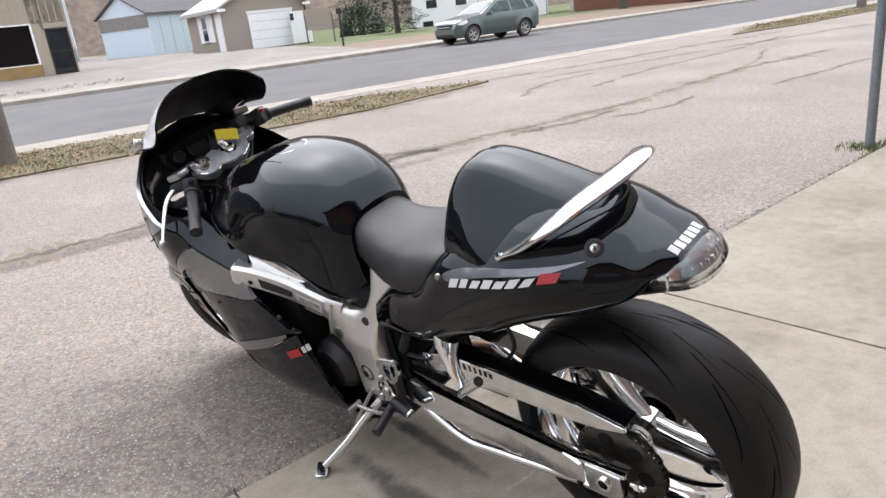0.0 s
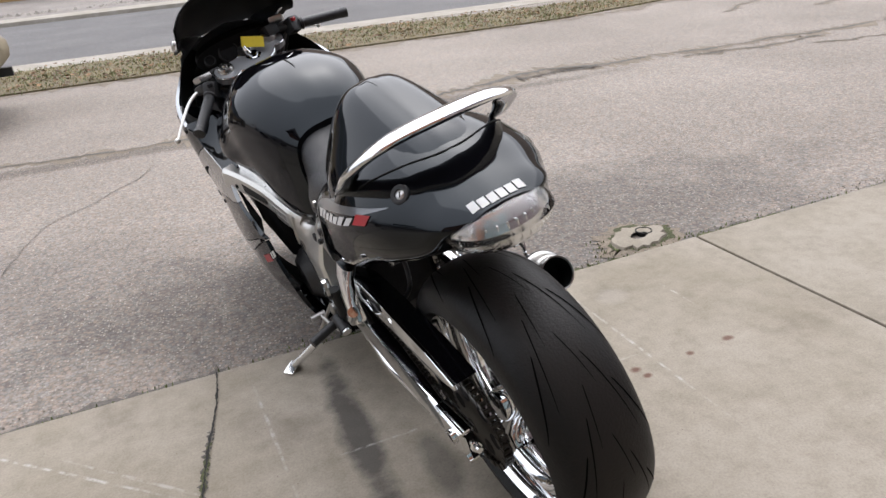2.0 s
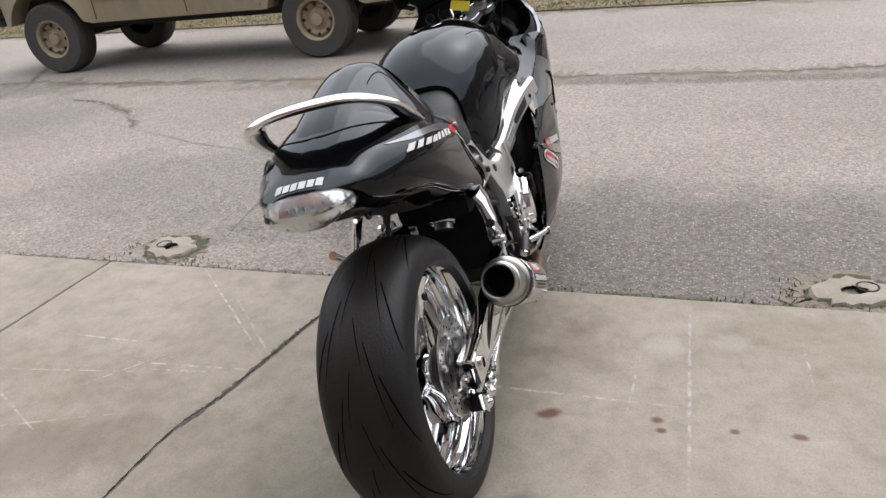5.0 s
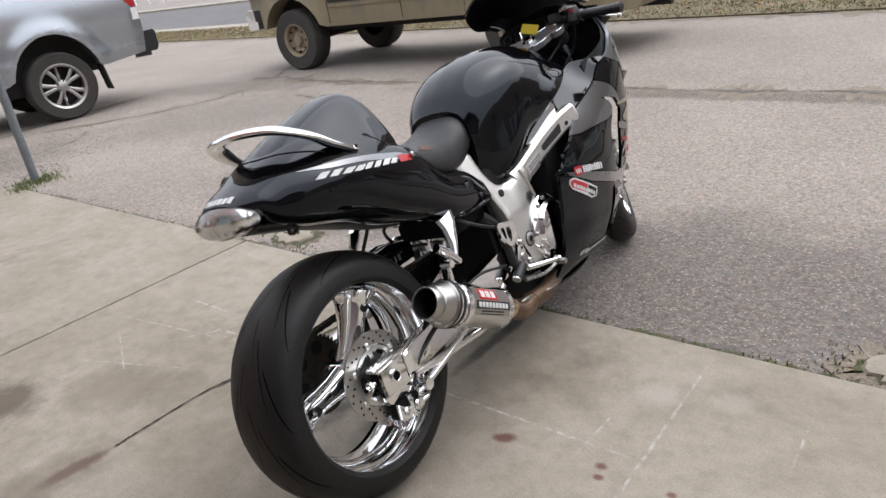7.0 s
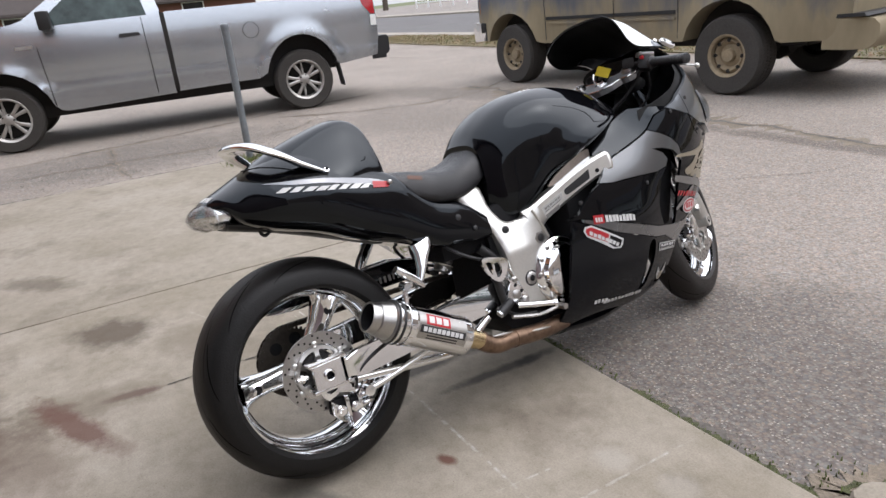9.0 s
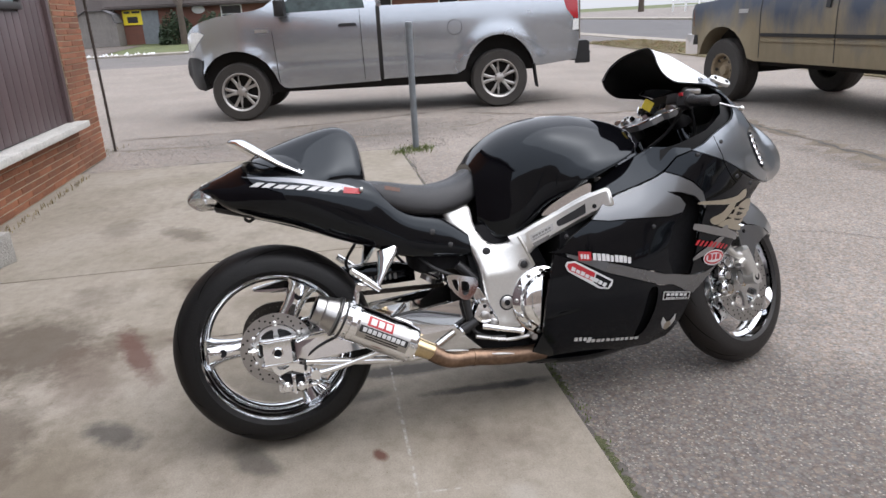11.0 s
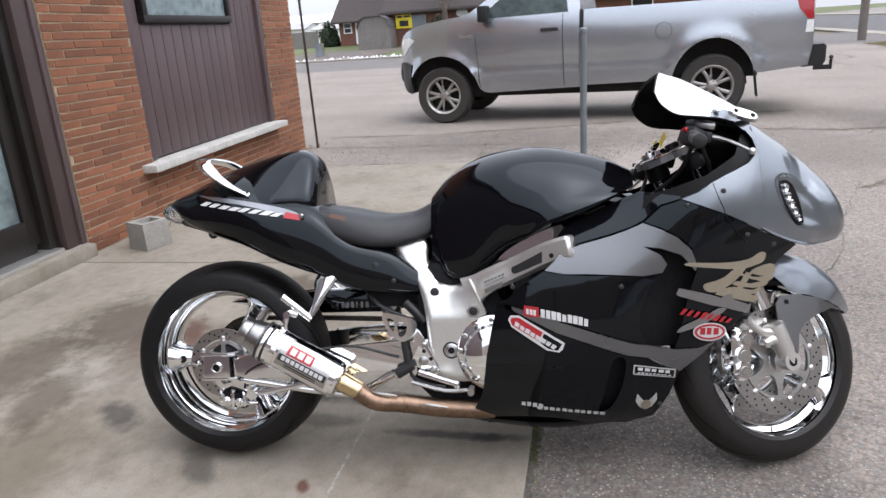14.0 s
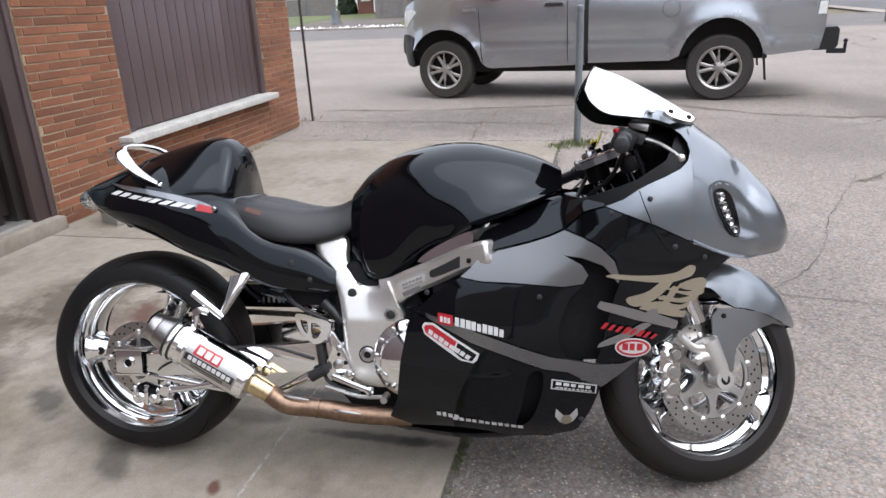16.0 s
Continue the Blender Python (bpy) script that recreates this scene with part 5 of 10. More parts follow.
def brake_disc(parent, name, y, r, ri, holes, label="drilled steel brake disc"):
    bm = bmesh.new()
    lathe(bm, [(ri, y - 0.0025), (r, y - 0.0025), (r, y + 0.0025), (ri, y + 0.0025), (ri, y - 0.0025)], (0, 0, 0), (0, 1, 0), 72)
    d = part(name, bm, M_STEEL, parent, label)
    bm = bmesh.new()
    for k in range(holes):
        a = 2 * math.pi * k / holes
        q = ri + (r - ri) * (0.22 + 0.28 * (k % 3))
        for sg in (1, -1):
            cyl(bm, (q * math.cos(a), y, q * math.sin(a)), (q * math.cos(a), y + sg * 0.0029, q * math.sin(a)), 0.0032, seg=8)
    tagged(part("drill_hole", bm, M_GROOVE, parent), kind="stuff")
    circle = lambda q, n=48: [(q * math.cos(6.28319 * i / n), q * math.sin(6.28319 * i / n)) for i in range(n)]
    rim_in, hub_r, n = ri - 0.004, 0.046 if r > 0.14 else 0.030, 6
    windows = []
    for k in range(n):
        a0 = 2 * math.pi * k / n
        a, b = (hub_r + 0.012, rim_in - 0.012) if r > 0.14 else (0.037, 0.062)
        if b - a > 0.006:
            windows.append(curve2([(q * math.cos(a0 + t), q * math.sin(a0 + t)) for q, t in ((a, -0.25), (b, -0.40), (b * 1.03, 0.0), (b, 0.40), (a, 0.25))], 3))
    bm = bmesh.new()
    sy = 1 if y > 0 else -1
    patch(bm, circle(rim_in), lambda x, z: y + sy * 0.004, 0.02, windows + [circle(0.03, 24)], 0.010)
    part("disc_carrier", bm, M_SATIN, parent)
    for k in range(2 * n if r > 0.14 else n):
        a = 2 * math.pi * (k + 0.5) / (2 * n if r > 0.14 else n)
        bolt("disc_button", ((ri + 0.002) * math.cos(a), y + sy * 0.002, (ri + 0.002) * math.sin(a)), (0, sy, 0), 0.009, 0.006, M_SATIN, parent, 12)
    return d


def grooves(parent, r, w, bead, count, spans, width=0.0045):
    """Tread grooves: thin dark ribbons set just on the tread."""
    prof = tyre_profile(r, w, bead, 40)[1:-1]
    ys, rs = [p[1] for p in prof], [p[0] for p in prof]
    bm = bmesh.new()
    for k in range(count):
        a0 = 2 * math.pi * k / count
        for y0, y1, da, sh in spans:
            rows = []
            for i in range(13):
                t = i / 12
                y = y0 + (y1 - y0) * t
                a = a0 + sh + da * (t + 0.35 * t * t)
                q = float(np.interp(y, ys, rs)) + 0.0006
                wd = width * (0.25 + 0.75 * math.sin(math.pi * min(1, t * 1.0 + 0.05)) ** 0.5) / q
                rows.append([(q * math.cos(a - wd), y, q * math.sin(a - wd)), (q * math.cos(a + wd), y, q * math.sin(a + wd))])
            rings(bm, rows, closed=False)
    part("tread_groove", bm, M_GROOVE, parent)


rear = wheel(bike, "rear_wheel", Matrix.Translation(REAR), 0.317, 0.205, 0.243, 0.192, (180, 60, 300), "wide chrome three-spoke rear wheel")
grooves(rear, 0.317, 0.205, 0.243, 10, ((0.004, 0.022, 0.26, 0.0), (-0.004, -0.022, 0.26, 0.31), (0.026, 0.062, 0.40, 0.16), (-0.026, -0.062, 0.40, 0.47), (0.052, 0.096, 0.36, 0.36), (-0.052, -0.096, 0.36, 0.05)), 0.0052)
brake_disc(rear, "brake_disc", -0.098, 0.112, 0.078, 44)
bm = bmesh.new()
lathe(bm, [(0.0, -0.093), (0.052, -0.093), (0.056, -0.088), (0.058, -0.06), (0.05, -0.05)], (0, 0, 0), (0, 1, 0), 40)
part("hub_cap", bm, M_PLASTIC, rear, "black hub behind the brake disc")

# front end: everything that turns with the bars
RAKE, STEER = radians(24), radians(23.5)
AX = Vector((-math.sin(RAKE), 0, math.cos(RAKE)))
FOOT = Vector((1.790, 0, 0.0))
TURN = Matrix.Translation((0.0065, -0.015, 0.0)) @ Matrix.Translation(FOOT) @ Matrix.Rotation(STEER, 4, AX) @ Matrix.Translation(-FOOT)
fw = wheel(bike, "front_wheel", TURN @ Matrix.Translation(FRONT), 0.309, 0.125, 0.236, 0.105, (90, 210, 330), "chrome three-spoke front wheel")
grooves(fw, 0.309, 0.125, 0.236, 12, ((0.008, 0.052, 0.36, 0.0), (-0.008, -0.052, 0.36, 0.26)), 0.004)
brake_disc(fw, "brake_disc", -0.062, 0.162, 0.120, 72)
brake_disc(fw, "brake_disc", 0.062, 0.162, 0.120, 72)


def axis_point(z):
    return Vector((1.790 - z * math.tan(RAKE), 0, z))


for sgn in (1, -1):
    off = Vector((0.03, sgn * 0.103, 0))
    top, mid_, low = axis_point(0.918) + off, axis_point(0.52) + off, Vector((1.668, sgn * 0.103, 0.292))
    bm = bmesh.new()
    cyl(bm, top, mid_ + (low - mid_) * 0.35, 0.0235, seg=28)
    part("fork_tube", bm, M_CHROME, bike, matrix=TURN)
    bm = bmesh.new()
    d = (low - mid_)
    tube(bm, [Vector((1.640, sgn * 0.103, 0.388)), Vector((1.655, sgn * 0.104, 0.352)), Vector((1.672, sgn * 0.106, 0.312)), Vector((1.684, sgn * 0.106, 0.268))], [0.031, 0.031, 0.027, 0.022], 18, 5)
    cyl(bm, FRONT + Vector((0, sgn * 0.085, 0)), FRONT + Vector((0, sgn * 0.128, 0)), 0.027, seg=24)
    tube(bm, [Vector((1.655, sgn * 0.106, 0.345)), Vector((1.620, sgn * 0.112, 0.345)), Vector((1.596, sgn * 0.114, 0.334))], [0.020, 0.016, 0.015], 12, 4)
    tube(bm, [Vector((1.640, sgn * 0.106, 0.368)), Vector((1.590, sgn * 0.114, 0.372)), Vector((1.543, sgn * 0.114, 0.410))], [0.018, 0.012, 0.013], 12, 4)
    leg = part("fork_slider", bm, M_ALU, bike, "satin aluminium fork leg", matrix=TURN)
    bm = bmesh.new()
    cyl(bm, FRONT + Vector((0, sgn * 0.127, 0)), FRONT + Vector((0, sgn * 0.1285, 0)), 0.014, seg=16)
    part("axle_hole", bm, M_DARK, leg)
    for x, z in ((1.543, 0.411), (1.596, 0.333)):
        bolt("caliper_mount_bolt", (x, sgn * 0.114, z), (0, sgn, 0), 0.011, 0.018, M_SATIN, leg, 6, 0.8)
    bm = bmesh.new()
    for x, z in ((1.546, 0.352), (1.536, 0.307), (1.534, 0.262)):
        cyl(bm, (x, sgn * 0.070, z), (x, sgn * 0.106, z), 0.0235, 0.0225, seg=24)
    plate(bm, curve2([(1.505, 0.385), (1.530, 0.388), (1.562, 0.372), (1.558, 0.345), (1.566, 0.325), (1.552, 0.305), (1.560, 0.270), (1.545, 0.236), (1.515, 0.234), (1.498, 0.262), (1.506, 0.290), (1.494, 0.315), (1.504, 0.345)], 2), sgn * 0.052, sgn * 0.098, 0.004)
    cal = part("brake_caliper", bm, M_CHROME, bike, "polished six-piston front brake caliper", matrix=TURN)
    for x, z in ((1.546, 0.352), (1.536, 0.307), (1.534, 0.262)):
        bolt("piston_cap", (x, sgn * 0.106, z), (0, sgn, 0), 0.014, 0.003, M_STEEL, cal, 20, 0.95)
    for x, z in ((1.508, 0.372), (1.500, 0.300), (1.508, 0.246)):
        bolt("caliper_bolt", (x, sgn * 0.098, z), (0, sgn, 0), 0.008, 0.010, M_STEEL, cal, 8)
    bm = bmesh.new()
    tube(bm, [(1.512, sgn * 0.098, 0.385), (1.470, sgn * 0.112, 0.405), (1.440, sgn * 0.110, 0.450), (1.470, sgn * 0.085, 0.560), (1.500, sgn * 0.060, 0.660)], 0.0045, 8, 6)
    part("brake_hose", bm, M_PLASTIC, cal)
# mudguard: a crowned shell, a crease, and flat flanks down to the axle
bm = bmesh.new()
rows = []
CREASE = ((20, 28, 38, 52, 72, 82, 92, 110, 165), (0.338, 0.288, 0.256, 0.227, 0.204, 0.215, 0.25, 0.272, 0.278))
for a in [a / 56 for a in range(57)]:
    deg = 165 - 144.5 * a
    th = radians(deg)
    rr = float(np.interp(deg, (20, 32, 45, 60, 75, 90, 130, 165), (0.350, 0.347, 0.343, 0.339, 0.335, 0.333, 0.333, 0.332)))
    hw = 0.082 * float(np.interp(deg, (20, 23, 27, 33, 42, 60), (0.06, 0.36, 0.60, 0.80, 0.95, 1.0)))
    rc = min(rr - 0.004, float(np.interp(deg, *CREASE)))
    half_row = [(0.0, rr), (hw * 0.35, rr - 0.002), (hw * 0.65, rr - 0.010), (hw * 0.86, rr - 0.026 * min(1, (rr - rc) / 0.05)), (hw * 1.0, rr * 0.55 + rc * 0.45), (hw * 1.10, rc)]
    full = [(-y, q) for y, q in half_row[:0:-1]] + half_row
    rows.append([(FRONT.x + q * math.cos(th), y, FRONT.z + q * math.sin(th)) for y, q in full])
rings(bm, rows, closed=False)
guard_shell = part("front_mudguard", bm, M_SILVER, bike, "grey metallic front mudguard", matrix=TURN)
for sg in (1, -1):
    bm = bmesh.new()
    patch(bm, [(1.668, 0.448), (1.690, 0.472), (1.743, 0.473), (1.817, 0.460), (1.881, 0.438), (1.931, 0.413), (1.875, 0.424), (1.816, 0.412), (1.76, 0.386), (1.735, 0.356), (1.724, 0.301), (1.711, 0.294), (1.69, 0.326), (1.668, 0.371)], lambda x, z: sg * (0.091 + 0.012 * (0.47 - z) / 0.17 - 0.30 * max(0.0, x - 1.83)), 0.02, thick=0.004)
    part("flank", bm, M_PALE, guard_shell, "grey side of the mudguard")
    bolt("flank_bolt", (1.705, sg * 0.094, 0.452), (0, sg, 0), 0.007, 0.003, M_DARK, guard_shell)

# screen
SCR = [
    [(1.655, 0, 1.014), (1.640, 0.075, 1.010), (1.600, 0.145, 1.000), (1.548, 0.203, 0.990)],
    [(1.595, 0, 1.053), (1.582, 0.085, 1.046), (1.548, 0.155, 1.029), (1.506, 0.204, 1.003)],
    [(1.530, 0, 1.092), (1.516, 0.094, 1.082), (1.486, 0.162, 1.058), (1.452, 0.205, 1.010)],
    [(1.452, 0, 1.133), (1.438, 0.096, 1.124), (1.415, 0.164, 1.094), (1.392, 0.203, 1.020)],
    [(1.405, 0, 1.151), (1.392, 0.094, 1.142), (1.372, 0.160, 1.112), (1.352, 0.200, 1.050)],
    [(1.383, 0, 1.160), (1.369, 0.092, 1.151), (1.350, 0.154, 1.124), (1.336, 0.194, 1.084)],
]
rows = []
for r in SCR:
    h = smooth_path(r, 6)
    rows.append([Vector((p.x, -p.y, p.z)) for p in h[:0:-1]] + h)
cols = [smooth_path([r[i] for r in rows], 6) for i in range(len(rows[0]))]
GRID = [[c[k] for c in cols] for k in range(len(cols[0]))]
half = len(GRID[0]) // 2


def on_screen(u, v):
    """A point of the screen: u from the nose (0) to the rear edge (1), v across from -1 to 1."""
    a, b = u * (len(GRID) - 1), (v + 1) / 2 * (len(GRID[0]) - 1)
    k, j = min(int(a), len(GRID) - 2), min(int(b), len(GRID[0]) - 2)
    a, b = a - k, b - j
    return (GRID[k][j] * (1 - b) + GRID[k][j + 1] * b) * (1 - a) + (GRID[k + 1][j] * (1 - b) + GRID[k + 1][j + 1] * b) * a


for nm, mt, off, lab in (("screen", M_SKYSCREEN, 0.0, "white-topped windscreen"), ("screen_lining", M_INNER, -0.004, "black inside of the windscreen")):
    bm = bmesh.new()
    rings(bm, [[q + Vector((-0.4 * off, 0, off)) for q in r] for r in GRID], closed=False)
    part(nm, bm, mt, bike, lab)
for sg in (1, -1):
    bm = bmesh.new()
    rings(bm, [[on_screen(0.30 * k / 14, sg * (0.60 + 0.20 * k / 14 + (0.40 - 0.20 * k / 14) * j / 8)) + Vector((0, sg * 0.0018, 0.0018)) for j in range(9)] for k in range(15)], closed=False)
    part("screen_flank", bm, M_SILVER, bike, "grey painted flank of the windscreen")
bm = bmesh.new()
tube(bm, [r[0] for r in GRID] + GRID[-1][1:] + [r[-1] for r in GRID[-2::-1]], 0.0022, 6, 1)
part("screen_edge", bm, M_INNER, bike, "black rubber edge of the windscreen")

# silencer and pipe
A, B = Vector((0.408, -0.222, 0.283)), Vector((0.188, -0.226, 0.4075))
dn = (B - A).normalized()
L_CAN = (B - A).length
bm = bmesh.new()
lathe(bm, [(0.0, -0.004), (0.040, -0.004), (0.055, 0.002), (0.0585, 0.012), (0.0585, L_CAN - 0.012), (0.060, L_CAN - 0.008), (0.060, L_CAN + 0.0), (0.0, L_CAN)], A, dn, 48)
can = part("silencer", bm, M_CHROME, bike, "polished round silencer with a red and white badge")
bm = bmesh.new()
lathe(bm, [(0.060, L_CAN + 0.0), (0.060, L_CAN + 0.010), (0.0575, L_CAN + 0.012), (0.0535, L_CAN + 0.014), (0.047, L_CAN + 0.046), (0.0455, L_CAN + 0.050), (0.0425, L_CAN + 0.052), (0.0415, L_CAN + 0.076), (0.0405, L_CAN + 0.0775), (0.0375, L_CAN + 0.0765), (0.0368, L_CAN + 0.03)], A, dn, 48)
part("end_cone", bm, M_STEEL, can)
bm = bmesh.new()
lathe(bm, [(0.0366, L_CAN + 0.074), (0.0362, L_CAN + 0.01), (0.0, L_CAN + 0.01)], A, dn, 32)
part("bore", bm, M_DARK, can)
for q in (L_CAN - 0.012, L_CAN + 0.006):
    bm = bmesh.new()
    lathe(bm, [(0.0586, q - 0.004), (0.0615, q - 0.003), (0.0615, q + 0.003), (0.0586, q + 0.004)], A, dn, 40)
    part("clamp_band", bm, M_PLASTIC, can)
xs_, ys_, zs_ = basis(dn)
for q in (0.014, L_CAN - 0.026):
    for k in range(10):
        t = 6.2832 * k / 10
        o = xs_ * math.cos(t) + ys_ * math.sin(t)
        bolt("rivet", A + zs_ * q + o * 0.0582, o, 0.0032, 0.0016, M_STEEL, can, 8)
bm = bmesh.new()
lathe(bm, [(0.0588, L_CAN - 0.050), (0.0608, L_CAN - 0.049), (0.0608, L_CAN - 0.034), (0.0588, L_CAN - 0.033)], A, dn, 40)
part("silencer_strap", bm, M_CHROME, can)
bm = bmesh.new()
tube(bm, [(0.246, -0.225, 0.442), (0.252, -0.226, 0.468), (0.262, -0.222, 0.490), (0.285, -0.214, 0.482)], [0.010, 0.009, 0.010, 0.008], 10, 4, flat=(0.6, 1.0))
cyl(bm, (0.259, -0.205, 0.487), (0.259, -0.236, 0.487), 0.0125, 0.0105, 18)
part("strap_bolt", bm, M_CHROME, can)
bm = bmesh.new()
cyl(bm, A - dn * 0.004, A - dn * 0.065, 0.030, 0.028, 28)
part("link_sleeve", bm, M_BRASS, can)
bm = bmesh.new()
tube(bm, [A - dn * 0.05, A - dn * 0.12 + Vector((0, 0, -0.004)), (0.60, -0.205, 0.207), (0.72, -0.188, 0.186), (0.86, -0.15, 0.170)], 0.0275, 20, 6)
pipe = part("exhaust_pipe", bm, M_HEAT, bike, "heat-stained steel exhaust pipe")
for x, z in ((0.505, 0.248), (0.655, 0.212)):
    bm = bmesh.new()
    tube(bm, [(x, -0.235, z + 0.004), (x + 0.02, -0.237, z + 0.001), (x + 0.05, -0.235, z - 0.004), (x + 0.075, -0.231, z - 0.009)], [0.002, 0.0042, 0.0042, 0.002], 8, 4)
    part("pipe_spring", bm, M_STEEL, pipe)
for q in (0.068, 0.135):
    bm = bmesh.new()
    lathe(bm, [(0.0272, -0.004), (0.0296, -0.003), (0.0296, 0.003), (0.0272, 0.004)], A - dn * q if q < 0.1 else Vector((0.60, -0.205, 0.207)), dn if q < 0.1 else (-0.98, -0.1, 0.17), 24)
    part("pipe_joint", bm, M_HEAT, pipe)

# swingarm
for sgn in (1, -1):
    arm = new("swingarm")
    arm.parent, arm["label"] = bike, "chromed extended swingarm"
    bm = bmesh.new()
    y0, y1 = sgn * 0.132, sgn * 0.165
    plate(bm, [(0.70, 0.395), (0.58, 0.388), (0.30, 0.362), (0.10, 0.350), (0.05, 0.345), (0.05, 0.276), (0.10, 0.275), (0.30, 0.285), (0.58, 0.302), (0.70, 0.33)], y0, y1, 0.011)
    part("beam", bm, M_CHROME, arm)
    bm = bmesh.new()
    tube(bm, [(0.56, sgn * 0.148, 0.285), (0.44, sgn * 0.148, 0.225), (0.30, sgn * 0.148, 0.235), (0.08, sgn * 0.148, 0.268)], 0.013, 12, 5)
    part("brace", bm, M_CHROME, arm)
    bm = bmesh.new()
    ring = [(0.0135 * math.cos(6.2832 * i / 20), 0.314 + 0.0135 * math.sin(6.2832 * i / 20)) for i in range(20)]
    patch(bm, curve2([(-0.042, 0.340), (-0.034, 0.347), (0.034, 0.349), (0.041, 0.342), (0.041, 0.286), (0.034, 0.280), (-0.034, 0.281), (-0.042, 0.288)], 2), lambda x, z: sgn * 0.169, 0.014, [ring], 0.012)
    block = part("axle_block", bm, M_CHROME, arm)
    for z0, z1 in ((0.347, 0.357), (0.271, 0.281)):
        bm = bmesh.new()
        box(bm, (0.004, sgn * 0.150, (z0 + z1) / 2), (0.112, 0.034, z1 - z0), bevel=0.003)
        part("arm_end", bm, M_CHROME, arm)
    bm = bmesh.new()
    box(bm, (0.0, sgn * 0.146, 0.314), (0.070, 0.022, 0.062), bevel=0.004)
    part("block_core", bm, M_DARK, arm)
    bm = bmesh.new()
    lathe(bm, [(0.0115, 0.150), (0.0115, 0.1745), (0.0135, 0.1755), (0.0165, 0.1745), (0.0170, 0.168)], (0, 0, 0.314), (0, sgn, 0), 28)
    part("axle_nut", bm, M_CHROME, arm)

# ---- the motorcycle's fittings ----
def decal(outline, material, sides=(-1,), off=0.0015, fn=fair_smooth, label="", parent=None, step=0.012):
    """A thin sticker laid on a side surface."""
    for sg in sides:
        bm = bmesh.new()
        patch(bm, outline, lambda x, z: sg * (fn(x, z) + off), step, thick=0.001)
        part("decal", bm, material, parent or bike, label)


def bars(quad, material, n, sides=(-1,), off=0.0015, fn=fair_smooth, gap=0.28, parent=None, seed=1, label="", slant=0.0):
    """A line of unreadable lettering: short plain bars inside the quad (top left, top right, bottom right, bottom left)."""
    rnd = random.Random(seed)
    p = [Vector(q) for q in quad]
    at = lambda u, v: (p[0] * (1 - u) + p[1] * u) * (1 - v) + (p[3] * (1 - u) + p[2] * u) * v
    for sg in sides:
        if parent is None:
            word = new("lettering")
            word.parent = bike
        else:
            word = parent
        for k in range(n):
            a, b = k / n, (k + 1 - gap * rnd.uniform(0.6, 1.3)) / n
            top = rnd.choice((0.0, 0.0, 0.12))
            o = [at(min(1, a + slant), top), at(min(1, b + slant), top), at(b, 1), at(a, 1)]
            bm = bmesh.new()
            patch(bm, [(q.x, q.y) for q in o], lambda x, z: sg * (fn(x, z) + off), 0.02)
            part("bar", bm, material, word, label)


# brush-stroke emblem, script and stickers on the right-hand fairing
BRUSH = [
    curve2([(1.39, 0.613), (1.409, 0.618), (1.457, 0.615), (1.513, 0.614), (1.564, 0.619), (1.588, 0.631), (1.603, 0.637), (1.617, 0.632), (1.615, 0.617), (1.605, 0.607), (1.584, 0.601), (1.565, 0.596), (1.529, 0.594), (1.464, 0.601), (1.41, 0.607)], 2),
    curve2([(1.560, 0.596), (1.531, 0.563), (1.503, 0.543), (1.475, 0.532), (1.452, 0.537), (1.443, 0.548), (1.448, 0.558), (1.473, 0.564), (1.501, 0.575), (1.529, 0.597)], 2),
    curve2([(1.571, 0.581), (1.595, 0.596), (1.630, 0.602), (1.648, 0.596), (1.652, 0.580), (1.644, 0.567), (1.621, 0.567)], 2),
    curve2([(1.55, 0.581), (1.568, 0.573), (1.598, 0.567), (1.645, 0.569), (1.643, 0.556), (1.61, 0.553), (1.544, 0.576)], 2),
    curve2([(1.527, 0.558), (1.543, 0.56), (1.576, 0.55), (1.628, 0.556), (1.626, 0.541), (1.585, 0.537), (1.526, 0.55)], 2),
    curve2([(1.503, 0.543), (1.529, 0.545), (1.547, 0.541), (1.583, 0.531), (1.606, 0.539), (1.606, 0.526), (1.579, 0.518), (1.545, 0.526), (1.489, 0.535)], 2),
    [(1.559, 0.585), (1.578, 0.58), (1.545, 0.526), (1.53, 0.53)],
    [(1.489, 0.541), (1.533, 0.53), (1.604, 0.511), (1.596, 0.495), (1.565, 0.501), (1.475, 0.527)],
    [(1.378, 0.548), (1.418, 0.539), (1.475, 0.523), (1.493, 0.516), (1.507, 0.525), (1.523, 0.525), (1.527, 0.51), (1.582, 0.487), (1.577, 0.464), (1.506, 0.487), (1.468, 0.497), (1.376, 0.527), (1.371, 0.533)],
    curve2([(1.486, 0.487), (1.51, 0.483), (1.476, 0.459), (1.436, 0.438), (1.40, 0.427), (1.375, 0.422), (1.385, 0.437), (1.421, 0.454), (1.461, 0.472)], 2),
]
for k, s in enumerate(BRUSH):
    decal(s, M_GOLD_DECAL if k < 8 else M_GREY_DECAL, (1, -1), 0.0012 + 0.0003 * k)
bars([(1.385, 0.496), (1.530, 0.456), (1.525, 0.440), (1.380, 0.475)], M_RED_DECAL, 8, (1, -1), 0.005, seed=2, slant=0.06, gap=0.4)
OVAL = lambda cx, cz, a, b, tilt=0.0: [(cx + a * math.cos(t), cz + b * math.sin(t) + tilt * a * math.cos(t)) for t in [6.2832 * i / 28 for i in range(28)]]
decal(OVAL(1.466, 0.420, 0.047, 0.027, -0.05), M_WHITE_DECAL, off=0.006, label="white oval sticker with a red rim")
decal(OVAL(1.466, 0.420, 0.043, 0.023, -0.05), M_RED_DECAL, off=0.0066)
decal(OVAL(1.466, 0.420, 0.036, 0.017, -0.05), M_WHITE_DECAL, off=0.0072)
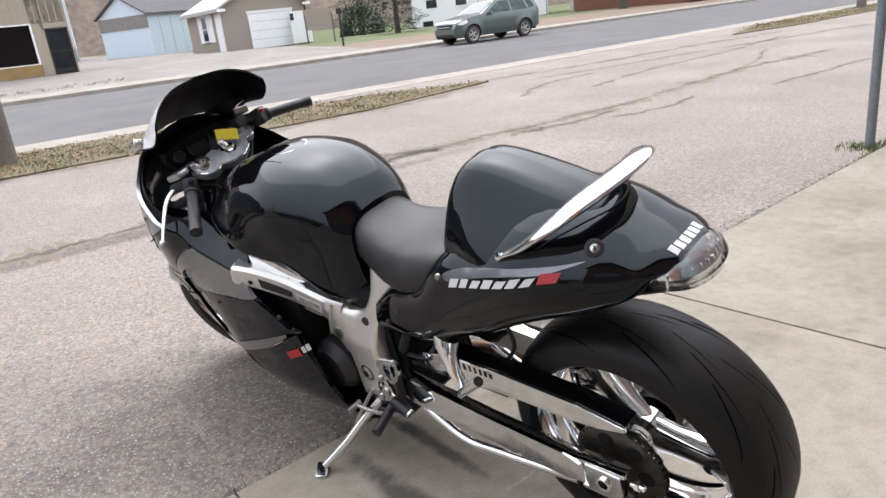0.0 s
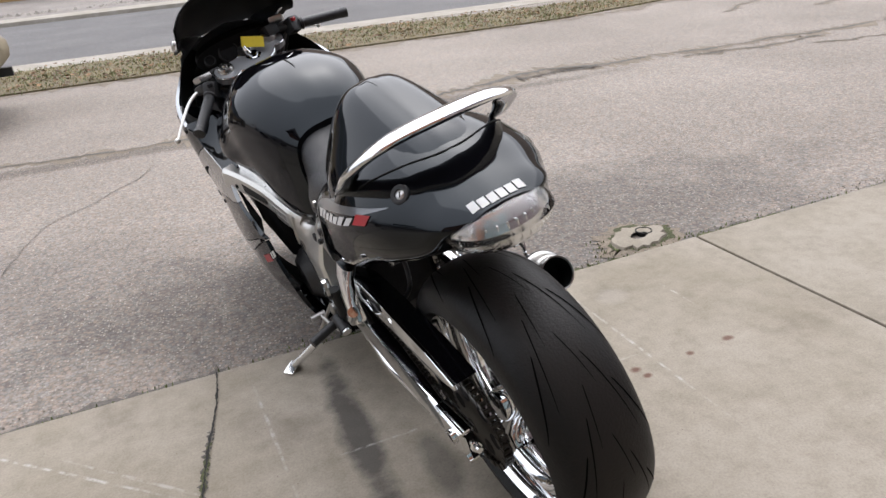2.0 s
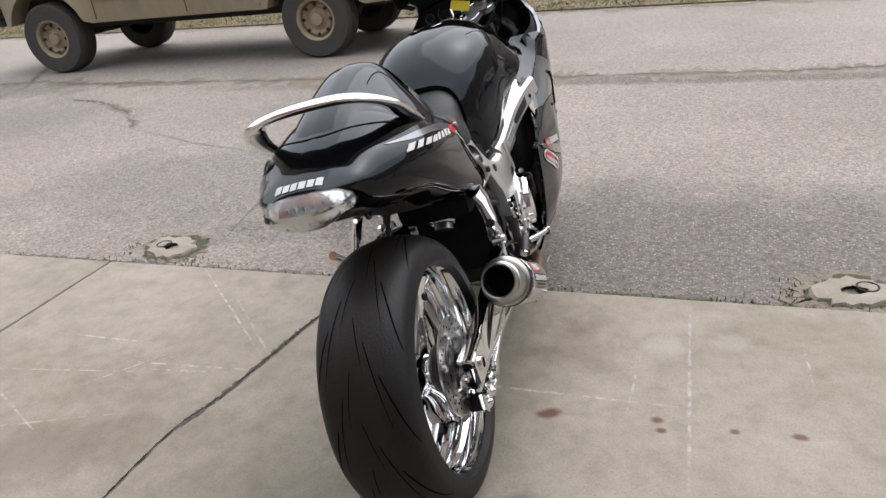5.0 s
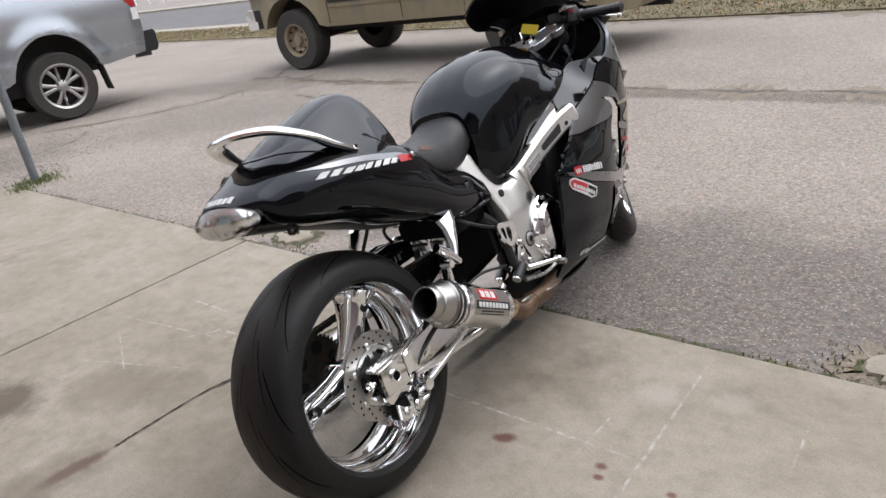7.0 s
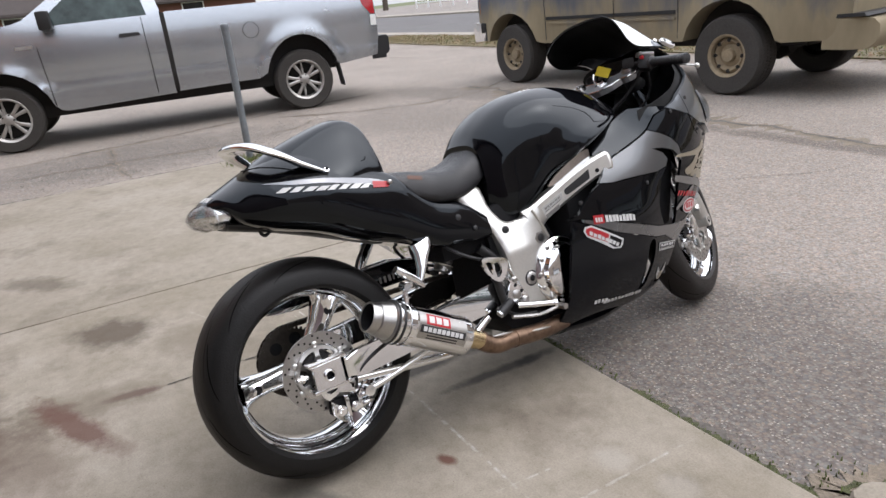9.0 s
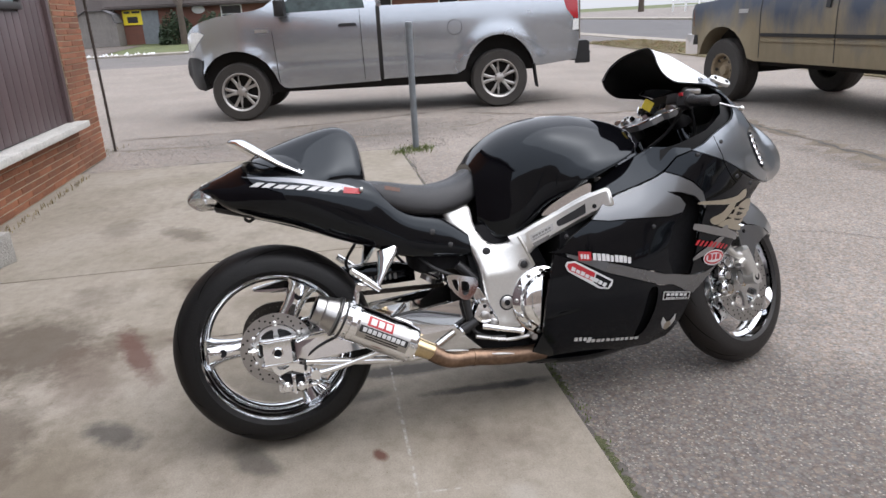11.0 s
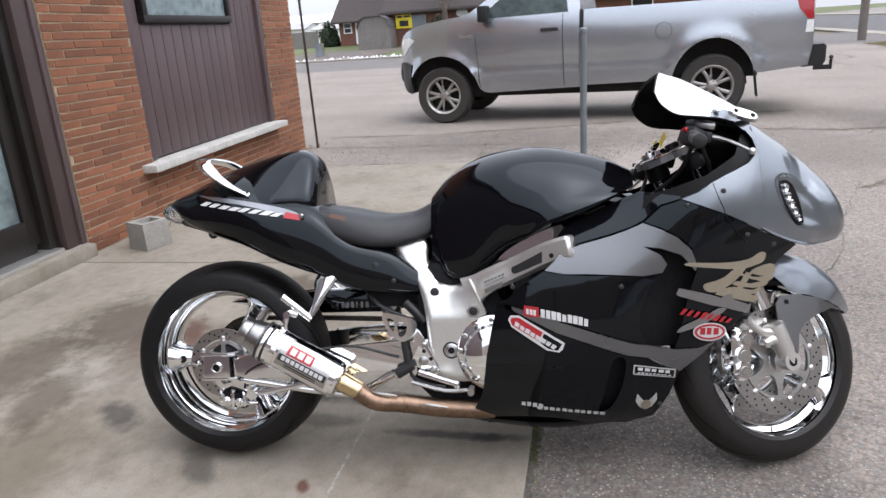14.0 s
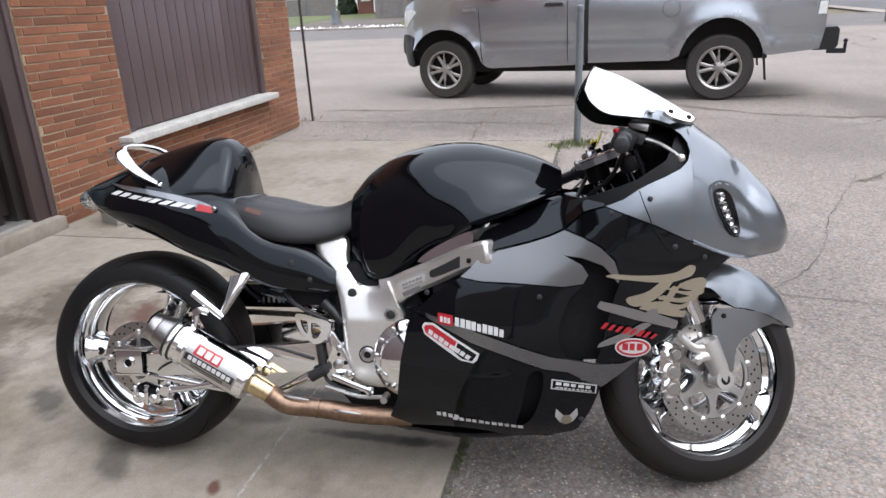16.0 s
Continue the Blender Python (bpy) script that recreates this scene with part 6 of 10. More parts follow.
bars([(1.438, 0.434), (1.494, 0.431), (1.494, 0.411), (1.438, 0.414)], M_RED_DECAL, 3, off=0.0078, seed=4)
decal([(0.960, 0.509), (1.001, 0.503), (1.001, 0.474), (0.959, 0.480)], M_RED_DECAL, off=0.002, label="red and white sticker")
bars([(0.966, 0.502), (0.996, 0.497), (0.996, 0.480), (0.966, 0.485)], M_WHITE_DECAL, 3, off=0.0026, seed=5)
bars([(1.006, 0.499), (1.138, 0.471), (1.137, 0.448), (1.006, 0.476)], M_WHITE_DECAL, 9, off=0.002, seed=6, gap=0.2)
decal([(0.915, 0.468), (0.922, 0.480), (0.947, 0.480), (1.070, 0.402), (1.064, 0.384), (1.054, 0.375), (1.020, 0.381), (0.923, 0.448)], M_WHITE_DECAL, off=0.002, label="slanted red, white and black sticker")
decal([(0.921, 0.466), (0.926, 0.474), (0.945, 0.474), (1.010, 0.433), (0.998, 0.408), (0.926, 0.452)], M_RED_DECAL, off=0.0026)
decal([(1.014, 0.430), (1.063, 0.399), (1.050, 0.380), (1.024, 0.386), (1.002, 0.404)], M_BLACK, off=0.0026)
bars([(0.936, 0.464), (1.052, 0.391), (1.044, 0.381), (0.932, 0.452)], M_WHITE_DECAL, 8, off=0.0032, seed=8)
decal([(1.258, 0.334), (1.378, 0.312), (1.376, 0.285), (1.256, 0.305)], M_LABEL, off=0.002, label="black and silver label")
decal([(1.262, 0.330), (1.374, 0.309), (1.372, 0.288), (1.260, 0.308)], M_BLACK, off=0.0026)
bars([(1.270, 0.326), (1.368, 0.308), (1.367, 0.299), (1.269, 0.317)], M_WHITE_DECAL, 5, off=0.0032, seed=9)
bars([(1.270, 0.312), (1.367, 0.295), (1.367, 0.291), (1.269, 0.307)], M_LABEL, 9, off=0.0032, seed=10)
bars([(0.945, 0.220), (1.01, 0.211), (1.01, 0.196), (0.945, 0.205)], M_WHITE_DECAL, 4, off=0.002, seed=11)
bars([(0.99, 0.204), (1.186, 0.182), (1.186, 0.171), (0.99, 0.192)], M_WHITE_DECAL, 11, off=0.0024, seed=12)
for s in (-1, 1):
    decal([(1.300, 0.205), (1.300 + s * 0.028, 0.240), (1.300 + s * 0.031, 0.215), (1.300 + s * 0.018, 0.192), (1.300, 0.182)], M_LABEL, off=0.002)
decal(OVAL(1.300, 0.200, 0.015, 0.017), M_GOLD_DECAL, off=0.0028)
# stickers on the left-hand fairing
decal([(0.895, 0.462), (0.955, 0.440), (0.950, 0.415), (0.890, 0.438)], M_RED_DECAL, (1,), 0.002, label="red and white sticker")
bars([(0.845, 0.492), (0.893, 0.466), (0.888, 0.444), (0.840, 0.470)], M_WHITE_DECAL, 2, (1,), 0.002, seed=14)
for x, z in ((1.494, 0.806), (1.56, 0.686), (1.64, 0.655), (1.225, 0.557), (1.40, 0.772), (0.93, 0.56), (1.34, 0.20)):
    for sg in (1, -1):
        bolt("fairing_bolt", (x, sg * fair_smooth(x, z), z), (0, sg, 0), 0.007, 0.003, M_PLASTIC, bike)
# seam of the nose panel
SEAM = [(1.468, 0.826), (1.481, 0.789), (1.493, 0.761), (1.502, 0.736), (1.517, 0.712), (1.537, 0.685), (1.558, 0.667)]
for sg in (1, -1):
    bm = bmesh.new()
    tube(bm, [(x, sg * (fair_smooth(x, z) - 0.0008), z) for x, z in SEAM], 0.0016, 6, 5)
    part("panel_seam", bm, M_INNER, bike)
# headlamp window: dark surround, reflectors, lens
def nose_y(x, z):
    hit = NOSE_TREE.ray_cast(Vector((x, 0.6, z)), Vector((0, -1, 0)))[0]
    return hit.y if hit else 0.15


def recess_y(x, z):
    """The lamp recess: a dish in the nose, deepest towards its rear."""
    t = min(1.0, rim_gap(x, z, RECESS) / 0.034) if inside(x, z, RECESS) else 0.0
    return nose_y(x, z) + 0.0016 - 0.020 * t * t * (3 - 2 * t) * float(np.interp(x, (1.65, 1.73, 1.80), (0.85, 1.0, 0.5)))


for sg in (1, -1):
    bm = bmesh.new()
    patch(bm, RECESS, lambda x, z: sg * recess_y(x, z), 0.008)
    lamp = part("headlamp", bm, M_SILVER, bike, "recessed side headlamp with a dark window")
    bm = bmesh.new()
    patch(bm, HEADLIGHT, lambda x, z: sg * (recess_y(x, z) + 0.004), 0.009, thick=0.006)
    part("window", bm, M_BLACK, lamp)
    for k, (x, z, r) in enumerate(((1.682, 0.806, 0.011), (1.690, 0.784, 0.010), (1.698, 0.763, 0.0105), (1.708, 0.742, 0.010), (1.719, 0.722, 0.009))):
        bm = bmesh.new()
        c = Vector((x, sg * (recess_y(x, z) + 0.003), z))
        lathe(bm, [(0.0, -0.002), (r * 0.55, 0.001), (r, 0.006), (r * 1.1, 0.004), (r * 1.1, -0.003)], c, (0.25, sg, -0.1), 16)
        part("reflector", bm, M_REFL, lamp)
    bm = bmesh.new()
    tube(bm, [(x, sg * (recess_y(x, z) + 0.0025), z) for x, z in HEADLIGHT + HEADLIGHT[:1]], 0.0022, 6, 1)
    part("window_rim", bm, M_DARK, lamp)
# screen fixings
for sg in (1, -1):
    bm = bmesh.new()
    lobes = [Vector((1.541, sg * 0.188, 1.027)), Vector((1.574, sg * 0.191, 1.011)), Vector((1.615, sg * 0.170, 0.994))]
    side = Vector((0.25, sg * 0.80, 0.55)).normalized()
    mid_, along = lobes[1], (lobes[2] - lobes[0]).normalized()
    along = (along - side * along.dot(side)).normalized()
    wide = side.cross(along)
    oval = [(0.041 * math.copysign(abs(math.cos(t)) ** 0.8, math.cos(t)), 0.0165 * math.copysign(abs(math.sin(t)) ** 0.8, math.sin(t))) for t in [6.2832 * i / 32 for i in range(32)]]
    rings(bm, [[mid_ + side * h + along * a * k + wide * b * k for a, b in oval] for h, k in ((-0.006, 1.0), (0.004, 1.0), (0.0065, 0.93), (0.007, 0.80))])
    pl = part("mirror_plate", bm, M_SATIN, bike, "chrome mirror blanking plate")
    for k in (-0.024, 0.024):
        bolt("plate_bolt", mid_ + along * k + side * 0.007, side, 0.0065, 0.002, M_DARK, pl)
    bolt("screen_screw", (1.507, sg * 0.194, 1.028), (0, sg, 0.6), 0.008, 0.003, M_STEEL, bike)

# frame: outer chrome plate, black insert, plugs and labels
SPX, SPY = [p[0] for p in SPAR], [p[1] for p in SPAR]
spar_y = lambda x, z: float(np.interp(x, SPX, SPY)) + 0.0225
for sg in (1, -1):
    bm = bmesh.new()
    patch(bm, curve2([(0.890, 0.628), (0.910, 0.650), (0.950, 0.676), (1.000, 0.702), (1.044, 0.718), (1.050, 0.700), (1.036, 0.664), (0.985, 0.646), (0.925, 0.630)], 3), lambda x, z: sg * (0.182 + 0.32 * (x - 0.925) - 0.02 * (z - 0.64)), 0.014, thick=0.005)
    part("frame_cover", bm, M_CHROME, bike, "mirror-polished plate beside the tank")
    bm = bmesh.new()
    patch(bm, curve2([(0.928, 0.606), (0.945, 0.616), (0.99, 0.640), (1.045, 0.672), (1.072, 0.683), (1.080, 0.672), (1.055, 0.646), (1.02, 0.626), (0.955, 0.596), (0.932, 0.590)], 3), lambda x, z: sg * (spar_y(x, z) + 0.0015), 0.015, thick=0.003)
    part("spar_insert", bm, M_PLASTIC, bike, "black rubber insert in the frame spar")
    bolt("spar_bolt", (1.041, sg * (spar_y(1.041, 0) + 0.002), 0.644), (-0.3, sg, 0), 0.007, 0.003, M_DARK, bike)
    bm = bmesh.new()
    patch(bm, [(0.838, 0.568), (0.915, 0.602), (0.915, 0.580), (0.843, 0.546)], lambda x, z: sg * (spar_y(x, z) + 0.001), 0.02, thick=0.001)
    lab = part("label_plate", bm, M_LABEL, bike, "silver information label")
    bars([(0.846, 0.566), (0.908, 0.593), (0.908, 0.586), (0.847, 0.559)], M_GREY_DECAL, 6, (sg,), 0.0016, fn=spar_y, parent=lab, seed=31)
    bars([(0.848, 0.556), (0.908, 0.582), (0.908, 0.578), (0.849, 0.552)], M_GREY_DECAL, 8, (sg,), 0.0016, fn=spar_y, parent=lab, seed=32)
    bm = bmesh.new()
    patch(bm, [(0.846, 0.542), (0.900, 0.566), (0.900, 0.552), (0.850, 0.530)], lambda x, z: sg * (spar_y(x, z) + 0.001), 0.02, thick=0.001)
    part("label_plate", bm, M_GREY_DECAL, bike, "dark stamped plate")
    bolt("frame_plug", (0.695, sg * frame_y(0.695, 0.533), 0.533), (0, sg, 0), 0.013, 0.004, M_PLASTIC, bike, 20)
    for r, z, mt in ((0.021, 0.003, M_STEEL), (0.013, 0.005, M_PLASTIC)):
        bolt("engine_bolt", (0.811, sg * 0.1745, 0.477), (0, sg, 0), r, z, mt, bike, 6 if r > 0.02 else 18)
    for r, z, mt in ((0.026, 0.003, M_PLASTIC), (0.021, 0.006, M_STEEL), (0.011, 0.0075, M_DARK)):
        bolt("pivot_nut", (0.741, sg * 0.1745, 0.360), (0, sg, 0), r, z, mt, bike, 24, 0.85)
    for x, z, r in ((0.520, 0.620, 0.010), (0.574, 0.572, 0.008), (0.308, 0.778, 0.007)):
        bolt("side_screw", (x, sg * (0.188 if x < 0.4 else 0.165), z), (0, sg, 0.1), r, 0.004, M_PLASTIC if x > 0.4 else M_STEEL, bike)

# tail decals and lock
def TW(x, z):
    hit = TAIL_TREE.ray_cast(Vector((x, 0.6, z)), Vector((0, -1, 0)))[0]
    return hit.y if hit else 0.17


M_SWOOSH = mat("silver_swoosh", (0.15, 0.157, 0.17), 0.3, metal=0.7, var=0.04, coat=0.8)
SWOOSH = curve2([(0.305, 0.778), (0.276, 0.794), (0.228, 0.808), (0.150, 0.826), (0.070, 0.840), (0.010, 0.847), (-0.034, 0.852), (0.002, 0.842), (0.040, 0.832), (0.108, 0.821), (0.170, 0.806), (0.240, 0.786), (0.285, 0.772)], 3)
for sg in (1, -1):
    decal(SWOOSH, M_SWOOSH, (sg,), 0.0016, fn=TW, label="pale silver swoosh on the tail")
bars([(0.284, 0.778), (0.047, 0.830), (0.051, 0.814), (0.280, 0.761)], M_WHITE_DECAL, 7, (1,), 0.003, fn=TW, seed=41, slant=0.05, gap=0.26)
decal([(0.040, 0.835), (0.001, 0.838), (0.009, 0.822), (0.046, 0.817)], M_RED_DECAL, (1,), 0.003, fn=TW)
bars([(-0.006, 0.834), (0.252, 0.789), (0.242, 0.777), (-0.016, 0.822)], M_WHITE_DECAL, 8, (-1,), 0.003, fn=TW, seed=42, slant=0.05, gap=0.30)
decal([(0.258, 0.792), (0.310, 0.780), (0.303, 0.765), (0.252, 0.774)], M_RED_DECAL, (-1,), 0.003, fn=TW)
word = new("lettering")
word.parent, word["label"] = bike, "white lettering bars above the tail lamp"
for k in range(6):
    bm = bmesh.new()
    y0, y1 = 0.052 - 0.0175 * k, 0.0375 - 0.0175 * k
    rows = []
    for x in (-0.163, -0.157, -0.151, -0.145):
        x += 2.0 * ((y0 + y1) / 2) ** 2
        rows.append([TAIL_TREE.ray_cast(Vector((x, y, 1.2)), Vector((0, 0, -1)))[0] + Vector((-0.001, 0, 0.0012)) for y in (y0, (y0 + y1) / 2, y1)])
    rings(bm, rows, closed=False)
    part("bar", bm, M_WHITE_DECAL, word)
bm = bmesh.new()
tube(bm, [TAIL_TREE.ray_cast(Vector((-0.030 + 4.0 * y * y, y, 1.2)), Vector((0, 0, -1)))[0] for y in [-0.15 + 0.02 * k for k in range(16)]], 0.0022, 8, 1)
part("seat_seam", bm, M_DARK, bike)
hit, nor, _, _ = TAIL_TREE.ray_cast(Vector((-0.0393, 0.1138, 1.2)), Vector((0, 0, -1)))
nor = nor if nor.z > 0 else -nor
nor = (nor + Vector((-0.25, 0.25, 0))).normalized()
bm = bmesh.new()
lathe(bm, [(0.0085, 0.0015), (0.0095, 0.0045), (0.0140, 0.0050), (0.0170, 0.0035), (0.0175, -0.004)], hit, nor, 32)
lock = part("seat_lock", bm, M_PLASTIC, bike, "round seat lock with a black rim")
bm = bmesh.new()
lathe(bm, [(0.0, 0.0030), (0.0075, 0.0030), (0.0088, 0.0020), (0.0090, -0.003)], hit, nor, 28)
part("lock_barrel", bm, M_SATIN, lock)
xa, ya, za = basis(nor)
bm = bmesh.new()
rings(bm, [[hit + za * 0.0034 + xa * (a * 0.0012) + ya * (b * 0.0052) for b in (-1, 1)] for a in (-1, 1)], closed=False)
part("key_slot", bm, M_DARK, lock)
bm = bmesh.new()
rows = []
for v in range(4):
    row = []
    for u in range(6):
        x, z = 0.388 + 0.0094 * u - 0.0015 * v, 0.781 - 0.0026 * u - 0.0036 * v
        q = SEAT_TREE.ray_cast(Vector((x, -0.5, z)), Vector((0, 1, 0)))[0]
        row.append((x, (q.y if q else -0.15) - 0.0016, z))
    rows.append(row)
rings(bm, rows, closed=False)
part("seat_badge", bm, M_BROWNPATCH, bike, "small brown seat badge")
for sg in (1, -1):
    p = Vector((0.136, sg * 0.166, 0.848))
    bm = bmesh.new()
    box(bm, p, (0.016, 0.018, 0.014), (20 * sg, 25, 0), 0.003)
    part("rail_foot", bm, M_CHROME, bike)
    bolt("rail_bolt", p + Vector((0.002, sg * 0.006, 0.006)), (0.2, sg * 0.6, 0.8), 0.005, 0.004, M_DARK, bike, 6)

# rear pegs and hangers
for sg in (1, -1):
    bm = bmesh.new()
    rings(bm, [[(x + a * c, sg * y + 0.016 * s, z + 0.25 * a * c) for c, s in [(math.cos(t), math.sin(t)) for t in [6.2832 * i / 20 for i in range(20)]]] for x, y, z, a in ((0.372, 0.165, 0.590, 0.036), (0.366, 0.178, 0.565, 0.032), (0.345, 0.190, 0.520, 0.018), (0.322, 0.195, 0.480, 0.014), (0.316, 0.195, 0.468, 0.010))])
    h = part("peg_hanger", bm, M_CHROME, bike, "flared chrome silencer hanger")
    bm = bmesh.new()
    tube(bm, [(0.244, sg * 0.215, 0.540), (0.285, sg * 0.213, 0.505), (0.325, sg * 0.208, 0.468)], [0.012, 0.013, 0.010], 12, 4)
    part("folded_peg", bm, M_CHROME, h)
    # heel plate with a slot, rearset bracket
    bm = bmesh.new()
    slots = [curve2(q, 2) for q in ([(0.556, 0.465), (0.576, 0.459), (0.576, 0.427), (0.565, 0.434)], [(0.587, 0.455), (0.610, 0.449), (0.613, 0.428), (0.603, 0.412), (0.589, 0.413)])]
    patch(bm, curve2([(0.541, 0.478), (0.561, 0.482), (0.600, 0.471), (0.634, 0.460), (0.643, 0.446), (0.638, 0.426), (0.614, 0.398), (0.592, 0.395), (0.568, 0.414), (0.548, 0.444)], 2), lambda x, z: sg * (0.203 + 0.08 * (0.60 - x)), 0.010, slots, 0.009)
    part("heel_plate", bm, M_CHROME, bike, "polished heel plate with two openings")
    bm = bmesh.new()
    plate(bm, [(0.629, 0.441), (0.649, 0.423), (0.660, 0.402), (0.703, 0.315), (0.705, 0.298), (0.694, 0.287), (0.679, 0.286), (0.618, 0.326), (0.622, 0.334), (0.648, 0.378), (0.614, 0.407)], sg * 0.176, sg * 0.190, 0.004)
    rs = part("rearset_bracket", bm, M_CHROME, bike, "chrome rearset bracket")
    bm = bmesh.new()
    cyl(bm, (0.578, sg * 0.196, 0.296), (0.626, sg * 0.198, 0.322), 0.0165, 0.014, 16)
    part("toe_rubber", bm, M_PLASTIC, rs)
    bm = bmesh.new()
    cyl(bm, (0.572, sg * 0.196, 0.293), (0.578, sg * 0.196, 0.296), 0.0135, seg=16)
    part("toe_cap", bm, M_CHROME, rs)
    for x, z, r in ((0.688, 0.306, 0.011), (0.662, 0.380, 0.009), (0.658, 0.331, 0.015), (0.619, 0.404, 0.008), (0.628, 0.436, 0.008)):
        bolt("bracket_bolt", (x, sg * 0.190, z), (0, sg, 0), r, 0.007, M_STEEL, rs, 12)
    for x, z in ((0.660, 0.362), (0.680, 0.338)):
        bolt("bracket_hole", (x, sg * 0.190, z), (0, sg, 0), 0.006, 0.0008, M_DARK, rs, 12, 0.95)
    bm = bmesh.new()
    if sg < 0:
        tube(bm, [(0.645, -0.20, 0.300), (0.70, -0.222, 0.288), (0.762, -0.242, 0.275)], [0.010, 0.0085, 0.0085], 12, 3)
        cyl(bm, (0.757, -0.240, 0.275), (0.766, -0.243, 0.273), 0.013, seg=14)
    else:
        cyl(bm, (0.640, 0.185, 0.302), (0.612, 0.290, 0.290), 0.0135, seg=14)
    part("foot_peg", bm, M_CHROME if sg < 0 else M_PLASTIC, bike, "bright foot peg" if sg < 0 else "black rubber foot peg")
    bm = bmesh.new()
    cyl(bm, (0.600, sg * 0.180, 0.405), (0.610, sg * 0.180, 0.325), 0.013, seg=16)
    cyl(bm, (0.598, sg * 0.180, 0.418), (0.600, sg * 0.180, 0.400), 0.017, seg=16)
    tube(bm, [(0.610, sg * 0.180, 0.33), (0.62, sg * 0.182, 0.285), (0.66, sg * 0.186, 0.262), (0.72, sg * 0.19, 0.25)], 0.006, 8, 4)
    part("brake_cylinder" if sg < 0 else "shift_linkage", bm, M_PLASTIC, bike)
    bm = bmesh.new()
    tube(bm, [(0.62, sg * 0.195, 0.27), (0.72, sg * 0.205, 0.245), (0.80, sg * 0.215, 0.25)], [0.007, 0.006, 0.006], 8, 3)
    cyl(bm, (0.80, sg * 0.20, 0.25), (0.80, sg * 0.245, 0.25), 0.010, seg=12)
    part("foot_lever", bm, M_STEEL, bike)
# clutch cover
bm = bmesh.new()
lathe(bm, [(0.0, 0.045), (0.070, 0.043), (0.085, 0.036), (0.092, 0.022), (0.108, 0.016), (0.115, 0.008), (0.115, -0.03)], (0.872, -0.172, 0.350), (0, -1, 0), 48)
cover = part("clutch_cover", bm, M_CHROME, bike, "chrome clutch cover behind the fairing")
for k in range(7):
    a = radians(95 + 26 * k)
    bolt("cover_bolt", (0.872 + 0.104 * math.cos(a), -0.190, 0.350 + 0.104 * math.sin(a)), (0, -1, 0), 0.007, 0.006, M_STEEL, cover, 10)
bm = bmesh.new()
lathe(bm, [(0.0, 0.040), (0.060, 0.038), (0.075, 0.022), (0.085, 0.010), (0.085, -0.03)], (0.885, 0.165, 0.345), (0, 1, 0), 40)
part("stator_cover", bm, M_PLASTIC, bike)
# engine-side clutter behind the frame
for a, b, r in (((0.60, -0.12, 0.50), (0.66, -0.13, 0.44), 0.016), ((0.56, 0.10, 0.56), (0.62, 0.12, 0.44), 0.012), ((0.52, 0.0, 0.44), (0.62, 0.0, 0.60), 0.028)):
    bm = bmesh.new()
    cyl(bm, a, b, r, seg=16)
    part("shock_body" if r > 0.02 else "reservoir", bm, M_STEEL if r > 0.02 else M_PLASTIC, bike)
bm = bmesh.new()
for k in range(7):
    q = Vector((0.53, 0, 0.46)) + Vector((0.09, 0, 0.14)) * k / 6
    lathe(bm, [(0.036, -0.005), (0.043, 0), (0.036, 0.005), (0.036, -0.005)], q, (0.09, 0, 0.14), 24)
part("shock_spring", bm, M_CHROME, bike)
for pts in ([(0.42, 0.06, 0.63), (0.44, 0.13, 0.54), (0.50, 0.14, 0.47), (0.60, 0.12, 0.43)], [(0.46, -0.10, 0.56), (0.52, -0.15, 0.50), (0.62, -0.15, 0.45)], [(0.30, 0.05, 0.60), (0.26, 0.07, 0.52), (0.33, 0.10, 0.44)]):
    bm = bmesh.new()
    tube(bm, pts, 0.0055, 8, 6)
    part("cable", bm, M_PLASTIC, bike)
# plate hooks
for y in (-0.05,):
    bm = bmesh.new()
    tube(bm, [(-0.03, y, 0.760), (-0.045, y * 1.1, 0.730), (-0.035, y * 1.1, 0.715), (-0.018, y * 1.1, 0.722)], 0.005, 8, 5)
    part("plate_bracket", bm, M_PLASTIC, bike)
bm = bmesh.new()
skin(bm, [(-0.13, ((0, 0.775), (0.05, 0.775), (0.07, 0.770), (0.05, 0.755), (0, 0.752))), (0.05, ((0, 0.72), (0.07, 0.72), (0.09, 0.712), (0.07, 0.70), (0, 0.695))), (0.30, ((0, 0.64), (0.07, 0.64), (0.09, 0.62), (0.07, 0.60), (0, 0.595)))])
part("undertail", bm, M_PLASTIC, bike, "matt black undertail tray")

# chain guard, chain, sprocket
bm = bmesh.new()
plate(bm, [(-0.060, 0.478), (0.05, 0.498), (0.25, 0.509), (0.40, 0.512), (0.50, 0.490), (0.50, 0.430), (0.34, 0.446), (0.20, 0.450), (0.08, 0.447), (0.0, 0.453), (-0.060, 0.465)], 0.142, 0.150, 0.002)
guard = part("chain_guard", bm, M_CHROME, bike, "chrome chain guard with cut lettering and a black lip")
bm = bmesh.new()
plate(bm, [(-0.058, 0.476), (0.05, 0.496), (0.25, 0.507), (0.40, 0.510), (0.499, 0.488), (0.499, 0.432), (0.25, 0.432), (0.20, 0.472), (0.05, 0.470)], 0.094, 0.1415, 0.001)
part("inner_lip", bm, M_BLACK, guard)
bars([(0.27, 0.502), (0.40, 0.503), (0.40, 0.484), (0.27, 0.486)], M_DARK, 8, (1,), 0.0005, fn=lambda x, z: 0.150, parent=guard, seed=51, gap=0.5)
bars([(0.305, 0.468), (0.440, 0.468), (0.440, 0.448), (0.305, 0.448)], M_GREY_DECAL, 8, (1,), -0.0005, fn=lambda x, z: 0.094, parent=guard, seed=52, gap=0.55)
CH, TEETH = 0.105, 44
bm = bmesh.new()
ring = []
